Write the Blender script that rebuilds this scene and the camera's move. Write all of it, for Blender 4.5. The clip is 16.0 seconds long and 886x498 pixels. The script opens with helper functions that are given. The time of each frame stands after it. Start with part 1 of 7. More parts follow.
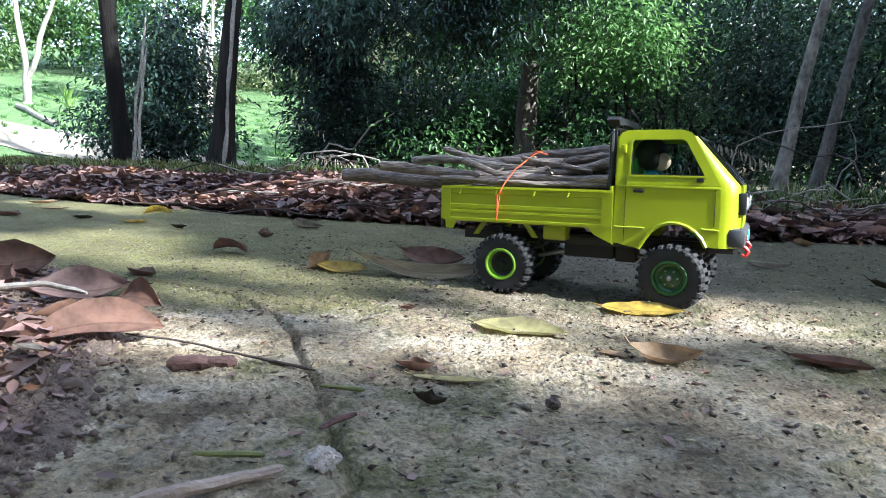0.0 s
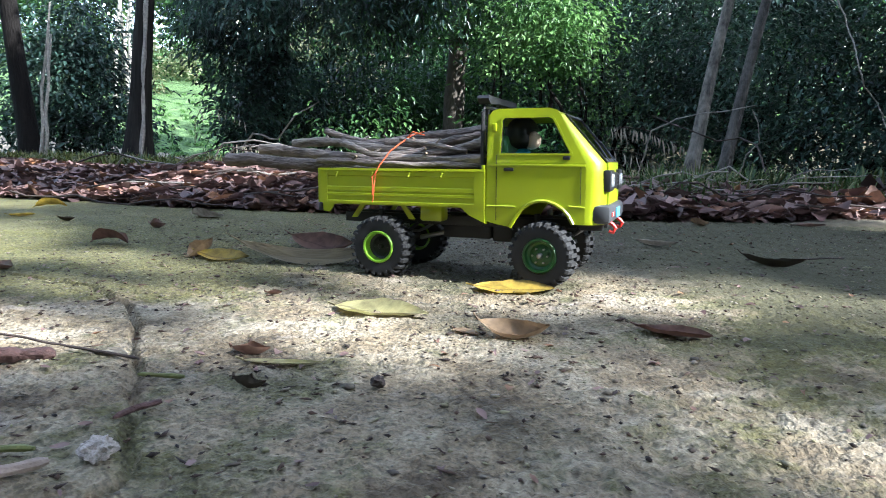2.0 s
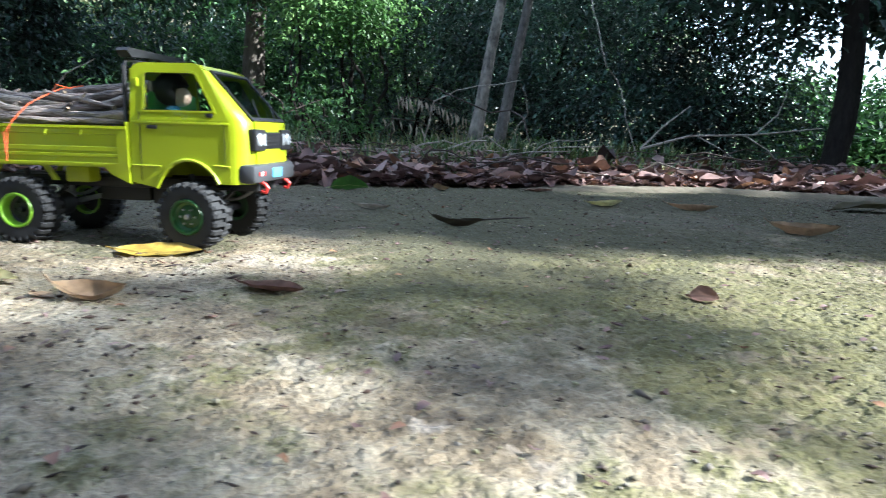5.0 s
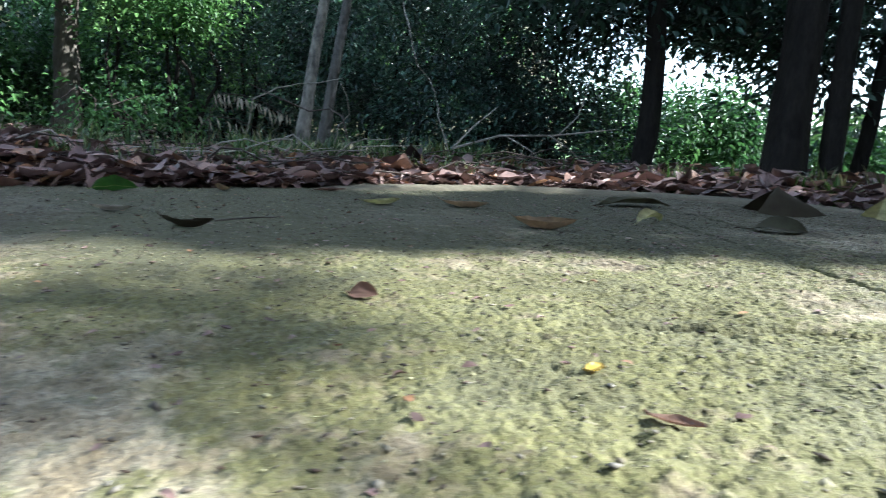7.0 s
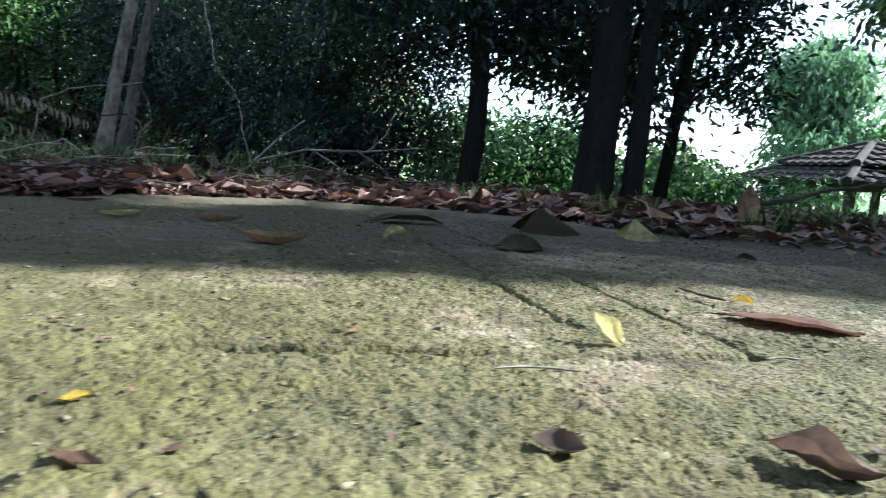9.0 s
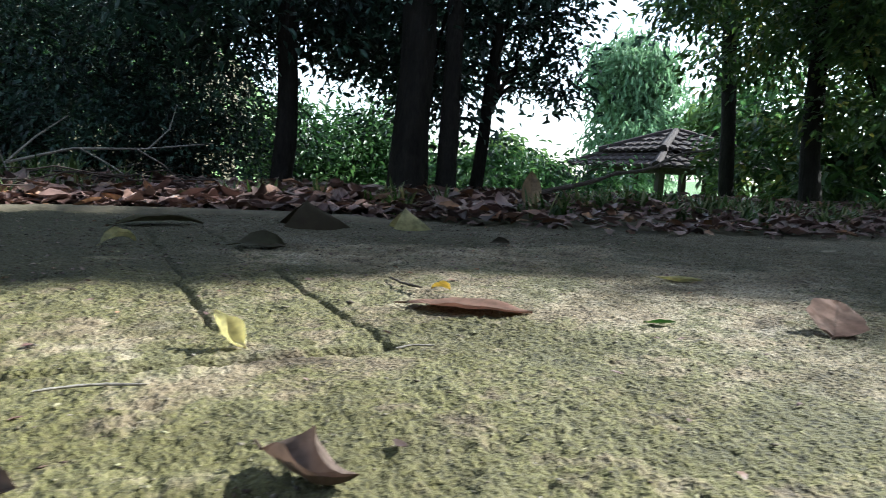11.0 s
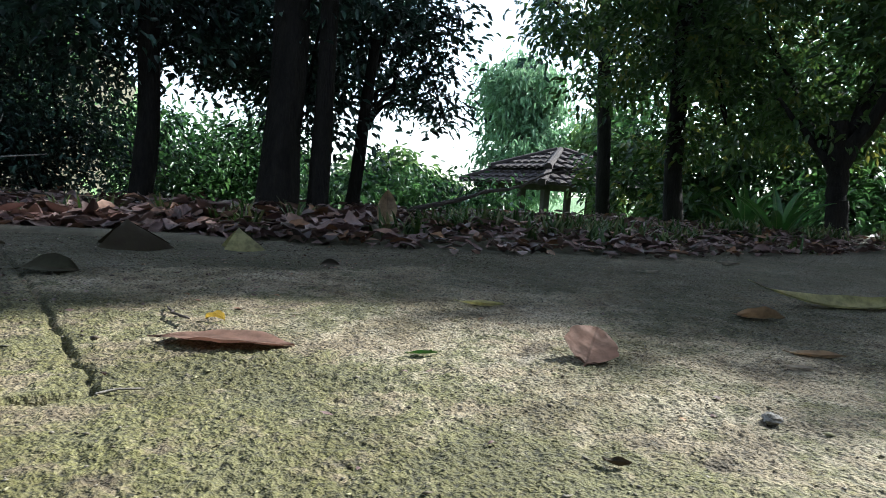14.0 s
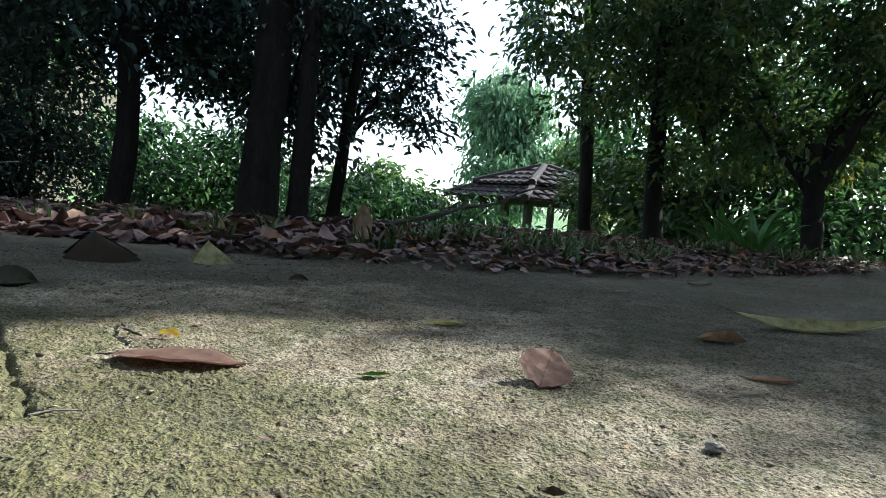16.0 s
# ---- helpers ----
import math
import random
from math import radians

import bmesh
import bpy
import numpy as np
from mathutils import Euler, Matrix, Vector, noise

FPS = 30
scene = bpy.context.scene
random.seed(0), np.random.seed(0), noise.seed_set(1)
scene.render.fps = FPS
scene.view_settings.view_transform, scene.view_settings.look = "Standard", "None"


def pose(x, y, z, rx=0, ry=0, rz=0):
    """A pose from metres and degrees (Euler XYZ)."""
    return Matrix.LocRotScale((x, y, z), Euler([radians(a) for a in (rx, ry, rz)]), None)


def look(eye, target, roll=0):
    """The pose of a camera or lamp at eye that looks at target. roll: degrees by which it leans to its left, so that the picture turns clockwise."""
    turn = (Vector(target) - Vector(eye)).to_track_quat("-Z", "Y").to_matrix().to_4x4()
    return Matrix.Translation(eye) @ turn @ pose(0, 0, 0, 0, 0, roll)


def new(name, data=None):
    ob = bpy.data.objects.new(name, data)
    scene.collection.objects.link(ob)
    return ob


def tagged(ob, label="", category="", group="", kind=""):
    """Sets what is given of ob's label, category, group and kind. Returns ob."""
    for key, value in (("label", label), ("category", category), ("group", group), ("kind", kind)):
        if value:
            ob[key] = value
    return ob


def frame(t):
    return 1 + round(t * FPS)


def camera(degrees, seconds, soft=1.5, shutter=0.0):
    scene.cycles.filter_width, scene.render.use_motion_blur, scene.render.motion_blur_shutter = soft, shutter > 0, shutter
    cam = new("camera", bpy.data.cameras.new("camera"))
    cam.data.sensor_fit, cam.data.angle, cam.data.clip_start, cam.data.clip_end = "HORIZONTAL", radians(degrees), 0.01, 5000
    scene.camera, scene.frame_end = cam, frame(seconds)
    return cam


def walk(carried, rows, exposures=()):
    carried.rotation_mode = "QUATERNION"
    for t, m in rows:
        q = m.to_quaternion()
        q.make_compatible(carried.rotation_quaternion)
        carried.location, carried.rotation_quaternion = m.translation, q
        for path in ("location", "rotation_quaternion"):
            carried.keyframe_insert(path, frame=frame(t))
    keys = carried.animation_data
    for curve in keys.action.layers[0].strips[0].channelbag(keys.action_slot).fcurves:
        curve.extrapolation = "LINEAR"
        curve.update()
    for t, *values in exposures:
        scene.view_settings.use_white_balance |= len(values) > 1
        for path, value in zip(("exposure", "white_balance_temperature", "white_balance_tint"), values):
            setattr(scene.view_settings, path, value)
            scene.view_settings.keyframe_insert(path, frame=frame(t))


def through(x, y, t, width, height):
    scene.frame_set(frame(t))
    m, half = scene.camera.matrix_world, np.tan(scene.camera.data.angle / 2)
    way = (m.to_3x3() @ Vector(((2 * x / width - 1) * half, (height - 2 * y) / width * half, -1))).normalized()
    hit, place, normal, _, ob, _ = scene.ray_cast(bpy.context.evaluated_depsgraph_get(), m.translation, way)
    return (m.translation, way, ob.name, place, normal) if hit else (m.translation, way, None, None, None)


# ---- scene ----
cam = camera(67.8, 16.0, soft=0.9, shutter=0.5)
PATH = [
    (0, (0.068, 0.31, 0.148), (-0.24, 2.271, -0.102), 1.6),
    (0.5, (0.078, 0.313, 0.144), (-0.2, 2.277, -0.113), 1.8),
    (1, (0.101, 0.32, 0.145), (-0.123, 2.29, -0.116), 1.3),
    (1.5, (0.121, 0.324, 0.139), (-0.053, 2.299, -0.126), 1.3),
    (2, (0.14, 0.329, 0.139), (0.012, 2.306, -0.136), 0.9),
    (2.5, (0.152, 0.33, 0.143), (0.053, 2.309, -0.127), 0.9),
    (3, (0.185, 0.338, 0.143), (0.16, 2.32, -0.121), 0.7),
    (3.2, (0.199, 0.342, 0.139), (0.213, 2.322, -0.141), 0.5),
    (5.3, (0.355, 0.312, 0.131), (0.796, 2.231, -0.22), 2.2),
    (5.5, (0.374, 0.313, 0.13), (0.857, 2.221, -0.22), 2.2),
    (6, (0.414, 0.306, 0.131), (0.98, 2.194, -0.208), 2.6),
    (6.5, (0.45, 0.297, 0.129), (1.094, 2.159, -0.218), 2.7),
    (7, (0.507, 0.292, 0.131), (1.264, 2.114, -0.198), 2.4),
    (7.5, (0.557, 0.272, 0.129), (1.415, 2.049, -0.198), 3.2),
    (8, (0.607, 0.252, 0.136), (1.566, 1.98, -0.173), 2.7),
    (8.5, (0.654, 0.238, 0.142), (1.697, 1.92, -0.143), 3.5),
    (9, (0.703, 0.225, 0.136), (1.818, 1.866, -0.117), 4.5),
    (9.5, (0.761, 0.204, 0.145), (1.993, 1.764, -0.074), 3.9),
    (10, (0.795, 0.185, 0.139), (2.106, 1.678, -0.081), 4.5),
    (10.2, (0.812, 0.176, 0.137), (2.153, 1.642, -0.096), 3.7),
    (12.3, (0.93, 0.091, 0.16), (2.492, 1.325, -0.025), 4.2),
    (12.5, (0.935, 0.087, 0.162), (2.507, 1.31, -0.021), 4.0),
    (13, (0.948, 0.08, 0.162), (2.541, 1.275, -0.019), 3.8),
    (13.5, (0.961, 0.06, 0.163), (2.574, 1.228, -0.019), 3.6),
    (14, (0.973, 0.049, 0.162), (2.615, 1.176, -0.022), 3.6),
    (14.5, (0.982, 0.036, 0.167), (2.637, 1.146, 0.002), 3.8),
    (15, (0.985, 0.035, 0.166), (2.647, 1.136, 0.002), 4.5),
    (15.5, (0.984, 0.033, 0.17), (2.641, 1.142, 0.021), 4.6),
    (16, (0.99, 0.027, 0.172), (2.659, 1.119, 0.031), 4.7),
]
walk(cam, [(t, look(eye, target, roll)) for t, eye, target, roll in PATH],
     exposures=[(0, 2.37, 5440, 9), (3, 2.39, 5440, 9), (5.5, 2.5, 5380, 6), (8, 2.16, 5390, 2), (9, 1.92, 5480, 3), (10, 1.76, 5620, 3), (12.5, 1.64, 5680, 4), (16, 1.58, 5680, 4)])

# ---- light ----
SUN_AZ, SUN_EL = radians(-21.0), radians(36.0)
TO_SUN = Vector((math.cos(SUN_EL) * math.cos(SUN_AZ), math.cos(SUN_EL) * math.sin(SUN_AZ), math.sin(SUN_EL)))
world = bpy.data.worlds.new("world")
scene.world = world
world.use_nodes = True
wn = world.node_tree.nodes
sky = wn.new("ShaderNodeTexSky")
sky.sky_type, sky.sun_disc = "NISHITA", False
sky.sun_elevation, sky.sun_rotation = SUN_EL, math.pi / 2 - SUN_AZ
sky.dust_density, sky.ozone_density, sky.air_density = 1.4, 1.0, 1.0
haze = wn.new("ShaderNodeHueSaturation")
haze.inputs["Saturation"].default_value = 0.55
world.node_tree.links.new(sky.outputs[0], haze.inputs["Color"])
world.node_tree.links.new(haze.outputs[0], wn["Background"].inputs[0])
wn["Background"].inputs[1].default_value = 0.15
sun = new("sun", bpy.data.lights.new("sun", "SUN"))
sun.data.energy, sun.data.angle, sun.data.color = 4.2, radians(0.6), (1.0, 0.94, 0.84)
sun.matrix_world = look(TO_SUN * 50, (0, 0, 0))

# ---- materials ----
rng = np.random.default_rng(7)


class Graph:
    """A small wrapper to wire shader nodes."""

    def __init__(self, name):
        self.m = bpy.data.materials.new(name)
        self.m.use_nodes = True
        self.t = self.m.node_tree
        self.bsdf = self.t.nodes["Principled BSDF"]
        self.out = self.t.nodes["Material Output"]

    def node(self, kind, **inputs):
        n = self.t.nodes.new(kind)
        for k, v in inputs.items():
            self.put(n, k.replace("_", " "), v)
        return n

    def put(self, n, key, v):
        sock = n.inputs[int(key)] if key.isdigit() else n.inputs[key]
        if isinstance(v, bpy.types.NodeSocket):
            self.t.links.new(v, sock)
        else:
            sock.default_value = v

    def coords(self, kind="Object"):
        return self.t.nodes.new("ShaderNodeTexCoord").outputs[kind]

    def noise(self, vec, scale, detail=4.0, rough=0.6):
        n = self.node("ShaderNodeTexNoise", Scale=scale, Detail=detail, Roughness=rough)
        self.t.links.new(vec, n.inputs["Vector"])
        return n.outputs["Fac"]

    def ramp(self, fac, *stops):
        n = self.t.nodes.new("ShaderNodeValToRGB")
        self.t.links.new(fac, n.inputs[0])
        e = n.color_ramp.elements
        while len(e) < len(stops):
            e.new(0.5)
        for el, (p, c) in zip(e, stops):
            el.position = p
            el.color = (*c, 1) if isinstance(c, tuple) else (c, c, c, 1)
        return n.outputs[0]

    def mix(self, fac, a, b, mode="MIX"):
        n = self.t.nodes.new("ShaderNodeMix")
        n.data_type, n.blend_type = "RGBA", mode
        for i, v in ((0, fac), (6, a), (7, b)):
            if isinstance(v, bpy.types.NodeSocket):
                self.t.links.new(v, n.inputs[i])
            else:
                n.inputs[i].default_value = (*v, 1) if isinstance(v, tuple) else v
        return n.outputs[2]

    def math(self, op, a, b=0.0, c=0.0):
        n = self.t.nodes.new("ShaderNodeMath")
        n.operation = op
        for i, v in enumerate((a, b, c)):
            if isinstance(v, bpy.types.NodeSocket):
                self.t.links.new(v, n.inputs[i])
            else:
                n.inputs[i].default_value = v
        return n.outputs[0]

    def bump(self, height, strength, distance, after=None):
        n = self.node("ShaderNodeBump", Strength=strength, Distance=distance)
        self.t.links.new(height, n.inputs["Height"])
        if after:
            self.t.links.new(after, n.inputs["Normal"])
        return n.outputs[0]

    def done(self, color=None, rough=None, normal=None, metal=None, **more):
        for key, v in (("Base Color", color), ("Roughness", rough), ("Normal", normal), ("Metallic", metal)):
            if v is not None:
                if key == "Base Color" and isinstance(v, tuple):
                    v = (*v, 1)
                self.put(self.bsdf, key, v)
        for k, v in more.items():
            self.put(self.bsdf, k.replace("_", " "), v)
        return self.m


def worn(name, dark, light, scale, rough=0.8, bump=0.4, dist=0.002, fine=9.0, stretch=None, metal=0.0, spread=0.0):
    """Two-scale mottled surface with relief; stretch squeezes the grain along an axis; spread varies it from object to object."""
    g = Graph(name)
    v = g.coords()
    if stretch:
        mp = g.node("ShaderNodeMapping", Scale=stretch)
        g.t.links.new(v, mp.inputs[0])
        v = mp.outputs[0]
    a, b = g.noise(v, scale), g.noise(v, scale * fine, 3.0)
    col = g.ramp(g.math("MULTIPLY_ADD", b, 0.45, g.math("MULTIPLY", a, 0.6)), (0.3, dark), (0.72, light))
    if spread:
        r = g.node("ShaderNodeObjectInfo").outputs["Random"]
        hsv = g.node("ShaderNodeHueSaturation", Color=col)
        g.put(hsv, "Value", g.math("MULTIPLY_ADD", r, spread, 1.0 - spread / 2))
        g.put(hsv, "Hue", g.math("MULTIPLY_ADD", r, spread * 0.04, 0.5 - spread * 0.02))
        col = hsv.outputs[0]
    n = g.bump(b, bump, dist, g.bump(a, bump, dist * 4))
    return g.done(col, g.math("MULTIPLY_ADD", b, 0.25, rough - 0.12), n, metal)


def concrete_material():
    """Weathered cast concrete: pale and dark grit, moss in patches, brown stains, shade painted into its hollows."""
    g = Graph("mossy_concrete")
    v = g.coords()
    big, mid = g.noise(v, 2.6, 4.0, 0.65), g.noise(v, 11.0, 5.0, 0.7)
    grit, fine = g.noise(v, 210.0, 4.0, 0.75), g.noise(v, 620.0, 2.0)
    cell = g.node("ShaderNodeTexVoronoi", Scale=300.0)
    g.t.links.new(v, cell.inputs["Vector"])
    body = g.ramp(mid, (0.35, (0.105, 0.077, 0.044)), (0.46, (0.245, 0.19, 0.116)), (0.55, (0.34, 0.282, 0.19)), (0.65, (0.44, 0.375, 0.27)))
    # pale pinkish lichen crusts
    crust = g.ramp(g.noise(v, 13.0, 4.0, 0.65), (0.55, 0.0), (0.63, 0.7))
    body = g.mix(crust, body, (0.46, 0.39, 0.31))
    speck = g.ramp(grit, (0.3, 0.25), (0.44, 0.75), (0.56, 1.08), (0.72, 1.45))
    body = g.mix(0.5, body, speck, "MULTIPLY")
    chip = g.ramp(g.noise(v, 95.0, 3.0, 0.65), (0.36, 0.4), (0.48, 0.9), (0.6, 1.2), (0.7, 1.7))
    body = g.mix(0.3, body, chip, "MULTIPLY")
    xyz = g.node("ShaderNodeSeparateXYZ")
    g.t.links.new(v, xyz.inputs[0])

    def along(axis, a, b, amount):
        # the borders wander
        r = g.node("ShaderNodeMapRange", Value=g.math("ADD", xyz.outputs[axis], g.math("MULTIPLY_ADD", big, 0.9, -0.45)))
        for k, val in (("From Min", a), ("From Max", b), ("To Min", 0.0), ("To Max", amount)):
            r.inputs[k].default_value = val
        return r.outputs[0]

    # moss is thicker in the damp middle stretch and at the earth heap
    damp = g.math("ADD", along(0, 0.12, 0.5, 0.12), along(0, 1.1, 1.55, -0.1))
    damp = g.math("ADD", damp, g.math("MULTIPLY", along(1, 0.8, 1.1, 1.0), along(0, 0.1, -0.3, 0.27)))
    wet = g.math("ADD", damp, g.math("MULTIPLY_ADD", big, 0.6, g.math("MULTIPLY", mid, 0.5)))
    patch = g.ramp(g.math("ADD", wet, g.math("MULTIPLY_ADD", g.noise(v, 26.0, 4.0, 0.7), 0.34, -0.17)), (0.565, 0.0), (0.645, 0.92))
    mossc = g.ramp(grit, (0.3, (0.03, 0.028, 0.008)), (0.45, (0.088, 0.082, 0.019)), (0.6, (0.134, 0.128, 0.034)), (0.76, (0.19, 0.183, 0.064)))
    mossc = g.mix(g.ramp(wet, (0.8, 0.0), (0.93, 0.85)), mossc, g.mix(1.0, mossc, (1.08, 1.2, 0.34), "MULTIPLY"))
    hold = g.math("MULTIPLY", patch, g.ramp(fine, (0.25, 0.72), (0.6, 1.0)))
    col = g.mix(hold, body, g.mix(0.22, mossc, chip, "MULTIPLY"))
    # brown rotting moss in blotches of its own
    rot = g.ramp(g.math("ADD", g.noise(v, 6.5, 5.0, 0.7), along(0, 0.3, 0.6, 0.035)), (0.5, 0.0), (0.63, 0.85))
    col = g.mix(rot, col, g.mix(0.62, col, (0.068, 0.058, 0.013)))
    # soil colour, broken up, towards the verge, with deeper shade painted in
    soil_shade = g.ramp(g.math("ADD", g.math("MULTIPLY_ADD", big, 0.5, g.math("MULTIPLY", mid, 0.5)), g.math("ADD", g.math("ADD", g.math("MULTIPLY", along(1, 0.8, 1.25, 0.2), along(0, -0.2, 0.1, 1.0)), along(0, 1.55, 2.3, 0.2)), g.math("MULTIPLY", along(1, 0.95, 1.3, 0.3), along(0, -0.1, 0.4, 1.0)))), (0.52, 0.0), (0.68, 0.9))
    col = g.mix(soil_shade, col, g.mix(0.82, col, (0.047, 0.043, 0.02)))
    grain = g.noise(v, 265.0, 2.0, 0.55)
    # hollows of the grain are darkened: their shade is put into the colour
    pit_shade = g.ramp(grain, (0.38, 0.1), (0.5, 1.0))
    col = g.mix(g.math("ADD", along(0, 0.75, 1.25, 0.55), g.math("ADD", along(0, 0.4, 0.1, 0.28), 0.14)), col, pit_shade, "MULTIPLY")
    h = g.math("ADD", g.math("MULTIPLY", grain, 1.1), g.math("MULTIPLY_ADD", grit, 0.35, g.math("MULTIPLY", cell.outputs["Distance"], 0.25)))
    # the surface is smoother under the moss of the middle stretch
    h = g.math("MULTIPLY", h, g.math("ADD", g.math("ADD", along(0, 0.65, 1.1, 0.5), along(0, 0.45, 0.2, 0.35)), 0.5))
    n = g.bump(fine, 0.35, 0.0008, g.bump(h, 1.0, 0.0042))
    return g.done(col, 0.9, n)


def leaf_material(name, tones, dry=False, through=0.35, gloss=0.4, island=True, bulk=False):
    """Leaf with a midrib and side veins; light passes through. Tones vary by island or by object."""
    g = Graph(name)
    v = g.coords()
    if island:
        r = g.t.nodes.new("ShaderNodeNewGeometry").outputs["Random Per Island"]
    else:
        r = g.node("ShaderNodeObjectInfo").outputs["Random"]
    if bulk:
        # boughs share a tone; single leaves stray from it
        r = g.math("MULTIPLY_ADD", r, 0.4, g.math("MULTIPLY_ADD", g.noise(v, 2.8, 2.0, 0.55), 2.6, -1.02))
    step = 1.0 / max(1, len(tones) - 1)
    col = g.ramp(r, *[(i * step, c) for i, c in enumerate(tones)])
    blot = g.noise(v, 45.0 if dry else 14.0, 4.0, 0.7)
    col = g.mix(g.ramp(blot, (0.42, 0.0), (0.68, 0.75)), col, g.mix(0.75, col, (0.05, 0.03, 0.02) if dry else (0.02, 0.035, 0.01)))
    normal = g.bump(blot, 0.35, 0.002)
    if not island:
        xyz = g.node("ShaderNodeSeparateXYZ")
        g.t.links.new(v, xyz.inputs[0])
        side = g.math("ABSOLUTE", xyz.outputs[1])
        wave = g.math("SINE", g.math("MULTIPLY", g.math("SUBTRACT", xyz.outputs[0], g.math("MULTIPLY", side, 0.7)), 900.0))
        vein = g.math("MULTIPLY", g.math("GREATER_THAN", wave, 0.9), 0.05)
        rib = g.math("LESS_THAN", side, 0.0011)
        col = g.mix(g.math("MAXIMUM", vein, g.math("MULTIPLY", rib, 0.7)), col, g.mix(0.6, col, (0.09, 0.05, 0.035) if dry else (0.5, 0.5, 0.2)))
        normal = g.bump(wave, 0.05, 0.0004, normal)
    g.done(col, gloss, normal)
    tr = g.node("ShaderNodeBsdfTranslucent", Color=col)
    mx = g.node("ShaderNodeMixShader", Fac=through)
    g.t.links.new(g.bsdf.outputs[0], mx.inputs[1])
    g.t.links.new(tr.outputs[0], mx.inputs[2])
    g.t.links.new(mx.outputs[0], g.out.inputs[0])
    return g.m


def plain(name, color, rough=0.5, metal=0.0, bump=0.05, coat=0.0, mottle=0.12):
    """Manufactured surface: nearly even colour with fine dust and grain."""
    g = Graph(name)
    v = g.coords()
    n1, n2 = g.noise(v, 60.0, 4.0), g.noise(v, 900.0, 2.0)
    col = g.mix(g.ramp(n1, (0.35, 0.0), (0.75, mottle)), color, tuple(c * 0.5 + 0.06 for c in color))
    return g.done(col, g.math("MULTIPLY_ADD", n1, 0.25, rough - 0.1), g.bump(n2, bump, 0.0006), metal, Coat_Weight=coat)


def glass_material():
    """Clear pane: see-through, with mirror gloss at grazing angles."""
    g = Graph("clear_glass")
    clear = g.node("ShaderNodeBsdfTransparent", Color=(0.86, 0.9, 0.88, 1))
    gloss = g.node("ShaderNodeBsdfGlossy", Roughness=0.03)
    mx = g.node("ShaderNodeMixShader", Fac=g.math("MULTIPLY", g.node("ShaderNodeFresnel", IOR=1.45).outputs[0], 0.35))
    g.t.links.new(clear.outputs[0], mx.inputs[1])
    g.t.links.new(gloss.outputs[0], mx.inputs[2])
    g.t.links.new(mx.outputs[0], g.out.inputs[0])
    return g.m


CONCRETE = concrete_material()
LIP = worn("worn_concrete", (0.05, 0.042, 0.026), (0.15, 0.125, 0.08), 25, 0.92, 0.6, 0.002)
DIRT = worn("dirt", (0.04, 0.028, 0.021), (0.29, 0.215, 0.165), 70, 0.95, 0.9, 0.004)
SOIL = worn("forest_soil", (0.03, 0.03, 0.015), (0.10, 0.085, 0.045), 3, 0.95, 0.8, 0.01)
LAWN = worn("lawn", (0.035, 0.08, 0.022), (0.15, 0.25, 0.08), 2.2, 0.9, 1.0, 0.05, 12)
SAND = worn("pale_sand", (0.17, 0.145, 0.105), (0.32, 0.28, 0.21), 4, 0.95, 0.4, 0.004)
BARK_DARK = worn("dark_bark", (0.007, 0.006, 0.0055), (0.03, 0.025, 0.021), 16, 0.9, 1.0, 0.006, 6, (1, 1, 0.22))
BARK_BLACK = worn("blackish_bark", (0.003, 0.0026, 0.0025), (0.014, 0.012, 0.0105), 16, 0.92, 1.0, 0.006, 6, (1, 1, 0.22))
BARK_GREY = worn("grey_bark", (0.04, 0.034, 0.028), (0.17, 0.148, 0.122), 18, 0.9, 0.9, 0.005, 6, (1, 1, 0.3))
BARK_MOTTLED = worn("mottled_bark", (0.015, 0.013, 0.012), (0.29, 0.26, 0.215), 15, 0.85, 0.8, 0.004, 4, (1, 1, 0.5))
BARK_SPOTTED = worn("spotted_bark", (0.01, 0.009, 0.008), (0.14, 0.126, 0.11), 20, 0.88, 0.8, 0.004, 4, (1, 1, 0.5))
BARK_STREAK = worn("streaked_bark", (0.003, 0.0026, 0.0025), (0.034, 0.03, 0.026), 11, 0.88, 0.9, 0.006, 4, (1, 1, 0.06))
BARK_PALE = worn("pale_bark", (0.12, 0.105, 0.085), (0.4, 0.37, 0.315), 10, 0.85, 0.6, 0.004, 6, (1, 1, 0.35))
WOOD_DRY = worn("dry_branch", (0.035, 0.027, 0.022), (0.4, 0.33, 0.275), 70, 0.85, 1.0, 0.0016, 4, (0.25, 1, 1), spread=0.5)
WOOD_CUT = worn("cut_wood", (0.28, 0.19, 0.1), (0.52, 0.4, 0.26), 160, 0.85, 0.4, 0.0005)
TWIG_PALE = worn("bleached_twig", (0.1, 0.085, 0.07), (0.4, 0.36, 0.31), 60, 0.8, 0.6, 0.001)
TWIG_DARK = worn("dark_twig", (0.02, 0.015, 0.012), (0.085, 0.062, 0.05), 70, 0.85, 0.6, 0.0008)
TWIG_RED = worn("red_brown_bark", (0.035, 0.018, 0.015), (0.15, 0.08, 0.068), 90, 0.8, 0.9, 0.0012, 5, (0.3, 1, 1))
STICK_TAN = worn("tan_stick", (0.16, 0.12, 0.09), (0.42, 0.34, 0.28), 90, 0.85, 0.7, 0.001, 5, (0.3, 1, 1))
PAPERY = worn("papery_clod", (0.16, 0.125, 0.1), (0.62, 0.56, 0.5), 90, 0.9, 0.8, 0.0015)
STICK_GREEN = worn("green_stick", (0.07, 0.085, 0.02), (0.2, 0.21, 0.06), 60, 0.7, 0.5, 0.0006)
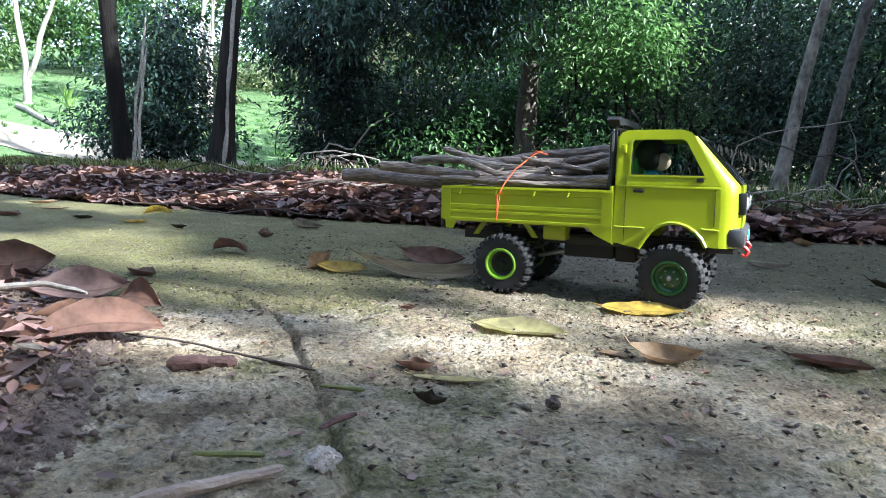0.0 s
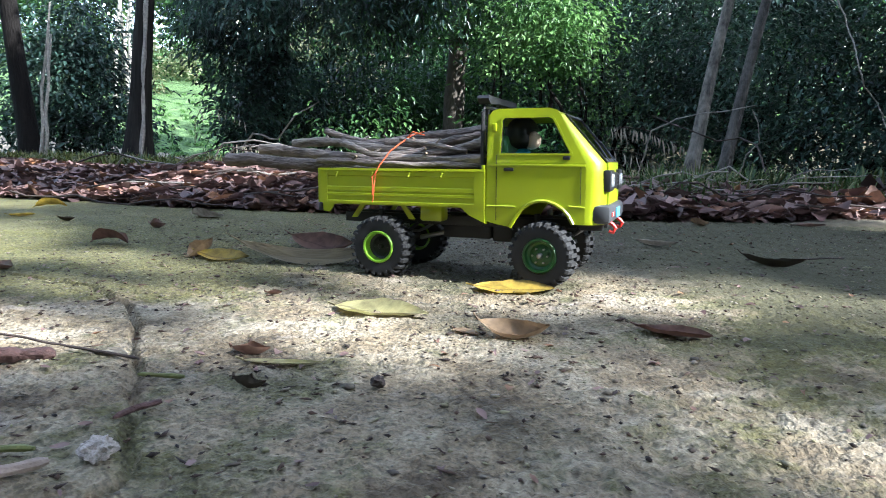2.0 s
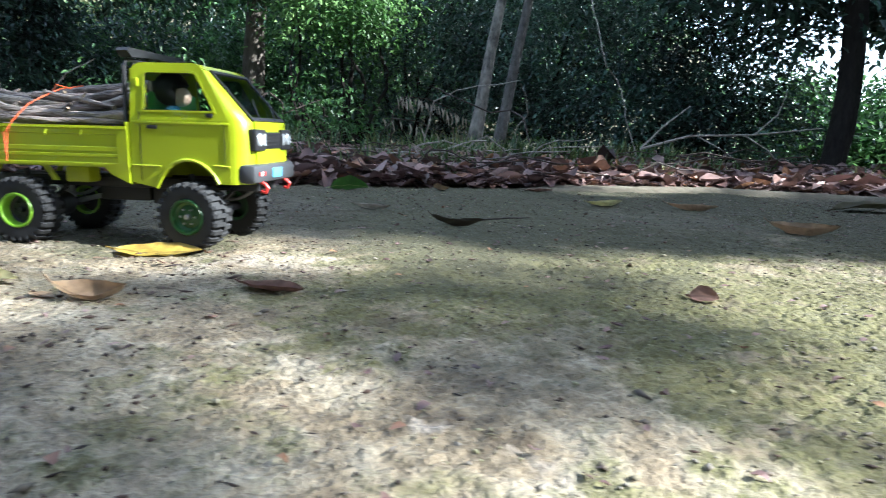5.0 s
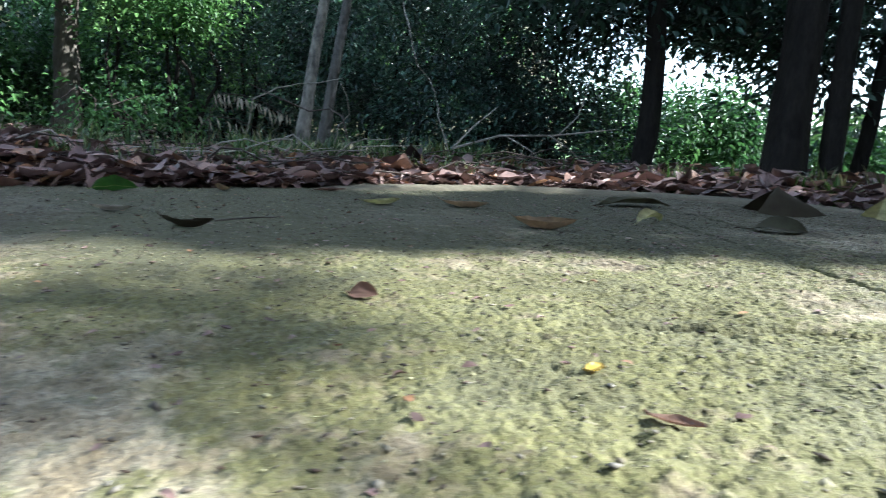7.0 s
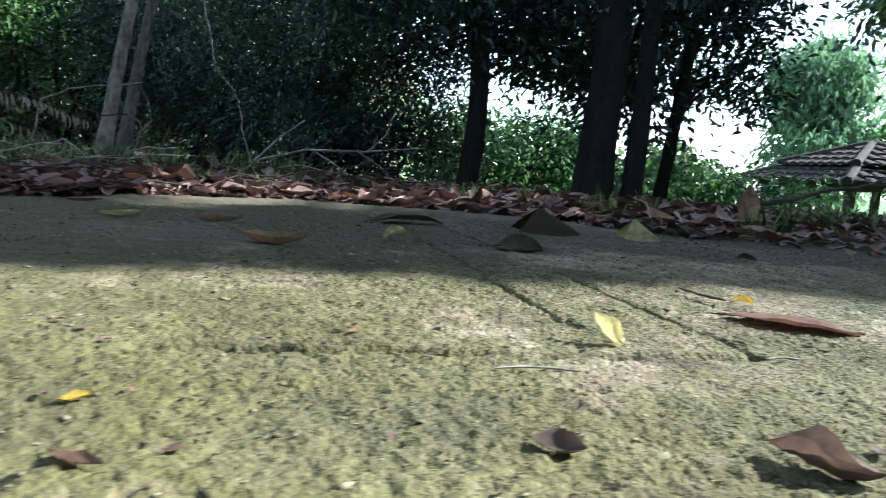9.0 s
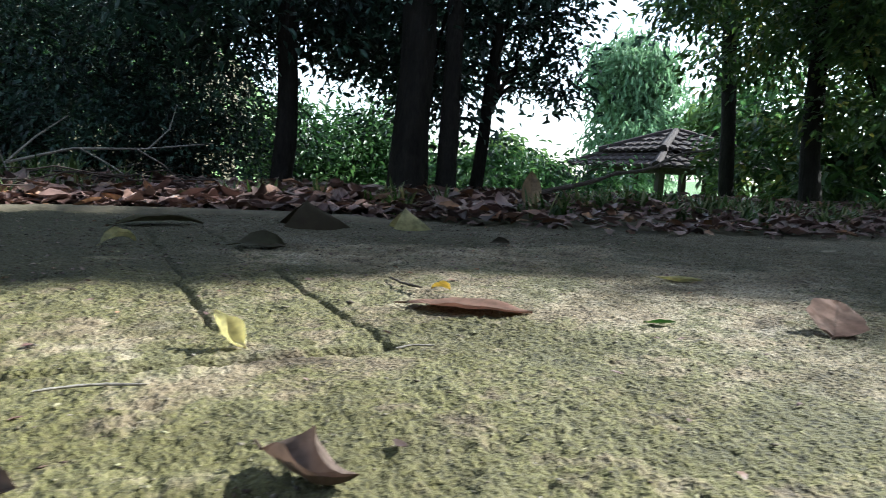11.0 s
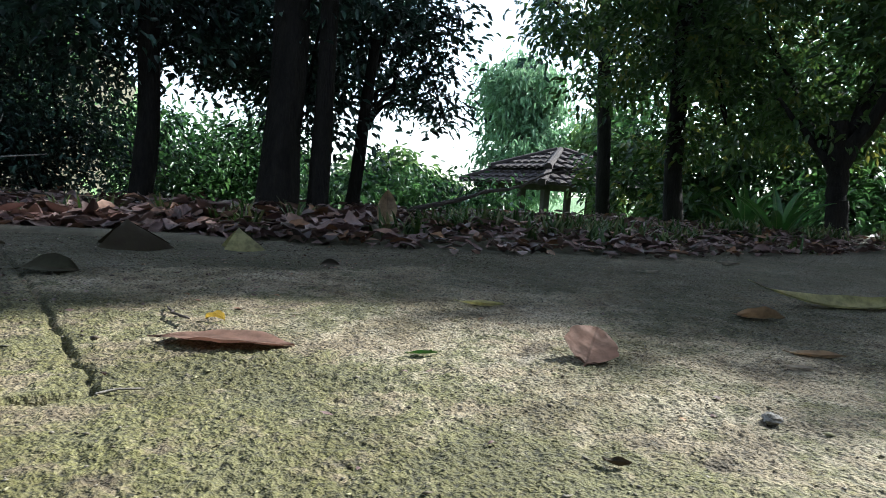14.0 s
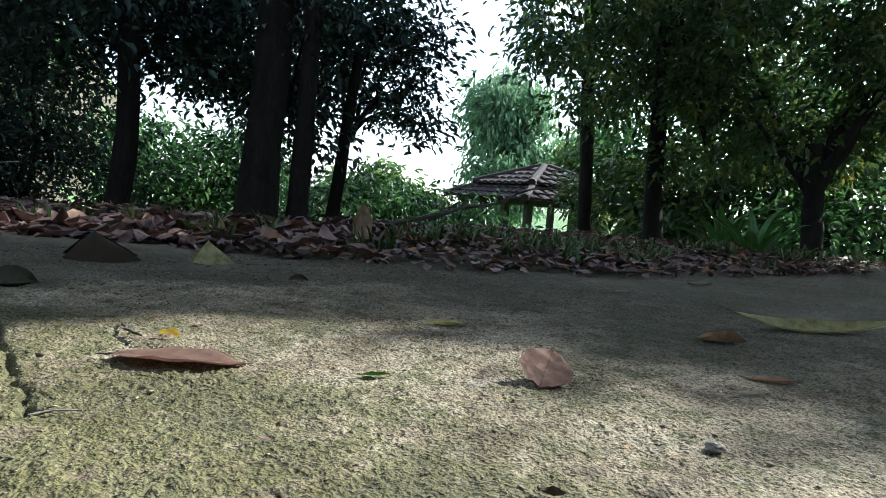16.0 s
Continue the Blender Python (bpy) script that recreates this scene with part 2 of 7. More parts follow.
LITTER = leaf_material("dead_leaves", ((0.035, 0.022, 0.019), (0.15, 0.082, 0.07), (0.25, 0.155, 0.135), (0.1, 0.05, 0.043), (0.31, 0.2, 0.17), (0.18, 0.11, 0.1), (0.3, 0.145, 0.06), (0.22, 0.135, 0.12), (0.06, 0.035, 0.028), (0.35, 0.24, 0.2)), True, 0.12, 0.55)
LITTER_ONE = leaf_material("dead_leaf", ((0.08, 0.045, 0.04), (0.24, 0.145, 0.13), (0.38, 0.26, 0.235), (0.16, 0.08, 0.07), (0.4, 0.2, 0.09), (0.3, 0.19, 0.18)), True, 0.12, 0.6, False)
L_TAN = leaf_material("tan_leaf", ((0.42, 0.29, 0.16), (0.5, 0.36, 0.22)), True, 0.2, 0.55, False)
L_BROWN = leaf_material("brown_leaf", ((0.24, 0.14, 0.098), (0.32, 0.19, 0.13)), True, 0.15, 0.55, False)
L_PINK = leaf_material("russet_leaf", ((0.25, 0.138, 0.098), (0.31, 0.18, 0.132)), True, 0.15, 0.8, False)
L_MAUVE = leaf_material("mauve_leaf", ((0.33, 0.215, 0.185), (0.42, 0.295, 0.26)), True, 0.12, 0.75, False)
L_DUSTY = leaf_material("dusty_leaf", ((0.17, 0.125, 0.1), (0.27, 0.2, 0.165)), True, 0.1, 0.85, False)
L_OLIVE = leaf_material("olive_brown_leaf", ((0.07, 0.066, 0.034), (0.115, 0.105, 0.05)), True, 0.08, 0.8, False)
L_DARK = leaf_material("dark_leaf", ((0.04, 0.033, 0.019), (0.085, 0.066, 0.036)), True, 0.05, 0.85, False)
L_YELLOW = leaf_material("yellow_leaf", ((0.62, 0.46, 0.08), (0.66, 0.5, 0.12)), True, 0.25, 0.5, False)
L_PALEY = leaf_material("pale_yellow_leaf", ((0.56, 0.52, 0.24), (0.62, 0.57, 0.3)), True, 0.25, 0.55, False)
L_BRIGHT = leaf_material("lemon_leaf", ((0.86, 0.8, 0.42), (0.88, 0.82, 0.5)), True, 0.25, 0.5, False)
L_GREEN = leaf_material("green_leaf", ((0.05, 0.15, 0.025), (0.09, 0.21, 0.04)), False, 0.3, 0.35, False)
L_FRESH = leaf_material("fresh_palm_leaf", ((0.16, 0.28, 0.06), (0.22, 0.36, 0.09)), False, 0.4, 0.5, False)
L_RIBBED = worn("ribbed_leaf", (0.12, 0.085, 0.035), (0.5, 0.38, 0.19), 90, 0.6, 0.6, 0.0015, 3, (0.03, 1, 1))
L_WHITE = leaf_material("bleached_leaf", ((0.42, 0.37, 0.29), (0.52, 0.46, 0.37)), True, 0.2, 0.7, False)
# the bluish cast of haze over backlit leaves is mixed into this green
F_DARK = leaf_material("dark_foliage", ((0.008, 0.016, 0.014), (0.022, 0.046, 0.037), (0.05, 0.105, 0.076), (0.12, 0.21, 0.14)), False, 0.26, 0.36, bulk=True)
F_MID = leaf_material("green_foliage", ((0.012, 0.03, 0.012), (0.04, 0.1, 0.034), (0.09, 0.2, 0.06), (0.17, 0.33, 0.095)), False, 0.4, 0.36, bulk=True)
F_LIGHT = leaf_material("light_foliage", ((0.095, 0.17, 0.048), (0.116, 0.19, 0.061), (0.15, 0.245, 0.068), (0.204, 0.292, 0.095)), False, 0.45, 0.45, bulk=True)
F_CREAM = leaf_material("pale_dry_foliage", ((0.1, 0.16, 0.06), (0.2, 0.25, 0.11), (0.34, 0.35, 0.19), (0.46, 0.45, 0.28)), False, 0.45, 0.5, bulk=True)
# lighter, more translucent green: sunshine on the leaves is put into the colour
F_SUNNY = leaf_material("sunlit_foliage", ((0.06, 0.13, 0.035), (0.12, 0.25, 0.07), (0.2, 0.37, 0.11), (0.3, 0.46, 0.17)), False, 0.5, 0.45, bulk=True)
F_YELLOW = leaf_material("yellowing_foliage", ((0.028, 0.06, 0.018), (0.045, 0.09, 0.024), (0.07, 0.13, 0.03), (0.1, 0.17, 0.04), (0.27, 0.26, 0.05)), False, 0.32, 0.42, bulk=True)
F_PALE = leaf_material("pale_foliage", ((0.14, 0.25, 0.125), (0.18, 0.31, 0.165), (0.23, 0.38, 0.2), (0.32, 0.46, 0.26)), False, 0.5, 0.5, bulk=True)
GRASS = leaf_material("grass_blades", ((0.025, 0.055, 0.012), (0.06, 0.12, 0.025), (0.12, 0.17, 0.045), (0.26, 0.24, 0.11)), False, 0.3, 0.5)
GRASS_OLIVE = leaf_material("olive_grass", ((0.05, 0.07, 0.012), (0.1, 0.12, 0.022), (0.16, 0.17, 0.035), (0.22, 0.19, 0.07)), False, 0.3, 0.6)
CRUMB = leaf_material("crumbs", ((0.06, 0.048, 0.036), (0.26, 0.23, 0.18), (0.15, 0.12, 0.08), (0.34, 0.32, 0.17), (0.2, 0.17, 0.12), (0.1, 0.075, 0.055)), True, 0.0, 0.9)
EARTH_CRUMB = leaf_material("earth_crumb", ((0.06, 0.042, 0.034), (0.2, 0.145, 0.115), (0.12, 0.085, 0.065), (0.3, 0.23, 0.19), (0.09, 0.06, 0.05)), True, 0.0, 0.95)
HUMUS = leaf_material("humus", ((0.014, 0.01, 0.008), (0.035, 0.022, 0.016), (0.07, 0.042, 0.03), (0.12, 0.075, 0.05)), True, 0.0, 0.9)
LIME = plain("lime_paint", (0.37, 0.44, 0.004), 0.32, coat=0.25, mottle=0.06)
BLACK = plain("black_plastic", (0.012, 0.012, 0.013), 0.5)
GREY = plain("dark_grey_plastic", (0.045, 0.047, 0.05), 0.5)
RUBBER = plain("dusty_rubber", (0.014, 0.014, 0.014), 0.8, bump=0.3, mottle=0.3)
GREEN_RIM = plain("green_rim", (0.018, 0.085, 0.014), 0.35, mottle=0.3)
LIME_RIM = plain("lime_rim", (0.2, 0.4, 0.02), 0.35)
STEEL = plain("steel", (0.4, 0.4, 0.4), 0.35, 0.9)
RED = plain("red_plastic", (0.6, 0.03, 0.02), 0.4)
BLUE = plain("pale_blue_plate", (0.12, 0.42, 0.62), 0.4)
WHITE = plain("white_sticker", (0.75, 0.75, 0.72), 0.4)
LAMP = plain("lamp_lens", (0.5, 0.53, 0.55), 0.15, 0.3, coat=0.5)
STRING = plain("orange_string", (0.75, 0.13, 0.03), 0.7, bump=0.5)
DOLL = [plain("doll_skin", (0.72, 0.5, 0.38), 0.5), plain("doll_hair", (0.006, 0.005, 0.005), 0.7), plain("doll_cloth", (0.03, 0.3, 0.5), 0.7)]
SEAT = plain("green_seat", (0.08, 0.3, 0.05), 0.6)
GLASS = glass_material()
ROOF = worn("roof_tile", (0.016, 0.0105, 0.01), (0.05, 0.032, 0.03), 3, 0.92, 0.5, 0.01, spread=0.5)
POST = worn("dark_timber", (0.02, 0.016, 0.013), (0.07, 0.055, 0.042), 5, 0.85, 0.6, 0.005)
STONE = worn("dark_stone", (0.05, 0.047, 0.043), (0.14, 0.13, 0.12), 12, 0.9, 0.8, 0.006)


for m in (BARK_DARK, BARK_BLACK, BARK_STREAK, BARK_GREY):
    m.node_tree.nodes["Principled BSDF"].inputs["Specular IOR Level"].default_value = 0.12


# ---- mesh helpers ----
def part(name, bm, material, parent=None, label="", smooth=True):
    """Links a bmesh as one mesh object, under a thing or a part."""
    me = bpy.data.meshes.new(name)
    bmesh.ops.recalc_face_normals(bm, faces=bm.faces)
    bm.to_mesh(me)
    bm.free()
    for m in material if isinstance(material, (list, tuple)) else [material]:
        me.materials.append(m)
    if smooth:
        me.shade_smooth()
        me.set_sharp_from_angle(angle=radians(38))
    ob = new(name, me)
    ob.parent = parent
    if label:
        tagged(ob, label)
    return ob


def base(name, m, label, category, group=""):
    ob = new(name)
    ob.empty_display_size = 0.02
    ob.matrix_world = m
    return tagged(ob, label, category, group)


def arrays_mesh(name, verts, faces, material, smooth=False):
    """A mesh from numpy arrays: verts n x 3, faces m x 3 or m x 4."""
    me = bpy.data.meshes.new(name)
    k = faces.shape[1]
    me.vertices.add(len(verts))
    me.vertices.foreach_set("co", np.ascontiguousarray(verts, np.float32).ravel())
    me.loops.add(faces.size)
    me.loops.foreach_set("vertex_index", np.ascontiguousarray(faces, np.int32).ravel())
    me.polygons.add(len(faces))
    me.polygons.foreach_set("loop_start", np.arange(len(faces), dtype=np.int32) * k)
    me.update(calc_edges=True)
    me.materials.append(material)
    if smooth:
        me.shade_smooth()
    return me


def box(bm, x0, x1, y0, y1, z0, z1, bevel=0.0):
    r = bmesh.ops.create_cube(bm, size=1.0)
    for v in r["verts"]:
        v.co = Vector((x0 + (v.co.x + 0.5) * (x1 - x0), y0 + (v.co.y + 0.5) * (y1 - y0), z0 + (v.co.z + 0.5) * (z1 - z0)))
    if bevel:
        edges = list({e for v in r["verts"] for e in v.link_edges})
        bmesh.ops.bevel(bm, geom=edges, offset=bevel, segments=2, profile=0.5, affect="EDGES")


def tube(bm, points, radii, sides=10, rough=0.0, caps=True, cap_index=0):
    """A tapered, slightly uneven tube along points."""
    pts = [Vector(p) for p in points]
    rings, up = [], Vector((0.13, 0.21, 0.97))
    for i, p in enumerate(pts):
        d = (pts[min(i + 1, len(pts) - 1)] - pts[max(i - 1, 0)]).normalized()
        a = d.cross(up)
        if a.length < 0.05:
            a = d.cross(Vector((1, 0, 0)))
        a.normalize()
        b = d.cross(a)
        ring = []
        for k in range(sides):
            t = 2 * math.pi * k / sides
            w = a * math.cos(t) + b * math.sin(t)
            q = p + w * radii[i]
            s = 1 + rough * noise.noise(q * (0.9 / max(radii[i], 1e-4)))
            ring.append(bm.verts.new(p + w * radii[i] * s))
        rings.append(ring)
    for r0, r1 in zip(rings, rings[1:]):
        for k in range(sides):
            bm.faces.new((r0[k], r0[(k + 1) % sides], r1[(k + 1) % sides], r1[k]))
    if caps:
        for r in (list(reversed(rings[0])), rings[-1]):
            bm.faces.new(r).material_index = cap_index


def wander(a, b, n, amount, seed):
    """Points from a to b on a crooked line."""
    a, b = Vector(a), Vector(b)
    out = []
    for i in range(n + 1):
        t = i / n
        w = Vector((noise.noise(Vector((seed, t * 3, 0))), noise.noise(Vector((seed, t * 3, 9))), noise.noise(Vector((seed, t * 3, 18)))))
        out.append(a.lerp(b, t) + w * amount * math.sin(math.pi * min(1, t * 1.2)) ** 0.6)
    return out


def sheet(bm, outer, holes, place, thick):
    """A flat plate with holes: outlines in (u, v), placed by place(u, v, w), w from 0 to thick."""
    loops = []
    for pts in (outer, *holes):
        vs = [bm.verts.new((u, v, 0)) for u, v in pts]
        loops.append(vs)
    edges = [bm.edges.new((vs[i], vs[(i + 1) % len(vs)])) for vs in loops for i in range(len(vs))]
    made = bmesh.ops.triangle_fill(bm, edges=edges, use_beauty=True, use_dissolve=False)
    faces = [f for f in made["geom"] if isinstance(f, bmesh.types.BMFace)]
    twin = {}
    for vs in loops:
        for v in vs:
            twin[v] = bm.verts.new((v.co.x, v.co.y, thick))
    for f in faces:
        bm.faces.new([twin[v] for v in reversed(f.verts)])
    for vs in loops:
        for i in range(len(vs)):
            a, b = vs[i], vs[(i + 1) % len(vs)]
            bm.faces.new((a, b, twin[b], twin[a]))
    for v in [v for vs in loops for v in vs] + list(twin.values()):
        v.co = Vector(place(v.co.x, v.co.y, v.co.z))


def revolve(bm, profile, sides, axis="Y"):
    """Turns a closed profile of (radius, along) about an axis."""
    rings = []
    for k in range(sides):
        t = 2 * math.pi * k / sides
        rings.append([bm.verts.new((r * math.cos(t), y, r * math.sin(t))) for r, y in profile])
    n = len(profile)
    for k in range(sides):
        r0, r1 = rings[k], rings[(k + 1) % sides]
        for i in range(n):
            bm.faces.new((r0[i], r1[i], r1[(i + 1) % n], r0[(i + 1) % n]))


def smoothstep(a, b, x):
    t = np.clip((x - a) / (b - a), 0, 1)
    return t * t * (3 - 2 * t)


def value_noise(x, y, seed=0):
    """Smooth lattice noise from 0 to 1, for arrays."""
    xi, yi = np.floor(x).astype(np.int64), np.floor(y).astype(np.int64)
    fx, fy = x - xi, y - yi
    fx, fy = fx * fx * (3 - 2 * fx), fy * fy * (3 - 2 * fy)

    def h(i, j):
        n = (i * 374761393 + j * 668265263 + seed * 974634777) & 0x7FFFFFFF
        n = ((n ^ (n >> 13)) * 1274126177) & 0x7FFFFFFF
        return ((n ^ (n >> 16)) & 0xFFFF) / 65535.0

    a, b, c, d = h(xi, yi), h(xi + 1, yi), h(xi, yi + 1), h(xi + 1, yi + 1)
    return (a * (1 - fx) + b * fx) * (1 - fy) + (c * (1 - fx) + d * fx) * fy


# ---- the lie of the land ----
def far_edge(x):
    """The pavement's far edge: y for each x."""
    return np.interp(x, [-9, -1.86, -1.27, -0.8, -0.4, 0.3, 0.9, 1.4, 1.75, 2.0, 2.2, 2.45, 2.9, 4.3, 9, 40],
                     [5.0, 2.43, 2.18, 2.03, 1.92, 1.88, 1.93, 1.96, 1.74, 1.42, 1.15, 0.85, 0.57, 0.12, -1.0, -8])


def bank_depth(x, y):
    """How far a place lies beyond the far edge."""
    slope = (far_edge(x + 0.15) - far_edge(x - 0.15)) / 0.3
    return (y - far_edge(x)) / np.sqrt(1 + slope * slope)


def land(x, y):
    """Height of the open ground."""
    x, y = np.asarray(x, float), np.asarray(y, float)
    d = bank_depth(x, y)
    az, r = np.degrees(np.arctan2(y - 0.3, x - 0.4)), np.hypot(x - 0.4, y - 0.3)
    left, right = smoothstep(104, 113, az), smoothstep(64, 50, az)
    z = -0.03 + (0.03 + 0.055 - 0.04 * smoothstep(-0.5, 0.5, x)) * smoothstep(-0.02, 0.42, d)
    z = z + left * smoothstep(0, 1, d) * 0.19 * np.clip(r - 7, 0, 20)
    z = z + (1 - left) * (1 - right) * smoothstep(0, 1, d) * 0.3 * np.clip(r - 9.5, 0, 20)
    z = z - right * np.clip(0.25 * np.clip(d - 0.9, 0, 40), 0, 1.6)
    return z + smoothstep(0, 0.3, d) * 0.03 * (value_noise(x * 2.3, y * 2.3, 3) - 0.5)


# ---- ground, pavement, dirt ----
def build_ground():
    radii = np.concatenate([np.linspace(0.0, 5, 56)[1:], np.geomspace(5.2, 30, 44), np.geomspace(34, 900, 14)])
    az = np.linspace(0, 2 * np.pi, 241)[:-1]
    R, A = np.meshgrid(radii, az, indexing="ij")
    X, Y = 0.4 + R * np.cos(A), 0.3 + R * np.sin(A)
    verts = np.stack([X, Y, land(X, Y)], -1).reshape(-1, 3)
    n, k = len(az), len(radii)
    i, j = np.meshgrid(np.arange(k - 1), np.arange(n), indexing="ij")
    faces = np.stack([i * n + j, (i + 1) * n + j, (i + 1) * n + (j + 1) % n, i * n + (j + 1) % n], -1).reshape(-1, 4)
    me = arrays_mesh("ground", verts, faces, SOIL, True)
    me.materials.append(LAWN)
    c = verts[faces].mean(1)
    a = np.degrees(np.arctan2(c[:, 1] - 0.3, c[:, 0] - 0.4))
    r = np.hypot(c[:, 0] - 0.4, c[:, 1] - 0.3)
    wobble = 6 * (value_noise(c[:, 0] * 0.8, c[:, 1] * 0.8, 5) - 0.5)
    grassy = ((a + wobble > 106) & (r > 5.4)) | ((a < 58 + wobble) & (r > 6))
    me.polygons.foreach_set("material_index", grassy.astype(np.int32))
    tagged(new("ground", me), "brown forest soil running into a green lawn", "ground", kind="structure")


def groove(x, y, points, width, depth):
    """Depth of a worn groove along a line of points."""
    best = np.full(x.shape, 9.0)
    for (ax, ay), (bx, by) in zip(points, points[1:]):
        ux, uy = bx - ax, by - ay
        t = np.clip(((x - ax) * ux + (y - ay) * uy) / (ux * ux + uy * uy), 0, 1)
        best = np.minimum(best, np.hypot(x - ax - t * ux, y - ay - t * uy))
    return -depth * (1 - smoothstep(width * 0.35, width, best))


def pavement_height(x, y):
    z = 0.003 * (value_noise(x * 9, y * 9, 11) - 0.5) + 0.003 * (value_noise(x * 45, y * 45, 12) - 0.5)
    rough = 0.6 + 0.8 * value_noise(x * 6, y * 6, 15)
    z = z + rough * (0.0022 * (value_noise(x * 150, y * 150, 13) - 0.55) + 0.0036 * (value_noise(x * 290, y * 290, 14) - 0.5))
    wx, wy = x + 0.012 * (value_noise(x * 30, y * 30, 21) - 0.5), y + 0.012 * (value_noise(x * 30, y * 30, 22) - 0.5)
    ragged = 0.55 + 0.9 * value_noise(x * 60, y * 60, 23)
    crack = [(-0.62, 1.06), (-0.336, 1.022), (-0.289, 1.0), (-0.226, 0.939), (-0.17, 0.878), (-0.104, 0.767), (-0.066, 0.701), (-0.042, 0.65), (-0.018, 0.588), (0.0, 0.4)]
    z = z + groove(wx, wy, crack, 0.0046, 0.008) * ragged
    z = z + groove(wx, wy, [(1.4, 1.42), (1.201, 0.836), (1.135, 0.635)], 0.0052, 0.006) * ragged
    z = z + groove(wx, wy, [(1.56, 1.6), (1.408, 1.072), (1.275, 0.693), (1.217, 0.505)], 0.005, 0.006) * ragged
    z = z + groove(wx, wy, [(0.78, 0.7), (0.848, 0.667), (0.918, 0.637), (1.06, 0.572), (1.167, 0.529), (1.219, 0.507)], 0.0095, 0.011) * ragged
    slab = (groove(x, y, [(1.31, 0.95), (1.165, 0.56)], 0.07, 1.0) < -0.5)
    return z + 0.0015 * slab


def build_pavement():
    xs = np.concatenate([np.arange(-9, -1.3, 0.22), np.arange(-1.3, -0.62, 0.02), np.arange(-0.62, -0.3, 0.0044), np.arange(-0.3, 1.75, 0.0027), np.arange(1.75, 2.45, 0.005), np.arange(2.45, 3.4, 0.012), np.arange(3.4, 9, 0.2)])
    ys = np.concatenate([np.arange(-6, -0.5, 0.25), np.arange(-0.5, -0.1, 0.014), np.arange(-0.1, 0.1, 0.006), np.arange(0.1, 0.86, 0.0027), np.arange(0.86, 1.1, 0.0034), np.arange(1.1, 1.4, 0.008), np.arange(1.4, 2.2, 0.016), np.arange(2.2, 5.2, 0.12)])
    X, Y = np.meshgrid(xs, ys)
    Z = pavement_height(X, Y)
    n = len(xs)
    verts = np.stack([X, Y, Z], -1).reshape(-1, 3)
    i, j = np.meshgrid(np.arange(len(ys) - 1), np.arange(n - 1), indexing="ij")
    faces = np.stack([i * n + j, i * n + j + 1, (i + 1) * n + j + 1, (i + 1) * n + j], -1).reshape(-1, 4)
    c = verts[faces[:, 0]]
    faces = faces[bank_depth(c[:, 0], c[:, 1]) < 0.06]
    used = np.unique(faces)
    remap = np.zeros(len(verts), np.int64)
    remap[used] = np.arange(len(used))
    me = arrays_mesh("pavement", verts[used], remap[faces], CONCRETE, True)
    tagged(new("pavement", me), "weathered mossy concrete path with cracks and joints", "pavement", kind="structure")


def scatter_crumbs():
    """Grit, husks and moss crumbs lying all over the concrete."""
    n = 52000
    x, y = rng.uniform(-0.8, 2.6, n), -0.15 + 2.1 * rng.random(n) ** 1.25
    keep = bank_depth(x, y) < 0.05
    x, y = x[keep], y[keep]
    n = len(x)
    s = rng.uniform(0.0005, 0.0014, n) * np.where(rng.random(n) < 0.1, 1.9, 1.0) * np.where(rng.random(n) < 0.006, 1.8, 1.0) * np.where(x > 0.9, 0.8, 1.0)
    octa = np.array([(1, 0, 0), (-1, 0, 0), (0, 1, 0), (0, -1, 0), (0, 0, 0.55), (0, 0, -0.5)], float)
    tri = np.array([(0, 2, 4), (2, 1, 4), (1, 3, 4), (3, 0, 4), (2, 0, 5), (1, 2, 5), (3, 1, 5), (0, 3, 5)])
    v = octa[None] * rng.uniform(0.25, 1.6, (n, 6, 3)) * s[:, None, None]
    a = rng.uniform(0, 2 * np.pi, n)
    stretch = rng.uniform(1, 2.2, n)[:, None]
    vx, vy = v[..., 0] * stretch, v[..., 1]
    ca, sa = np.cos(a)[:, None], np.sin(a)[:, None]
    v = np.stack([vx * ca - vy * sa + x[:, None], vx * sa + vy * ca + y[:, None], v[..., 2] + (pavement_height(x, y) + s * 0.4)[:, None]], -1)
    f = (tri[None] + 6 * np.arange(n)[:, None, None]).reshape(-1, 3)
    me = arrays_mesh("grit", v.reshape(-1, 3), f, CRUMB)
    tagged(new("grit", me), "dark and pale grit and moss crumbs scattered over concrete", "grit", kind="stuff")


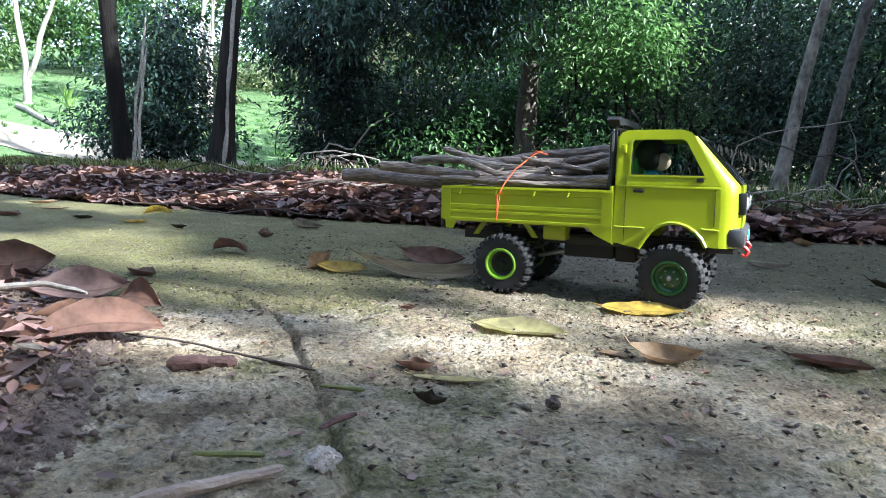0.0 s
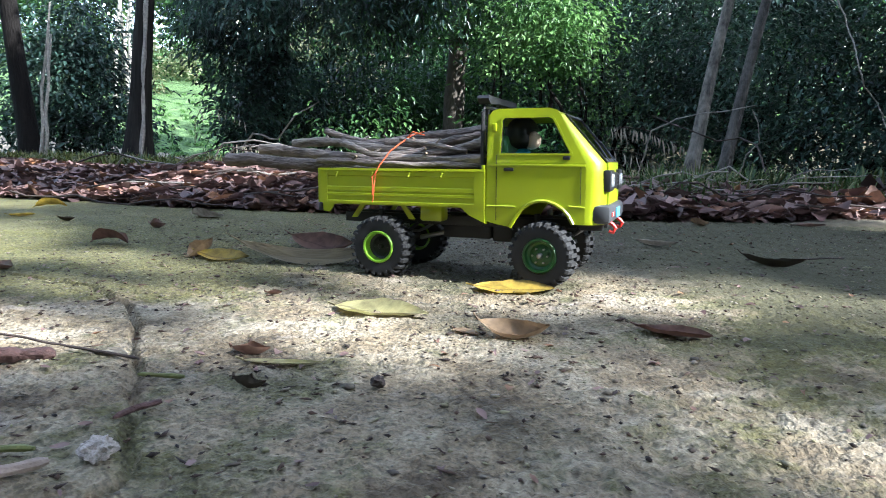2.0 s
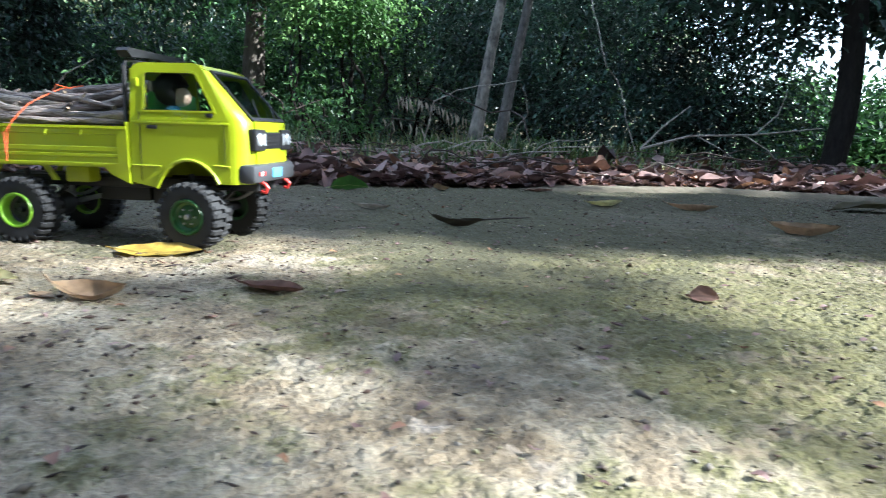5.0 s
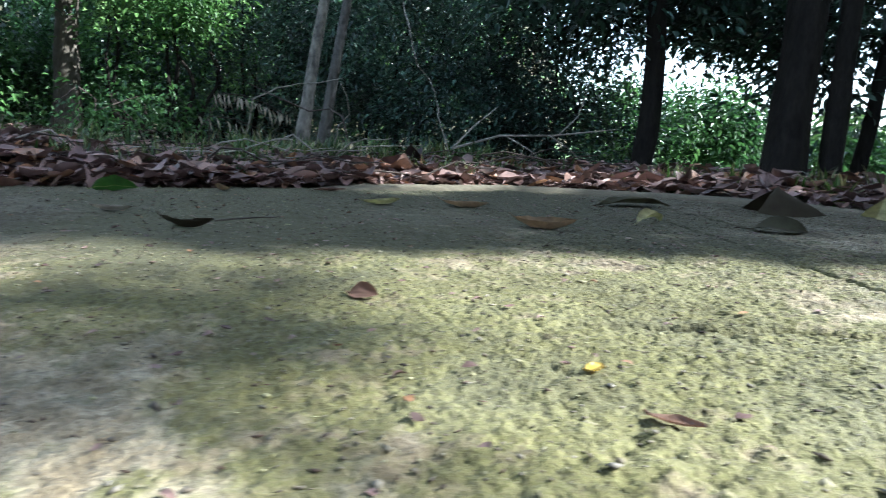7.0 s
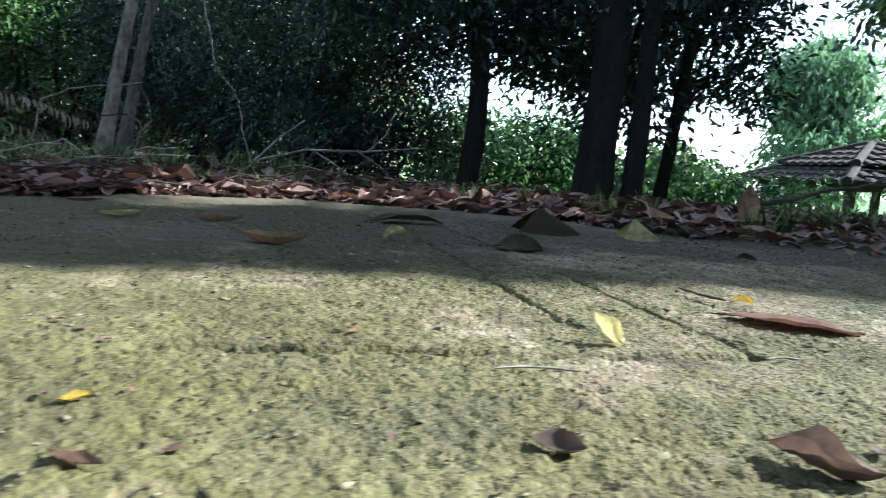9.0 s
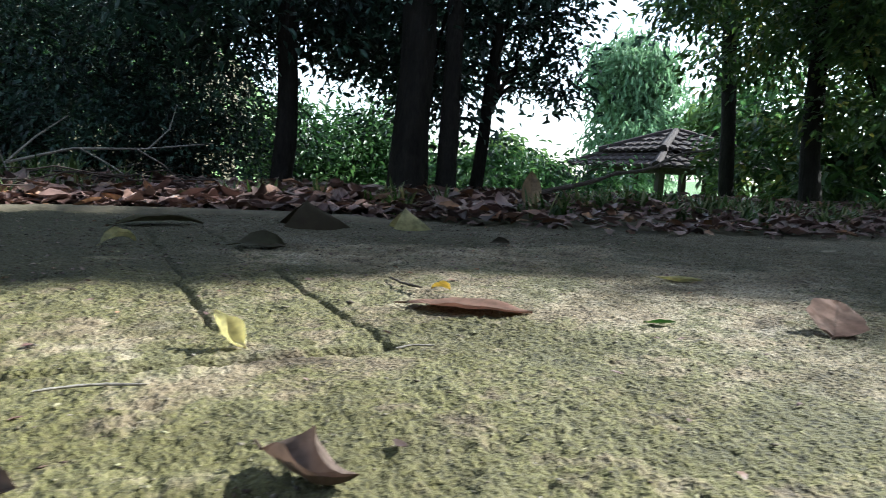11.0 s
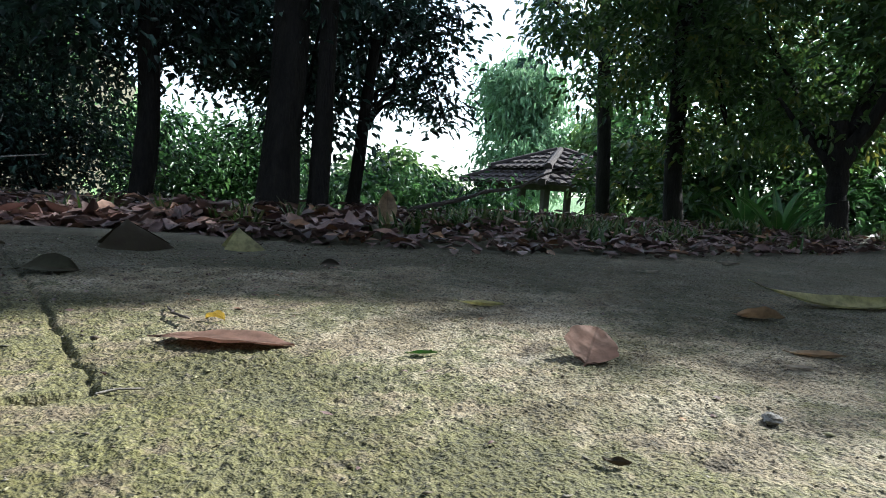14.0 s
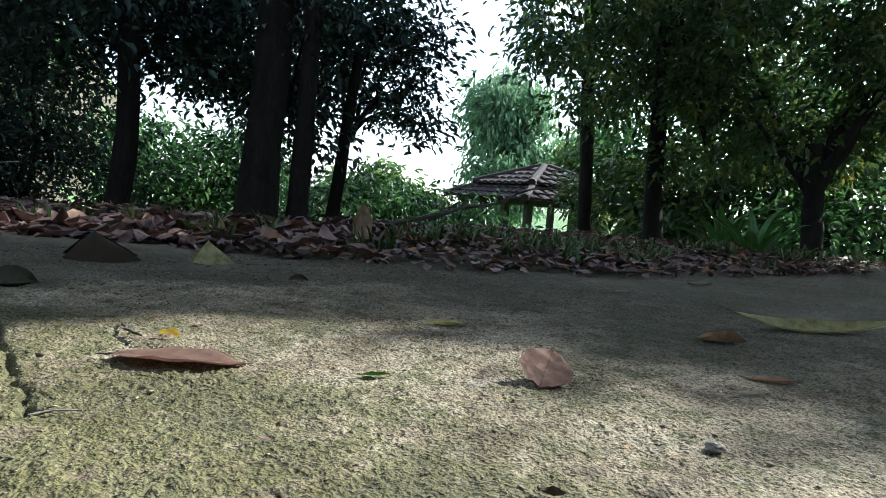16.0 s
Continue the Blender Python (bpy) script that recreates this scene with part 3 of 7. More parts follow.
def scatter_bits():
    """Dark bits of rotted leaf, bark and stalk on the concrete."""
    g2 = np.random.default_rng(55)
    n = 9000
    x, y = g2.uniform(-0.5, 2.3, n), -0.05 + 1.75 * g2.random(n) ** 1.1
    keep = (bank_depth(x, y) < 0.0) & (value_noise(x * 7, y * 7, 56) + 0.5 * g2.random(n) > 0.55 + 0.6 * smoothstep(0.5, 1.0, x) * smoothstep(1.0, 0.6, y))
    x, y = x[keep], y[keep]
    # larger crumbs of bark on the first stretch
    x, y = np.concatenate([x, g2.uniform(-0.3, 0.27, 500)]), np.concatenate([y, g2.uniform(0.55, 1.5, 500)])
    n = len(x)
    coarse = np.where(np.arange(n) >= n - 500, 1.45, 1.0)
    L, W = g2.uniform(0.0012, 0.0034, n) * np.where(g2.random(n) < 0.1, 2.0, 1.0) * coarse, g2.uniform(0.0005, 0.0014, n) * coarse
    octa = np.array([(1, 0, 0.1), (-1, 0, 0.1), (0, 1, 0), (0, -1, 0), (0.1, 0, 1), (0, 0, -1)], float)
    tri = np.array([(0, 2, 4), (2, 1, 4), (1, 3, 4), (3, 0, 4), (2, 0, 5), (1, 2, 5), (3, 1, 5), (0, 3, 5)])
    v = octa[None] * g2.uniform(0.5, 1.4, (n, 6, 3)) * np.stack([L, W, W * 0.8], -1)[:, None, :]
    a = g2.uniform(0, 2 * np.pi, n)
    ca, sa = np.cos(a)[:, None], np.sin(a)[:, None]
    v = np.stack([v[..., 0] * ca - v[..., 1] * sa + x[:, None], v[..., 0] * sa + v[..., 1] * ca + y[:, None], v[..., 2] + (pavement_height(x, y) + 0.0012)[:, None]], -1)
    f = (tri[None] + 6 * np.arange(n)[:, None, None]).reshape(-1, 3)
    tagged(new("humus_bits", arrays_mesh("humus_bits", v.reshape(-1, 3), f, HUMUS)), "dark bits of rotted leaf and bark strewn over concrete", "leaf litter", kind="stuff")


def dirt_height(X, Y):
    """Height of the earth heap, and how far a place lies inside its edge."""
    line = np.interp(Y, [0.12, 0.55, 0.574, 0.626, 0.688, 0.758, 0.86, 0.967, 1.092, 1.16], [-0.12, -0.155, -0.162, -0.181, -0.211, -0.255, -0.32, -0.448, -0.596, -0.75])
    line = line + 0.03 * (value_noise(X * 18, Y * 18, 31) - 0.5)
    d = line - X
    wob = 0.16 * (value_noise(X * 5, Y * 5, 36) - 0.5) + 0.05 * (value_noise(X * 17, Y * 17, 37) - 0.5)
    d = np.minimum(d, np.minimum(X + 1.12, np.minimum(Y - 0.24, 1.12 - Y)) + wob * (X < -0.45))
    Z = -0.016 + 0.021 * smoothstep(-0.02, 0.02, d) + 0.014 * smoothstep(0.03, 0.3, d)
    lumps = 0.011 * (value_noise(X * 45, Y * 45, 32) - 0.4) + 0.010 * (value_noise(X * 110, Y * 110, 33) - 0.5) + 0.006 * (value_noise(X * 240, Y * 240, 34) - 0.5)
    return Z + smoothstep(0, 0.03, d) * lumps, d


def build_dirt():
    """Low heap of earth that has crept over the pavement's near side."""
    xs, ys = np.linspace(-1.25, -0.08, 460), np.linspace(0.12, 1.16, 410)
    X, Y = np.meshgrid(xs, ys)
    Z, _ = dirt_height(X, Y)
    n = len(xs)
    i, j = np.meshgrid(np.arange(len(ys) - 1), np.arange(n - 1), indexing="ij")
    f = np.stack([i * n + j, i * n + j + 1, (i + 1) * n + j + 1, (i + 1) * n + j], -1).reshape(-1, 4)
    v = np.stack([X, Y, Z], -1).reshape(-1, 3)
    f = f[(v[f][:, :, 2] > -0.012).any(1)]
    me = arrays_mesh("dirt", v, f, DIRT, True)
    tagged(new("dirt", me), "low heap of crumbly brown earth over the pavement edge", "dirt", kind="structure")


def scatter_clods():
    """Crumbs of earth on the heap."""
    g2 = np.random.default_rng(35)
    n = 11000
    x, y = g2.uniform(-0.95, -0.1, n), g2.uniform(0.42, 1.12, n)
    z, d = dirt_height(x, y)
    keep = d > -0.012 * g2.random(n)
    x, y, z = x[keep], y[keep], np.maximum(z[keep], 0.0) + 0.001
    n = len(x)
    s = g2.uniform(0.001, 0.0034, n) * np.where(g2.random(n) < 0.05, 1.8, 1.0)
    octa = np.array([(1, 0, 0), (-1, 0, 0), (0, 1, 0), (0, -1, 0), (0, 0, 0.8), (0, 0, -0.7)], float)
    tri = np.array([(0, 2, 4), (2, 1, 4), (1, 3, 4), (3, 0, 4), (2, 0, 5), (1, 2, 5), (3, 1, 5), (0, 3, 5)])
    v = octa[None] * g2.uniform(0.2, 1.7, (n, 6, 3)) * s[:, None, None]
    v = v + np.stack([x, y, z], -1)[:, None, :]
    f = (tri[None] + 6 * np.arange(n)[:, None, None]).reshape(-1, 3)
    tagged(new("earth_crumbs", arrays_mesh("earth_crumbs", v.reshape(-1, 3), f, EARTH_CRUMB)), "crumbs of brown earth on a low heap", "earth crumbs", kind="stuff")


def build_lip():
    """Worn rounded concrete lip along part of the far edge."""
    x = np.linspace(0.75, 2.15, 160)
    slope = (far_edge(x + 0.1) - far_edge(x - 0.1)) / 0.2
    nx, ny = -slope / np.sqrt(1 + slope ** 2), 1 / np.sqrt(1 + slope ** 2)
    rows = []
    for d, z in ((-0.085, -0.004), (-0.075, 0.004), (-0.06, 0.0085), (-0.03, 0.011), (0.0, 0.0105), (0.03, 0.004), (0.04, -0.01)):
        w = 0.016 * (value_noise(x * 9, x * 0 + d * 3, 91) - 0.5)
        fade = smoothstep(0.75, 0.95, x) * smoothstep(2.15, 1.95, x)
        rows.append(np.stack([x + nx * (d + w), far_edge(x) + ny * (d + w), -0.006 + (z + 0.006 + 0.003 * (value_noise(x * 40, x * 0 + d * 50, 92) - 0.5)) * fade], -1))
    v = np.concatenate(rows)
    n = len(x)
    i, j = np.meshgrid(np.arange(len(rows) - 1), np.arange(n - 1), indexing="ij")
    f = np.stack([i * n + j, i * n + j + 1, (i + 1) * n + j + 1, (i + 1) * n + j], -1).reshape(-1, 4)
    tagged(new("kerb", arrays_mesh("kerb", v, f, LIP, True)), "low worn concrete lip at the edge of the path", "kerb", kind="structure")


# ---- the toy truck ----
def build_truck(m):
    truck = base("toy_truck", m, "lime green toy pickup truck carrying a load of branches on concrete", "toy truck")

    # cab
    low = [(0.0335, 0.138), (0.140, 0.138), (0.1412, 0.11), (0.1405, 0.072), (0.129, 0.072), (0.1243, 0.081), (0.118, 0.088), (0.110, 0.0933), (0.101, 0.0963),
           (0.091, 0.0965), (0.0815, 0.0933), (0.0735, 0.0868), (0.067, 0.0775), (0.0605, 0.0665), (0.046, 0.069), (0.0335, 0.072)]
    up = [(0.0335, 0.1380), (0.0335, 0.1902), (0.0365, 0.1947), (0.0425, 0.1969), (0.100, 0.1969), (0.1075, 0.1943), (0.1105, 0.1905), (0.140, 0.1380)]
    win = [(0.0485, 0.1479), (0.0485, 0.1839), (0.051, 0.1866), (0.0995, 0.1866), (0.1035, 0.1848), (0.1235, 0.1488), (0.1225, 0.1479)]

    def lean(z):
        return 0.064 - 0.0085 * max(0.0, (z - 0.138) / 0.059)

    cab = None
    for s in (-1, 1):
        bm = bmesh.new()
        sheet(bm, low, [], lambda u, v, w: (u, s * (0.064 - w), v), 0.003)
        sheet(bm, up, [win], lambda u, v, w: (u, s * (lean(v) - w), v), 0.003)
        ob = part("cab_side", bm, LIME, truck, smooth=False)
        cab = cab or ob
        # window with its frame, door lines, mouldings
        bm = bmesh.new()
        sheet(bm, win, [], lambda u, v, w: (u, s * (lean(v) - 0.0022 + w), v), 0.0008)
        pane = part("side_window", bm, GLASS, truck, "clear side window", smooth=False)
        pane.visible_shadow = False
        bm = bmesh.new()
        wide = [(0.0465, 0.1459), (0.0465, 0.1848), (0.050, 0.1886), (0.1003, 0.1886), (0.1053, 0.1862), (0.1272, 0.1459)]
        sheet(bm, wide, [win], lambda u, v, w: (u, s * (lean(v) + 0.0003 + w), v), 0.0009)
        part("window_frame", bm, LIME, truck, smooth=False)
        bm = bmesh.new()
        seal = [(0.0492, 0.1486), (0.0492, 0.1836), (0.0514, 0.1859), (0.0993, 0.1859), (0.103, 0.1843), (0.1223, 0.1494), (0.1217, 0.1486)]
        sheet(bm, win, [seal], lambda u, v, w: (u, s * (lean(v) - 0.0004 + w), v), 0.0012)
        part("window_seal", bm, BLACK, truck, "black rubber window seal", smooth=False)
        bm = bmesh.new()
        box(bm, 0.036, 0.1405, min(s * 0.0638, s * 0.0652), max(s * 0.0638, s * 0.0652), 0.1335, 0.1362, 0.0004)
        part("moulding", bm, LIME, truck)
        bm = bmesh.new()
        arch = low[4:14]
        pts = [(u, s * 0.0652, v) for u, v in arch]
        tube(bm, pts, [0.0021] * len(pts), 6)
        part("wheel_arch", bm, LIME, truck)
        for u0, v0, u1, v1 in ((0.034, 0.0895, 0.066, 0.0895), (0.1235, 0.0915, 0.1408, 0.0905)):
            bm = bmesh.new()
            tube(bm, [(u0, s * 0.0645, v0), (u1, s * 0.0645, v1)], [0.0012] * 2, 6)
            part("sill_line", bm, LIME, truck)
        for u0, v0, u1, v1 in ((0.0442, 0.146, 0.0442, 0.0735), (0.1355, 0.135, 0.136, 0.094)):
            bm = bmesh.new()
            tube(bm, [(u0, s * 0.0641, v0), (u1, s * 0.0641, v1)], [0.00045] * 2, 4)
            part("door_gap", bm, BLACK, truck, "dark gap beside the door")
        bm = bmesh.new()
        y0, y1 = sorted((s * 0.0636, s * 0.0662))
        box(bm, 0.0525, 0.0635, y0, y1, 0.1285, 0.1322, 0.0008)
        part("door_handle", bm, BLACK, truck, "black door handle")
        bm = bmesh.new()
        box(bm, 0.1165, 0.1238, *sorted((s * 0.0632, s * 0.0655)), 0.1412, 0.1452, 0.0006)
        part("mirror_mount", bm, BLACK, truck, "small black mirror mount")
        bm = bmesh.new()
        box(bm, 0.0375, 0.0425, *sorted((s * 0.0585, s * 0.062)), 0.172, 0.181, 0.0006)
        part("vent", bm, LIME, truck)

    def across(name, strip, material, half0, half1, label="", holes=()):
        """A plate across the cab between two places of its outline."""
        (x0, z0), (x1, z1) = strip
        d = Vector((x1 - x0, 0, z1 - z0))
        nrm = Vector((-d.z, 0, d.x)).normalized()
        bm = bmesh.new()
        outer = [(-half0, 0), (half0, 0), (half1, 1), (-half1, 1)]
        sheet(bm, outer, list(holes), lambda u, v, w: (x0 + d.x * v + nrm.x * w, u, z0 + d.z * v + nrm.z * w), -0.0022)
        return part(name, bm, material, truck, label, smooth=False)

    across("roof", ((0.0435, 0.1970), (0.0985, 0.1970)), LIME, 0.0552, 0.0552)
    across("roof_edge", ((0.0985, 0.1970), (0.1135, 0.1897)), LIME, 0.0552, 0.048)
    across("roof_edge", ((0.0335, 0.1907), (0.0435, 0.1970)), LIME, 0.056, 0.0552)
    bm = bmesh.new()
    for k in range(-2, 3):
        tube(bm, [(0.046, k * 0.019, 0.1972), (0.095, k * 0.019, 0.1972)], [0.0011] * 2, 6)
    part("roof_ribs", bm, LIME, truck)
    for s in (-1, 1):
        # rounded corner from the cab side round to the front, A-pillar above it
        bm = bmesh.new()
        rows = []
        for z in (0.072, 0.09, 0.109, 0.125, 0.138, 0.151, 0.164, 0.177, 0.190):
            v = max(0.0, (z - 0.138) / 0.0525)
            xs = 0.1408 - 0.0008 * min(1, max(0, (z - 0.11) / 0.028)) - 0.0295 * v
            xf = 0.1603 - 0.0018 * min(1, max(0, (z - 0.109) / 0.029)) - 0.0452 * v
            hy = 0.044 + 0.003 * v
            rows.append([bm.verts.new((xs + (xf - xs) * math.sin(a), s * (hy + (lean(z) - hy) * math.cos(a)), z)) for a in np.linspace(0, math.pi / 2, 8)])
        for r0, r1 in zip(rows, rows[1:]):
            for k in range(7):
                bm.faces.new((r0[k], r0[k + 1], r1[k + 1], r1[k]))
        bmesh.ops.recalc_face_normals(bm, faces=bm.faces)
        bmesh.ops.solidify(bm, geom=list(bm.faces), thickness=0.0018)
        part("cab_corner", bm, LIME, truck)
    screen = [(-0.043, 0.07), (0.043, 0.07), (0.0435, 0.95), (-0.0435, 0.95)]
    across("windscreen_frame", ((0.1585, 0.138), (0.1135, 0.1897)), BLACK, 0.0465, 0.0475, "black windscreen surround", [screen])
    bm = bmesh.new()
    sheet(bm, screen, [], lambda u, v, w: (0.1585 - 0.045 * v - w, u, 0.138 + 0.0517 * v), 0.0008)
    part("windscreen", bm, GLASS, truck, "clear windscreen", smooth=False).visible_shadow = False
    for y in (-0.026, 0.02):
        bm = bmesh.new()
        tube(bm, [(0.159, y, 0.1405), (0.146, y + 0.018, 0.1565), (0.1385, y + 0.031, 0.164)], [0.0009, 0.0008, 0.0006], 6)
        part("wiper", bm, BLACK, truck, "black wiper")
    across("front_panel", ((0.1605, 0.109), (0.1585, 0.1385)), LIME, 0.0445, 0.0445)
    across("front_panel", ((0.1595, 0.0735), (0.1605, 0.109)), LIME, 0.0445, 0.0445)
    across("back_wall", ((0.0335, 0.1907), (0.0335, 0.069)), LIME, 0.0557, 0.064, "", [[(-0.042, 0.08), (0.042, 0.08), (0.045, 0.37), (-0.045, 0.37)]])
    bm = bmesh.new()
    box(bm, 0.036, 0.138, -0.061, 0.061, 0.1005, 0.1035)
    part("cab_floor", bm, BLACK, truck)
    bm = bmesh.new()
    box(bm, 0.159, 0.1632, -0.05, 0.05, 0.109, 0.1275, 0.001)
    for z in (0.1125, 0.1165, 0.1205, 0.1245):
        box(bm, 0.1627, 0.1642, -0.021, 0.021, z, z + 0.0016)
    part("grille", bm, BLACK, truck, "black slatted grille")
    for s in (-1, 1):
        bm = bmesh.new()
        box(bm, 0.1565, 0.1652, *sorted((s * 0.024, s * 0.0535)), 0.1075, 0.1305, 0.0016)
        lamp = part("headlight", bm, BLACK, truck, "headlight in a black bezel")
        bm = bmesh.new()
        revolve(bm, [(0.0001, 0), (0.006, 0.0), (0.0072, 0.0012), (0.0074, 0.003), (0.0001, 0.0035)], 18)
        lens = part("lens", bm, LAMP, lamp, "round clear lens")
        lens.matrix_parent_inverse = Matrix()
        lens.matrix_basis = pose(0.1668, s * 0.0425, 0.1195, 0, 0, 90)
        bm = bmesh.new()
        box(bm, 0.1645, 0.166, *sorted((s * 0.0262, s * 0.0312)), 0.1125, 0.126, 0.0008)
        part("indicator", bm, LAMP, lamp)
    # bumper
    bm = bmesh.new()
    box(bm, 0.1455, 0.1672, -0.0625, 0.0625, 0.073, 0.0935, 0.0052)
    bumper = part("bumper", bm, GREY, truck, "dark grey front bumper")
    for k, y in enumerate((-0.052, -0.046, -0.04)):
        bm = bmesh.new()
        box(bm, 0.1668, 0.168, y, y + 0.004, 0.081, 0.0855)
        part("sticker", bm, (RED, WHITE, RED)[k], bumper, "small sticker block")
    bm = bmesh.new()
    box(bm, 0.1668, 0.1684, -0.014, 0.014, 0.0775, 0.0885, 0.0006)
    part("plate", bm, BLUE, bumper, "pale blue blank plate")
    for y in (-0.034, 0.034):
        bm = bmesh.new()
        tube(bm, [(0.160, y, 0.075), (0.167, y, 0.071), (0.1695, y, 0.067), (0.167, y, 0.0625), (0.163, y, 0.064)], [0.0022] * 5, 8)
        part("tow_hook", bm, RED, bumper, "red tow hook")

    # load bed
    X0, X1 = -0.1765, 0.0315
    prof = [(0.130, 0.0), (0.1302, -0.0022), (0.1275, -0.0026), (0.1265, -0.0008), (0.1215, -0.0008), (0.1205, 0.0004), (0.1085, 0.0004), (0.1075, -0.0012), (0.1035, -0.0012),
            (0.1028, 0.0), (0.1008, 0.0), (0.1001, -0.0014), (0.0975, -0.0014), (0.0968, 0.0), (0.0915, 0.0), (0.0905, -0.0014), (0.088, -0.0014), (0.088, 0.0035), (0.130, 0.0035)]
    for s in (-1, 1):
        bm = bmesh.new()
        a = [bm.verts.new((X0, s * (0.066 - dy), z)) for z, dy in prof]
        b = [bm.verts.new((X1, s * (0.066 - dy), z)) for z, dy in prof]
        for i in range(len(prof)):
            j = (i + 1) % len(prof)
            bm.faces.new((a[i], a[j], b[j], b[i]))
        bm.faces.new(a)
        bm.faces.new(list(reversed(b)))
        for x0, x1 in ((X0, X0 + 0.010), (X1 - 0.012, X1)):
            box(bm, x0, x1, *sorted((s * 0.0645, s * 0.0676)), 0.0885, 0.1295)
        panel = part("side_panel", bm, LIME, truck, smooth=False)
        for x in (-0.152, -0.105, -0.058, -0.018):
            bm = bmesh.new()
            tube(bm, [(x, s * 0.0665, 0.1255), (x, s * 0.0688, 0.1245), (x - 0.001, s * 0.0692, 0.1212), (x - 0.003, s * 0.0672, 0.1195)], [0.0011] * 4, 6)
            part("rope_hook", bm, LIME, panel)
        bm = bmesh.new()
        skirt = [(X0 + 0.003, 0.0885), (X0 + 0.004, 0.0775), (X0 + 0.013, 0.0765), (X0 + 0.019, 0.0865), (0.004, 0.0865), (0.013, 0.0785), (0.0315, 0.070), (0.0315, 0.0885)]
        sheet(bm, skirt, [], lambda u, v, w: (u, s * (0.0664 - w), v), 0.0025)
        part("skirt", bm, LIME, truck, smooth=False)
        for x in (-0.128, -0.076):
            bm = bmesh.new()
            lean_x = 0.012 if x < -0.1 else -0.012
            sheet(bm, [(x, 0.087), (x + 0.007, 0.087), (x + 0.007 - lean_x, 0.070), (x - lean_x, 0.070)], [], lambda u, v, w: (u, s * (0.055 - w), v), 0.003)
            part("mudguard_stay", bm, LIME, truck, smooth=False)
    bm = bmesh.new()
    box(bm, X0 + 0.001, X1, -0.0625, 0.0625, 0.0885, 0.0915)
    for k in range(-4, 5):
        box(bm, X0 + 0.004, X1 - 0.004, k * 0.0135 - 0.002, k * 0.0135 + 0.002, 0.0915, 0.093)
    part("bed_floor", bm, LIME, truck)
    bm = bmesh.new()
    box(bm, X0 - 0.0035, X0 + 0.0005, -0.066, 0.066, 0.088, 0.1298, 0.0008)
    for z in (0.096, 0.104, 0.121):
        box(bm, X0 - 0.0048, X0 - 0.003, -0.06, 0.06, z, z + 0.003, 0.0004)
    gate = part("tailgate", bm, LIME, truck)
    for y in (-0.052, 0.052):
        bm = bmesh.new()
        box(bm, X0 - 0.006, X0 - 0.001, y - 0.009, y + 0.009, 0.077, 0.0862, 0.001)
        part("tail_lamp", bm, GREY, truck, "dark tail lamp")
        bm = bmesh.new()
        box(bm, X0 - 0.0056, X0 - 0.003, y * 0.55 - 0.004, y * 0.55 + 0.004, 0.084, 0.094, 0.0006)
        part("hinge", bm, LIME, gate)
    bm = bmesh.new()
    box(bm, 0.0275, 0.031, -0.0655, 0.0655, 0.0885, 0.135, 0.0008)
    part("headboard", bm, LIME, truck)

    # black guard behind the cab, with the bar above the roof
    bm = bmesh.new()
    tube(bm, [(0.026, -0.058, 0.13), (0.026, -0.057, 0.194), (0.026, -0.052, 0.2), (0.026, 0.052, 0.2), (0.026, 0.057, 0.194), (0.026, 0.058, 0.13)], [0.0024] * 6, 8)
    guard = part("guard", bm, BLACK, truck, "black guard frame behind the cab")
    for y in (-0.04, -0.022, 0.0, 0.022, 0.04):
        bm = bmesh.new()
        box(bm, 0.0247, 0.0273, y - 0.0016, y + 0.0016, 0.131, 0.2)
        part("bar", bm, BLACK, guard)
    bm = bmesh.new()
    box(bm, 0.0248, 0.0272, -0.057, 0.057, 0.147, 0.1505)
    box(bm, 0.0248, 0.0272, -0.057, 0.057, 0.131, 0.143)
    part("cross_bar", bm, BLACK, guard)
    bm = bmesh.new()
    wing = [(-0.061, 0.0), (-0.052, -0.006), (-0.02, -0.0035), (0.02, -0.0035), (0.052, -0.006), (0.061, 0.0), (0.058, 0.0035), (-0.058, 0.0035)]
    sheet(bm, wing, [], lambda u, v, w: (0.020 + w, u, 0.2085 + v), 0.013)
    part("wing", bm, BLACK, guard, "black bar carried above the roof", smooth=False)
    for y in (-0.014, 0.014):
        bm = bmesh.new()
        tube(bm, [(0.026, y, 0.2), (0.026, y * 0.8, 0.207)], [0.0022, 0.0022], 6)
        part("bracket", bm, BLACK, guard)

    # running gear
    for y in (-0.021, 0.021):
        bm = bmesh.new()
        box(bm, -0.165, 0.155, y - 0.004, y + 0.004, 0.062, 0.074, 0.001)
        part("chassis_rail", bm, BLACK, truck)
    bm = bmesh.new()
    box(bm, -0.035, 0.025, -0.017, 0.017, 0.046, 0.068, 0.002)
    box(bm, 0.026, 0.05, -0.014, 0.014, 0.043, 0.07, 0.002)
    part("gearbox", bm, BLACK, truck, "black gearbox under the bed")
    bm = bmesh.new()
    box(bm, -0.052, -0.024, -0.052, -0.03, 0.068, 0.086, 0.003)
    part("fuel_tank", bm, LIME, truck)
    for x0, z0, x1, z1 in ((-0.072, 0.042, -0.03, 0.052), (0.046, 0.052, 0.08, 0.042)):
        bm = bmesh.new()
        tube(bm, [(x0, 0, z0), (x1, 0, z1)], [0.003, 0.003], 8)
        part("drive_shaft", bm, STEEL, truck, "steel drive shaft")
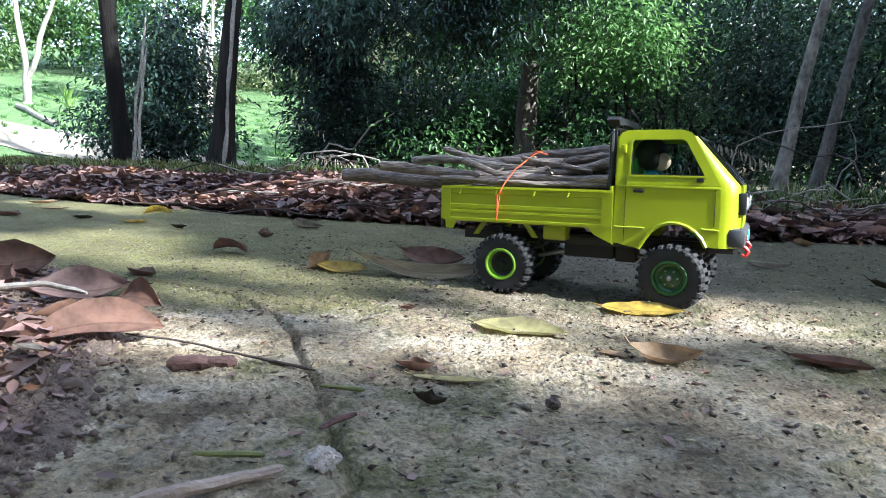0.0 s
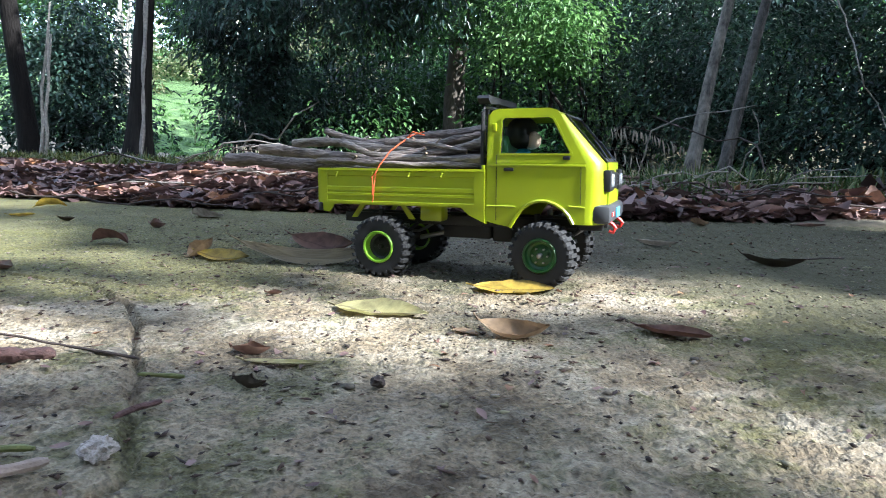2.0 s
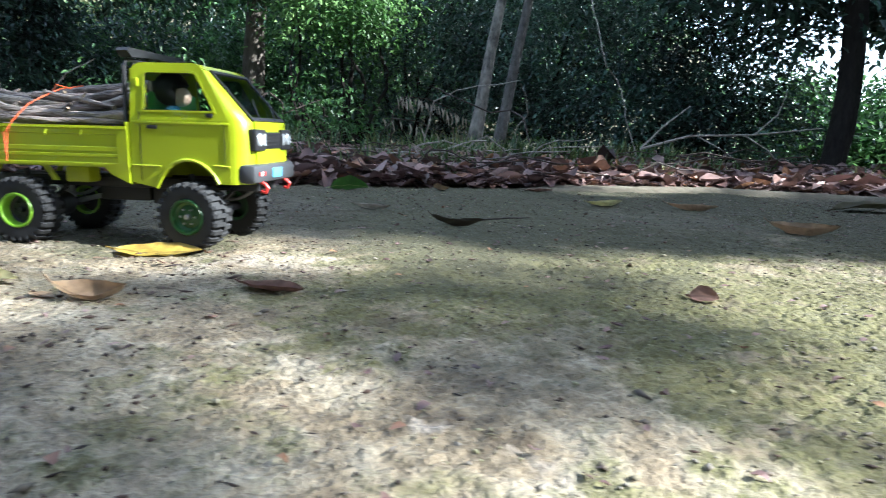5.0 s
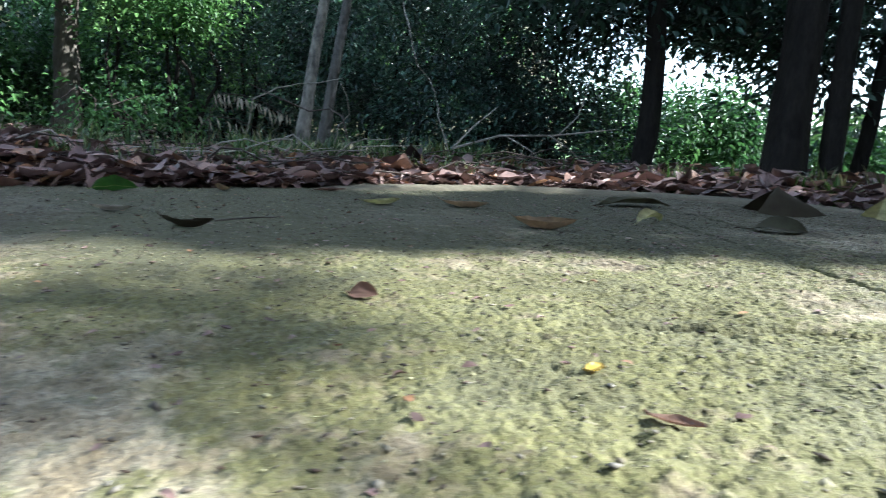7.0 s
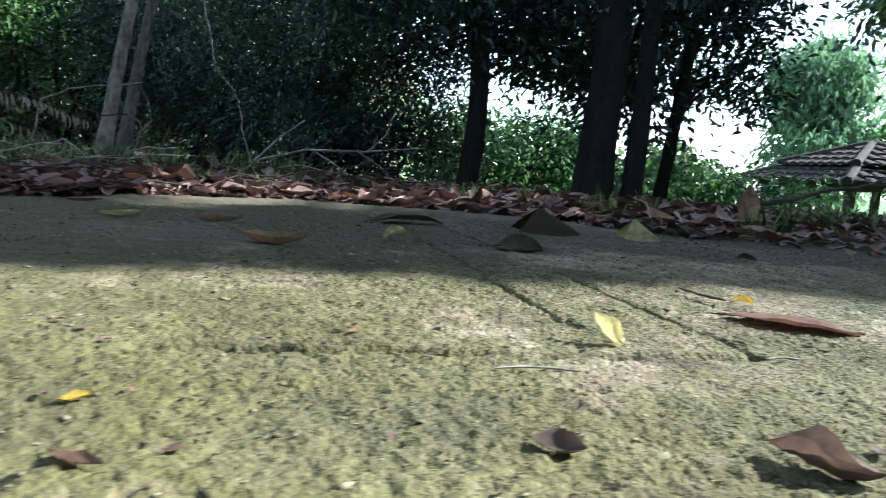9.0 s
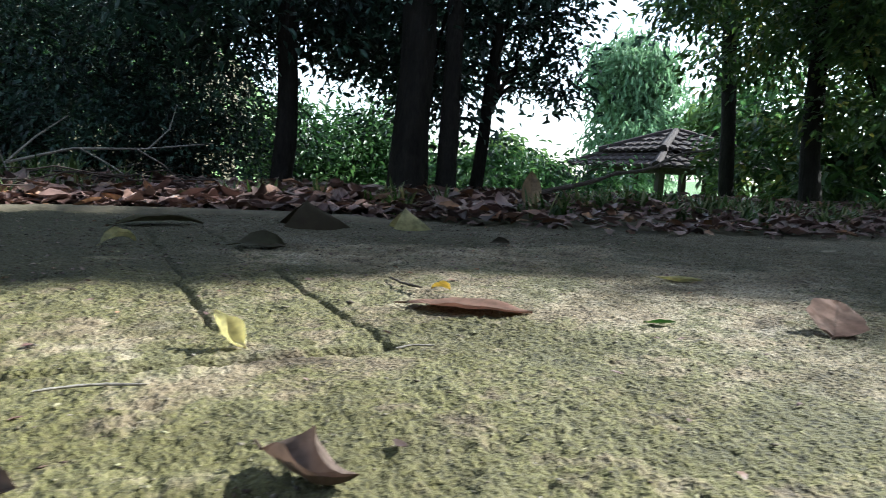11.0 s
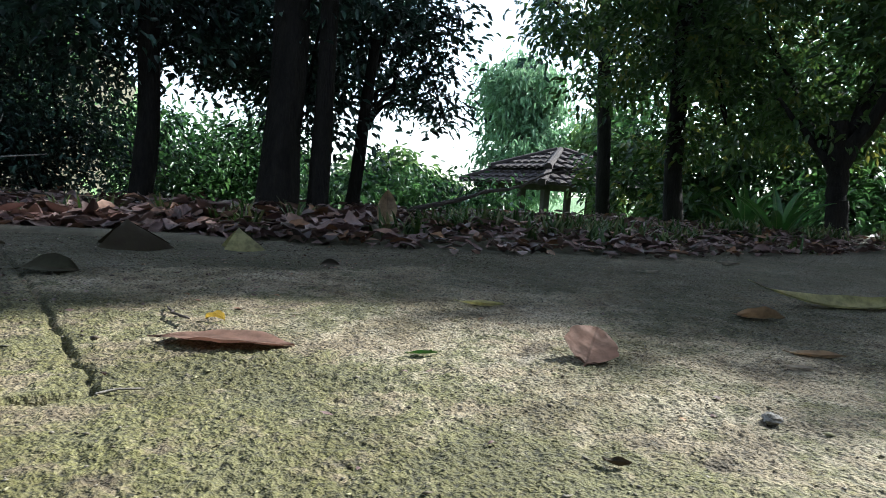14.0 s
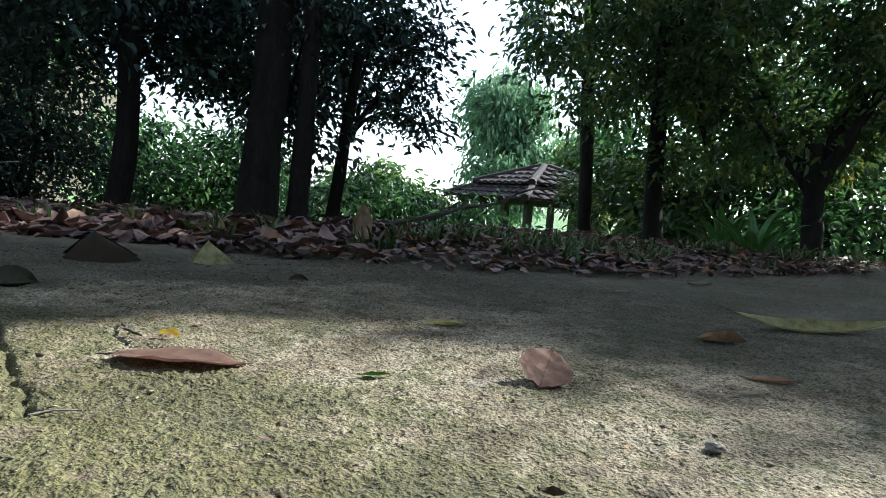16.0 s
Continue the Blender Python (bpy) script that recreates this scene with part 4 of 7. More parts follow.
    for x in (-0.096, 0.0975):
        bm = bmesh.new()
        tube(bm, [(x, -0.05, 0.037), (x, 0.05, 0.037)], [0.0052] * 2, 10)
        tube(bm, [(x, -0.016, 0.037), (x, -0.011, 0.037), (x, 0.009, 0.037), (x, 0.014, 0.037)], [0.006, 0.0135, 0.0135, 0.006], 14)
        part("axle", bm, BLACK, truck)
        for y in (-0.033, 0.033):
            bm = bmesh.new()
            tube(bm, wander((x - 0.03, y, 0.066), (x + 0.03, y, 0.066), 8, 0.0, 1), [0.0016] * 9, 6)
            pts = [(x + 0.034 * t, y, 0.046 + 0.018 * t * t) for t in np.linspace(-1, 1, 9)]
            tube(bm, pts, [0.0021] * 9, 6)
            tube(bm, [(x - 0.008, y * 1.05, 0.04), (x - 0.014, y * 1.05, 0.08)], [0.0035, 0.0035], 8)
            part("leaf_spring", bm, STEEL if y > 0 else BLACK, truck)

    def tyre_mesh():
        """Tyre with lugs drawn out of its tread and shoulders, staggered from side to side."""
        bm = bmesh.new()
        prof = [(0.0185, -0.0135), (0.0235, -0.0148), (0.0295, -0.0148), (0.0328, -0.0128), (0.0336, -0.0065), (0.0338, 0.0), (0.0336, 0.0065), (0.0328, 0.0128),
                (0.0295, 0.0148), (0.0235, 0.0148), (0.0185, 0.0135), (0.017, 0.0)]
        revolve(bm, prof, 48)
        bm.faces.ensure_lookup_table()
        n = len(prof)
        lugs = []
        for k in range(0, 48, 2):
            lugs.append([bm.faces[k * n + i] for i in (2, 3, 4)])
            lugs.append([bm.faces[(k + 1) * n + i] for i in (5, 6, 7)])
        for faces in lugs:
            out = bmesh.ops.extrude_face_region(bm, geom=faces)
            vs = [v for v in out["geom"] if isinstance(v, bmesh.types.BMVert)]
            bmesh.ops.delete(bm, geom=faces, context="FACES_ONLY")
            mid = Vector((sum(v.co.x for v in vs), 0, sum(v.co.z for v in vs))).normalized()
            for v in vs:
                side = 0.0012 if abs(v.co.y) > 0.012 else 0.0
                v.co += mid * 0.0034 + Vector((0, math.copysign(side, v.co.y), 0))
        return bm

    def wheel(x, s, steer, deep):
        hub = new("wheel")
        hub.parent = truck
        hub.matrix_basis = pose(x, s * 0.059, 0.037, 0, 0, steer + (0 if s < 0 else 180))
        part("tyre", tyre_mesh(), RUBBER, hub, "knobbly black rubber tyre")
        bm = bmesh.new()
        revolve(bm, [(0.0195, -0.0142), (0.0185, -0.0158), (0.0165, -0.0155), (0.0155, -0.0125), (0.0152, 0.012), (0.0192, 0.013)], 36)
        part("rim", bm, LIME_RIM if deep else GREEN_RIM, hub, "lime green rim ring" if deep else "green steel rim")
        bm = bmesh.new()
        y0 = -0.004 if deep else -0.0105
        revolve(bm, [(0.0001, y0), (0.006, y0 - 0.001), (0.0125, y0 + 0.0015), (0.0158, y0 - 0.0005), (0.0158, y0 + 0.003), (0.0001, y0 + 0.003)], 30)
        part("disc", bm, BLACK if deep else GREEN_RIM, hub)
        bm = bmesh.new()
        revolve(bm, [(0.0001, y0 - 0.005), (0.0022, y0 - 0.005), (0.0034, y0 - 0.0035), (0.0034, y0), (0.0001, y0)], 12)
        for k in range(6):
            a = k * math.pi / 3
            r = bmesh.ops.create_cone(bm, cap_ends=True, segments=6, radius1=0.0011, radius2=0.0011, depth=0.003, matrix=Matrix.Translation((0.0085 * math.cos(a), y0 - 0.0015, 0.0085 * math.sin(a))) @ Matrix.Rotation(math.pi / 2, 4, "X"))
        part("hub_nut", bm, STEEL if not deep else BLACK, hub)

    wheel(-0.096, -1, 0, True)
    wheel(-0.096, 1, 0, True)
    wheel(0.0975, -1, -7, False)
    wheel(0.0975, 1, -7, False)
    bm = bmesh.new()
    box(bm, 0.06, 0.125, -0.055, 0.055, 0.0965, 0.1)
    part("wheel_well", bm, BLACK, truck)
    for y in (-0.028, 0.028):
        bm = bmesh.new()
        box(bm, 0.05, 0.075, y - 0.022, y + 0.022, 0.1036, 0.118, 0.003)
        box(bm, 0.044, 0.053, y - 0.02, y + 0.02, 0.112, 0.168, 0.003)
        part("seat", bm, SEAT, truck, "green moulded seat")
    bm = bmesh.new()
    revolve(bm, [(0.0135, -0.0012), (0.0147, 0.0), (0.0135, 0.0012), (0.0123, 0.0)], 20)
    sw = part("steering_wheel", bm, BLACK, truck)
    sw.matrix_basis = pose(0.117, -0.028, 0.15, 0, 0, -90) @ pose(0, 0, 0, -35)
    return truck


def build_doll(m):
    """Plain seated driver figure, one mesh."""
    bm = bmesh.new()
    r = bmesh.ops.create_uvsphere(bm, u_segments=20, v_segments=14, radius=0.0105, matrix=Matrix.Translation((0.0115, 0, 0.0495)))
    r2 = bmesh.ops.create_uvsphere(bm, u_segments=20, v_segments=14, radius=0.0185, matrix=Matrix.Translation((0.001, 0, 0.0575)))
    for v in r2["verts"]:
        if v.co.x > 0.011 and v.co.z < 0.061:
            v.co.x = 0.011
    for f in {f for v in r2["verts"] for f in v.link_faces}:
        f.material_index = 1
    r3 = bmesh.ops.create_uvsphere(bm, u_segments=16, v_segments=10, radius=0.013, matrix=Matrix.Translation((0.002, 0, 0.026)) @ Matrix.Diagonal((0.8, 1.05, 1.2, 1)))
    for f in {f for v in r3["verts"] for f in v.link_faces}:
        f.material_index = 2
    ob = part("doll", bm, DOLL)
    ob.matrix_world = m
    tagged(ob, "small plain doll with dark hair sitting in a truck cab", "doll")


def build_log(truck_m, line, r0, r1, seed, label, crook=0.0035):
    """One crooked branch lying in the bed, along a line in the truck's own directions."""
    bm = bmesh.new()
    n = 6
    knots = [Vector(p) for p in line]
    pts = []
    for i in range(len(knots) - 1):
        before, a, b, after = knots[max(i - 1, 0)], knots[i], knots[i + 1], knots[min(i + 2, len(knots) - 1)]
        for k in range(n):
            t = k / n
            p = 0.5 * (2 * a + (b - before) * t + (2 * before - 5 * a + 4 * b - after) * t * t + (3 * a - before - 3 * b + after) * t ** 3)
            pts.append(p)
    pts.append(knots[-1])
    m = len(pts) - 1
    pts = [p + Vector((0, noise.noise(p * 22 + Vector((seed, 0, 0))), noise.noise(p * 22 + Vector((0, seed, 5))))) * crook for p in pts]
    rad = [(r0 + (r1 - r0) * i / m) * (1 + 0.16 * noise.noise(Vector((seed, i * 0.7, 4)))) for i in range(m + 1)]
    tube(bm, pts, rad, 14, 0.2, True, 1)
    k = int(m * (0.3 + 0.4 * ((seed * 0.37) % 1)))
    side = Vector((0.010, -0.004 if seed % 2 < 1 else 0.004, 0.007))
    tube(bm, [pts[k], pts[k] + side], [rad[k] * 0.6, rad[k] * 0.35], 8, 0.1, True, 1)
    ob = part("branch", bm, [WOOD_DRY, WOOD_CUT])
    ob.matrix_world = truck_m
    tagged(ob, label, "branch", "branches in the truck bed")


# ---- leaves and sticks lying about ----
def leaf_mesh(length, width, curl, cup, twist, seed, nx=14, ny=6, stalk=True):
    """A leaf along x: pointed outline, midrib, curled along and cupped across, ragged."""
    bm = bmesh.new()
    rows = []
    for i in range(nx + 1):
        t = i / nx
        half = 0.5 * width * (math.sin(math.pi * t ** 0.85) ** 0.8) * (1 + 0.12 * noise.noise(Vector((seed, t * 7, 1)))) + 0.0004
        ang = curl * (t - 0.5)
        cx = length * (math.sin(ang) / curl if abs(curl) > 0.05 else t - 0.5)
        cz = length * ((1 - math.cos(ang)) / curl if abs(curl) > 0.05 else 0)
        row = []
        for j in range(ny + 1):
            s = 2 * j / ny - 1
            a = cup * abs(s) * (0.6 + 0.8 * t)
            yy, zz = s * half * math.cos(a * 0.9), half * abs(s) * math.sin(a)
            zz += 0.06 * width * noise.noise(Vector((seed + 3, t * 5, s * 2.3)))
            tw = twist * (t - 0.5)
            y2, z2 = yy * math.cos(tw) - zz * math.sin(tw), yy * math.sin(tw) + zz * math.cos(tw)
            row.append(bm.verts.new((cx - math.sin(ang) * z2, y2, cz + math.cos(ang) * z2)))
        rows.append(row)
    for r0, r1 in zip(rows, rows[1:]):
        for j in range(ny):
            bm.faces.new((r0[j], r1[j], r1[j + 1], r0[j + 1]))
    if stalk:
        c = rows[0][ny // 2].co
        ang = -curl * 0.5
        tube(bm, [c, c + Vector((-math.cos(ang) * length * 0.1, 0.002, -math.sin(ang) * length * 0.1))], [0.0011, 0.0007], 5)
    return bm


def lay_leaf(x, y, length, heading, material, label, width=0.45, curl=0.5, cup=0.5, twist=0.2, roll=0.0, pitch=0.0, seed=1.0, sink=-0.0008, ground=0.0, name="leaf", group=""):
    """One fallen leaf, resting by its lowest point."""
    bm = leaf_mesh(length, length * width, curl, cup, twist, seed)
    m = Matrix.Rotation(radians(heading), 4, "Z") @ Matrix.Rotation(radians(pitch), 4, "Y") @ Matrix.Rotation(radians(roll), 4, "X")
    low = min((m @ v.co).z for v in bm.verts)
    bmesh.ops.solidify(bm, geom=list(bm.faces), thickness=0.0005)
    ob = part(name, bm, material)
    ob.matrix_world = Matrix.Translation((x, y, ground - low - sink)) @ m
    return tagged(ob, label, "leaf", group)


def tent_leaf(x, y, width, height, depth, heading, material, label, seed):
    """A leaf folded over its middle, standing like a small tent with a peaked front."""
    bm = bmesh.new()
    rows = []
    for i in range(-8, 9):
        t = abs(i) / 8
        half = 0.5 * width * (0.06 + 0.94 * t ** 0.85)
        row = []
        for j in range(9):
            u = j / 4 - 1
            bulge = 0.12 * depth * math.sin(math.pi * t) + 0.08 * depth * noise.noise(Vector((seed, i * 0.4, u * 1.7)))
            z = height * (1 - t) * (1 - 0.12 * u * u) + (0.1 * height * u * u * t if i else 0.0)
            row.append(bm.verts.new((half * u - 0.12 * width * (1 - t), (depth * t + bulge) * (-1 if i < 0 else 1), z + 0.03 * height * noise.noise(Vector((seed + 5, i * 0.6, u * 3))))))
        rows.append(row)
    for r0, r1 in zip(rows, rows[1:]):
        for j in range(8):
            bm.faces.new((r0[j], r1[j], r1[j + 1], r0[j + 1]))
    low = min(v.co.z for v in bm.verts)
    bmesh.ops.solidify(bm, geom=list(bm.faces), thickness=0.0006)
    ob = part("leaf", bm, material)
    ob.matrix_world = pose(x, y, 0.0006 - low, 0, 0, heading)
    return tagged(ob, label, "leaf")


def lay_stick(points, r0, r1, material, label, name="twig", rough=0.15, sides=8):
    bm = bmesh.new()
    n = len(points)
    # refine the line and let it wriggle
    fine = []
    for i in range(n - 1):
        a, b = Vector(points[i]), Vector(points[i + 1])
        for k in range(4):
            p = a.lerp(b, k / 4)
            w = (b - a).length * 0.05
            fine.append(p + Vector((noise.noise(p * 90), noise.noise(p * 90 + Vector((7, 0, 0))), 0.3 * noise.noise(p * 70))) * w)
    fine.append(Vector(points[-1]))
    m = len(fine)
    tube(bm, fine, [(r0 + (r1 - r0) * i / (m - 1)) * (1 + 0.25 * noise.noise(fine[i] * 160)) * (0.55 if i in (0, m - 1) else 1) for i in range(m)], sides, rough)
    return tagged(part(name, bm, material), label, "twig")


def lump(x, y, size, material, label, name, seed, category, flat=0.7, z=0.0, sharp=0.0):
    """Small crumpled clod or husk."""
    bm = bmesh.new()
    bmesh.ops.create_icosphere(bm, subdivisions=3, radius=1.0)
    for v in bm.verts:
        n = noise.noise(v.co * 1.6 + Vector((seed, 0, 0))) * 0.5 + noise.noise(v.co * 4 + Vector((seed, 5, 0))) * 0.3 + sharp * (abs(noise.noise(v.co * 3 + Vector((0, seed, 0)))) - 0.25)
        v.co = v.co * (1 + n) * size * 0.5
        v.co.z *= flat
    low = min(v.co.z for v in bm.verts)
    ob = part(name, bm, material)
    ob.location = (x, y, z - low - 0.001)
    return tagged(ob, label, category)


# ---- leaf litter, grass, foliage in bulk ----
def bulk_leaves(n, place, size, narrow, droop=0.0, flatness=0.5, gen=None, spray=None, hub=None):
    """Vertices and faces of n folded leaves at the places given (n x 3). Leaves of one spray lie alike and point away from its middle."""
    gen = gen or rng
    shape = np.array([(0, 0, 0), (0.3, 0.5, 0.12), (0.7, 0.42, 0.1), (1, 0, -0.08), (0.7, -0.42, 0.1), (0.3, -0.5, 0.12)])
    s = gen.uniform(0.65, 1.3, n)[:, None, None] * size
    v = shape[None] * np.array([1, narrow, 1]) * s
    v[..., 2] += (gen.uniform(-0.3, 0.3, n)[:, None]) * s[..., 0] * shape[None, :, 0] ** 2
    k = int(spray.max()) + 1
    out = place - hub
    yaw = np.arctan2(out[:, 1], out[:, 0]) + gen.normal(0, 0.7, n)
    pitch = gen.normal(droop, flatness * 0.8, k)[spray] + gen.normal(0, flatness * 0.55, n)
    roll = gen.normal(0, flatness * 0.9, k)[spray] + gen.normal(0, flatness * 0.6, n)
    cr, sr = np.cos(roll)[:, None], np.sin(roll)[:, None]
    y1, z1 = v[..., 1] * cr - v[..., 2] * sr, v[..., 1] * sr + v[..., 2] * cr
    cp, sp = np.cos(pitch)[:, None], np.sin(pitch)[:, None]
    x2, z2 = v[..., 0] * cp - z1 * sp, v[..., 0] * sp + z1 * cp
    cy, sy = np.cos(yaw)[:, None], np.sin(yaw)[:, None]
    out = np.stack([x2 * cy - y1 * sy, x2 * sy + y1 * cy, z2], -1) + place[:, None, :]
    quad = np.array([(0, 5, 4, 3), (0, 3, 2, 1)])
    faces = (quad[None] + 6 * np.arange(n)[:, None, None]).reshape(-1, 4)
    return out.reshape(-1, 3), faces


def curled_leaves(n, place, size, gen):
    """Dead leaves with a curl along and across: 4 x 3 vertices each."""
    t = np.array([0.0, 0.33, 0.68, 1.0])
    half = np.array([0.16, 0.5, 0.46, 0.08])
    L = size * gen.uniform(0.6, 1.35, n)
    W = L * gen.uniform(0.4, 0.68, n)
    curl, cup = gen.normal(0, 0.65, n), gen.uniform(-0.1, 0.85, n)
    v = np.zeros((n, 4, 3, 3))
    for i in range(4):
        for j, s in enumerate((-1, 0, 1)):
            v[:, i, j, 0] = (t[i] - 0.5) * L * (1 - 0.06 * curl ** 2)
            v[:, i, j, 1] = s * half[i] * W * np.cos(cup * abs(s) * 0.8)
            v[:, i, j, 2] = curl * L * (t[i] - 0.5) ** 2 + abs(s) * half[i] * W * np.sin(cup) + gen.normal(0, 0.035, n) * L
    v = v.reshape(n, 12, 3)
    yaw, pitch, roll = gen.uniform(0, 2 * np.pi, n), gen.normal(0, 0.14, n), gen.normal(0, 0.17, n)
    cr, sr = np.cos(roll)[:, None], np.sin(roll)[:, None]
    y1, z1 = v[..., 1] * cr - v[..., 2] * sr, v[..., 1] * sr + v[..., 2] * cr
    cp, sp = np.cos(pitch)[:, None], np.sin(pitch)[:, None]
    x2, z2 = v[..., 0] * cp - z1 * sp, v[..., 0] * sp + z1 * cp
    cy, sy = np.cos(yaw)[:, None], np.sin(yaw)[:, None]
    out = np.stack([x2 * cy - y1 * sy, x2 * sy + y1 * cy, z2], -1) + place[:, None, :]
    quad = np.array([(3 * i + j, 3 * i + j + 1, 3 * i + j + 4, 3 * i + j + 3) for i in range(3) for j in range(2)])
    faces = (quad[None] + 12 * np.arange(n)[:, None, None]).reshape(-1, 4)
    return out.reshape(-1, 3), faces


def clumped(gen, center, radius, n, per=16, spread=0.12, shell=0.45, pull=0.0):
    """Places for n leaves in sprays through an ellipsoid, denser outside; pull gathers the sprays into boughs with gaps between."""
    k = max(1, n // per)
    d = gen.normal(size=(k, 3))
    d /= np.linalg.norm(d, axis=1)[:, None]
    r = (shell + (1 - shell) * gen.random(k)) ** 0.7
    lumpy = 0.75 + 0.5 * value_noise(d[:, 0] * 2.1 + center[0] * 3 + 50, d[:, 2] * 2.1 + d[:, 1] * 1.7 + 50, 41)
    hub = np.array(center) + d * (r * lumpy)[:, None] * np.array(radius)
    if pull and k > 12:
        bough = hub[: max(2, k // 11)]
        near = np.argmin(((hub[:, None, :] - bough[None]) ** 2).sum(-1), 1)
        hub = hub + (bough[near] - hub) * pull
    hub = np.repeat(hub, per, 0)
    return hub + gen.normal(size=hub.shape) * spread * np.array([1, 1, 0.8]), hub


def leaf_crown(name, masses, size, material, parent, narrow=0.42, droop=-0.45, flatness=0.5, seed=1, spread=0.13, label="", per=16, pull=0.6):
    """A crown mesh of many single leaves. masses: (centre, radius, leaves)."""
    gen = np.random.default_rng(seed)
    both = [clumped(gen, c, r, n, per, spread, pull=pull) for c, r, n in masses]
    place, hub = np.concatenate([b[0] for b in both]), np.concatenate([b[1] for b in both])
    spray = np.arange(len(place)) // per
    keep = place[:, 2] > land(place[:, 0], place[:, 1]) + 0.01
    place, hub, spray = place[keep], hub[keep], spray[keep]
    v, f = bulk_leaves(len(place), place, size, narrow, droop, flatness, gen, spray, hub)
    ob = new(name, arrays_mesh(name, v, f, material))
    ob.parent = parent
    if parent:
        ob.matrix_parent_inverse = parent.matrix_world.inverted()
    if label:
        tagged(ob, label)
    return ob


def under(ob, parent):
    ob.parent = parent
    ob.matrix_parent_inverse = parent.matrix_world.inverted()
    return ob


def tree(label, foot, top, r0, r1, bark, masses, size, leaf, seed, limbs=5, height=None, name="tree", flare=1.35, leaf_kw=None, sides=14, crook=0.05):
    """A tree: crooked tapered trunk from its foot through a place higher up and beyond, limbs into its crown, single leaves."""
    foot, top = Vector(foot), Vector(top)
    foot.z = float(land(foot.x, foot.y)) - 0.03
    rise = (top - foot) / max(0.2, top.z - foot.z)
    height = height or max(top.z + 1.2, 2.4)
    head = foot + rise * (height - foot.z)
    b = base(name, Matrix.Translation(foot), label, "tree")
    pts = wander(foot, head, 16, crook, seed)
    rad = [(r0 + (r1 - r0) * min(1.3, i / 16 * (height - foot.z) / max(0.5, top.z - foot.z))) for i in range(17)]
    rad = [max(0.012, r) for r in rad]
    rad[0] *= flare
    rad[1] *= 1 + (flare - 1) * 0.3
    bm = bmesh.new()
    tube(bm, pts, rad, sides, 0.16)
    under(part("trunk", bm, bark), b)
    goals = [m for m in masses]
    for i in range(limbs):
        if not goals:
            break
        c, r, _ = goals[i % len(goals)]
        gen = random.Random(seed * 31 + i)
        goal = Vector(c) + Vector((gen.uniform(-0.6, 0.6) * r[0], gen.uniform(-0.6, 0.6) * r[1], gen.uniform(-0.2, 0.5) * r[2]))
        start = pts[min(15, 8 + i % 7)]
        bm = bmesh.new()
        line = wander(start, goal, 8, 0.12, seed + i * 2.7)
        q = rad[min(15, 8 + i % 7)] * 0.5
        tube(bm, line, [q * (1 - 0.09 * k) for k in range(9)], 7, 0.1)
        under(part("limb", bm, bark), b)
    if masses:
        leaf_crown("crown", masses, size, leaf, b, seed=seed, **(leaf_kw or {}))
    return b


def bush(label, masses, size, leaf, seed, stems=6, bark=None, leaf_kw=None, name="bush"):
    """Shrub: a few stems from the ground and sprays of single leaves."""
    c0 = Vector(masses[0][0])
    z = float(land(c0.x, c0.y))
    b = base(name, Matrix.Translation((c0.x, c0.y, z)), label, "bush")
    gen = random.Random(seed)
    for i in range(stems):
        c, r, _ = masses[i % len(masses)]
        goal = Vector((c[0] + gen.uniform(-0.6, 0.6) * r[0], c[1] + gen.uniform(-0.6, 0.6) * r[1], c[2] + gen.uniform(-0.3, 0.6) * r[2]))
        fx, fy = c[0] + gen.uniform(-0.25, 0.25) * r[0], c[1] + gen.uniform(-0.25, 0.25) * r[1]
        bm = bmesh.new()
        tube(bm, wander((fx, fy, float(land(fx, fy)) - 0.02), goal, 9, 0.12, seed + i * 1.9), [0.022 - 0.002 * k for k in range(10)], 6, 0.1)
        under(part("stem", bm, bark or BARK_DARK), b)
    leaf_crown("leaves", masses, size, leaf, b, seed=seed, **(leaf_kw or {}))
    return b


def grass(label, spots, n, height, seed, width=0.006, name="grass", material=None):
    """Tufts of bent blades round the spots (x, y, radius)."""
    gen = np.random.default_rng(seed)
    k = n // len(spots)
    tufts = []
    for x, y, r in spots:
        m = max(1, k // 22)
        hub = np.stack([x + gen.normal(0, r, m), y + gen.normal(0, r * 0.6, m)], -1)
        tufts.append(np.repeat(hub, 22, 0) + gen.normal(0, 0.018, (m * 22, 2)))
    p = np.concatenate(tufts)
    p = p[bank_depth(p[:, 0], p[:, 1]) > 0.02]
    n = len(p)
    z = land(p[:, 0], p[:, 1]) + 0.01
    a, out = gen.uniform(0, 2 * np.pi, n), gen.uniform(0.15, 1.0, n)
    h = height * gen.uniform(0.45, 1.25, n)
    dx, dy = np.cos(a), np.sin(a)
    v = np.zeros((n, 4, 2, 3))
    for i, (t, w) in enumerate(((0, 1), (0.4, 0.9), (0.75, 0.6), (1, 0.08))):
        reach = h * out * t ** 1.8
        up = h * (t - 0.45 * out * t ** 2.5)
        for j, s in enumerate((-1, 1)):
            v[:, i, j, 0] = p[:, 0] + dx * reach - dy * s * w * width / 2
            v[:, i, j, 1] = p[:, 1] + dy * reach + dx * s * w * width / 2
            v[:, i, j, 2] = z + up
    quad = np.array([(2 * i, 2 * i + 1, 2 * i + 3, 2 * i + 2) for i in range(3)])
    f = (quad[None] + 8 * np.arange(n)[:, None, None]).reshape(-1, 4)
    tagged(new(name, arrays_mesh(name, v.reshape(-1, 3), f, material or GRASS)), label, "grass", kind="stuff")


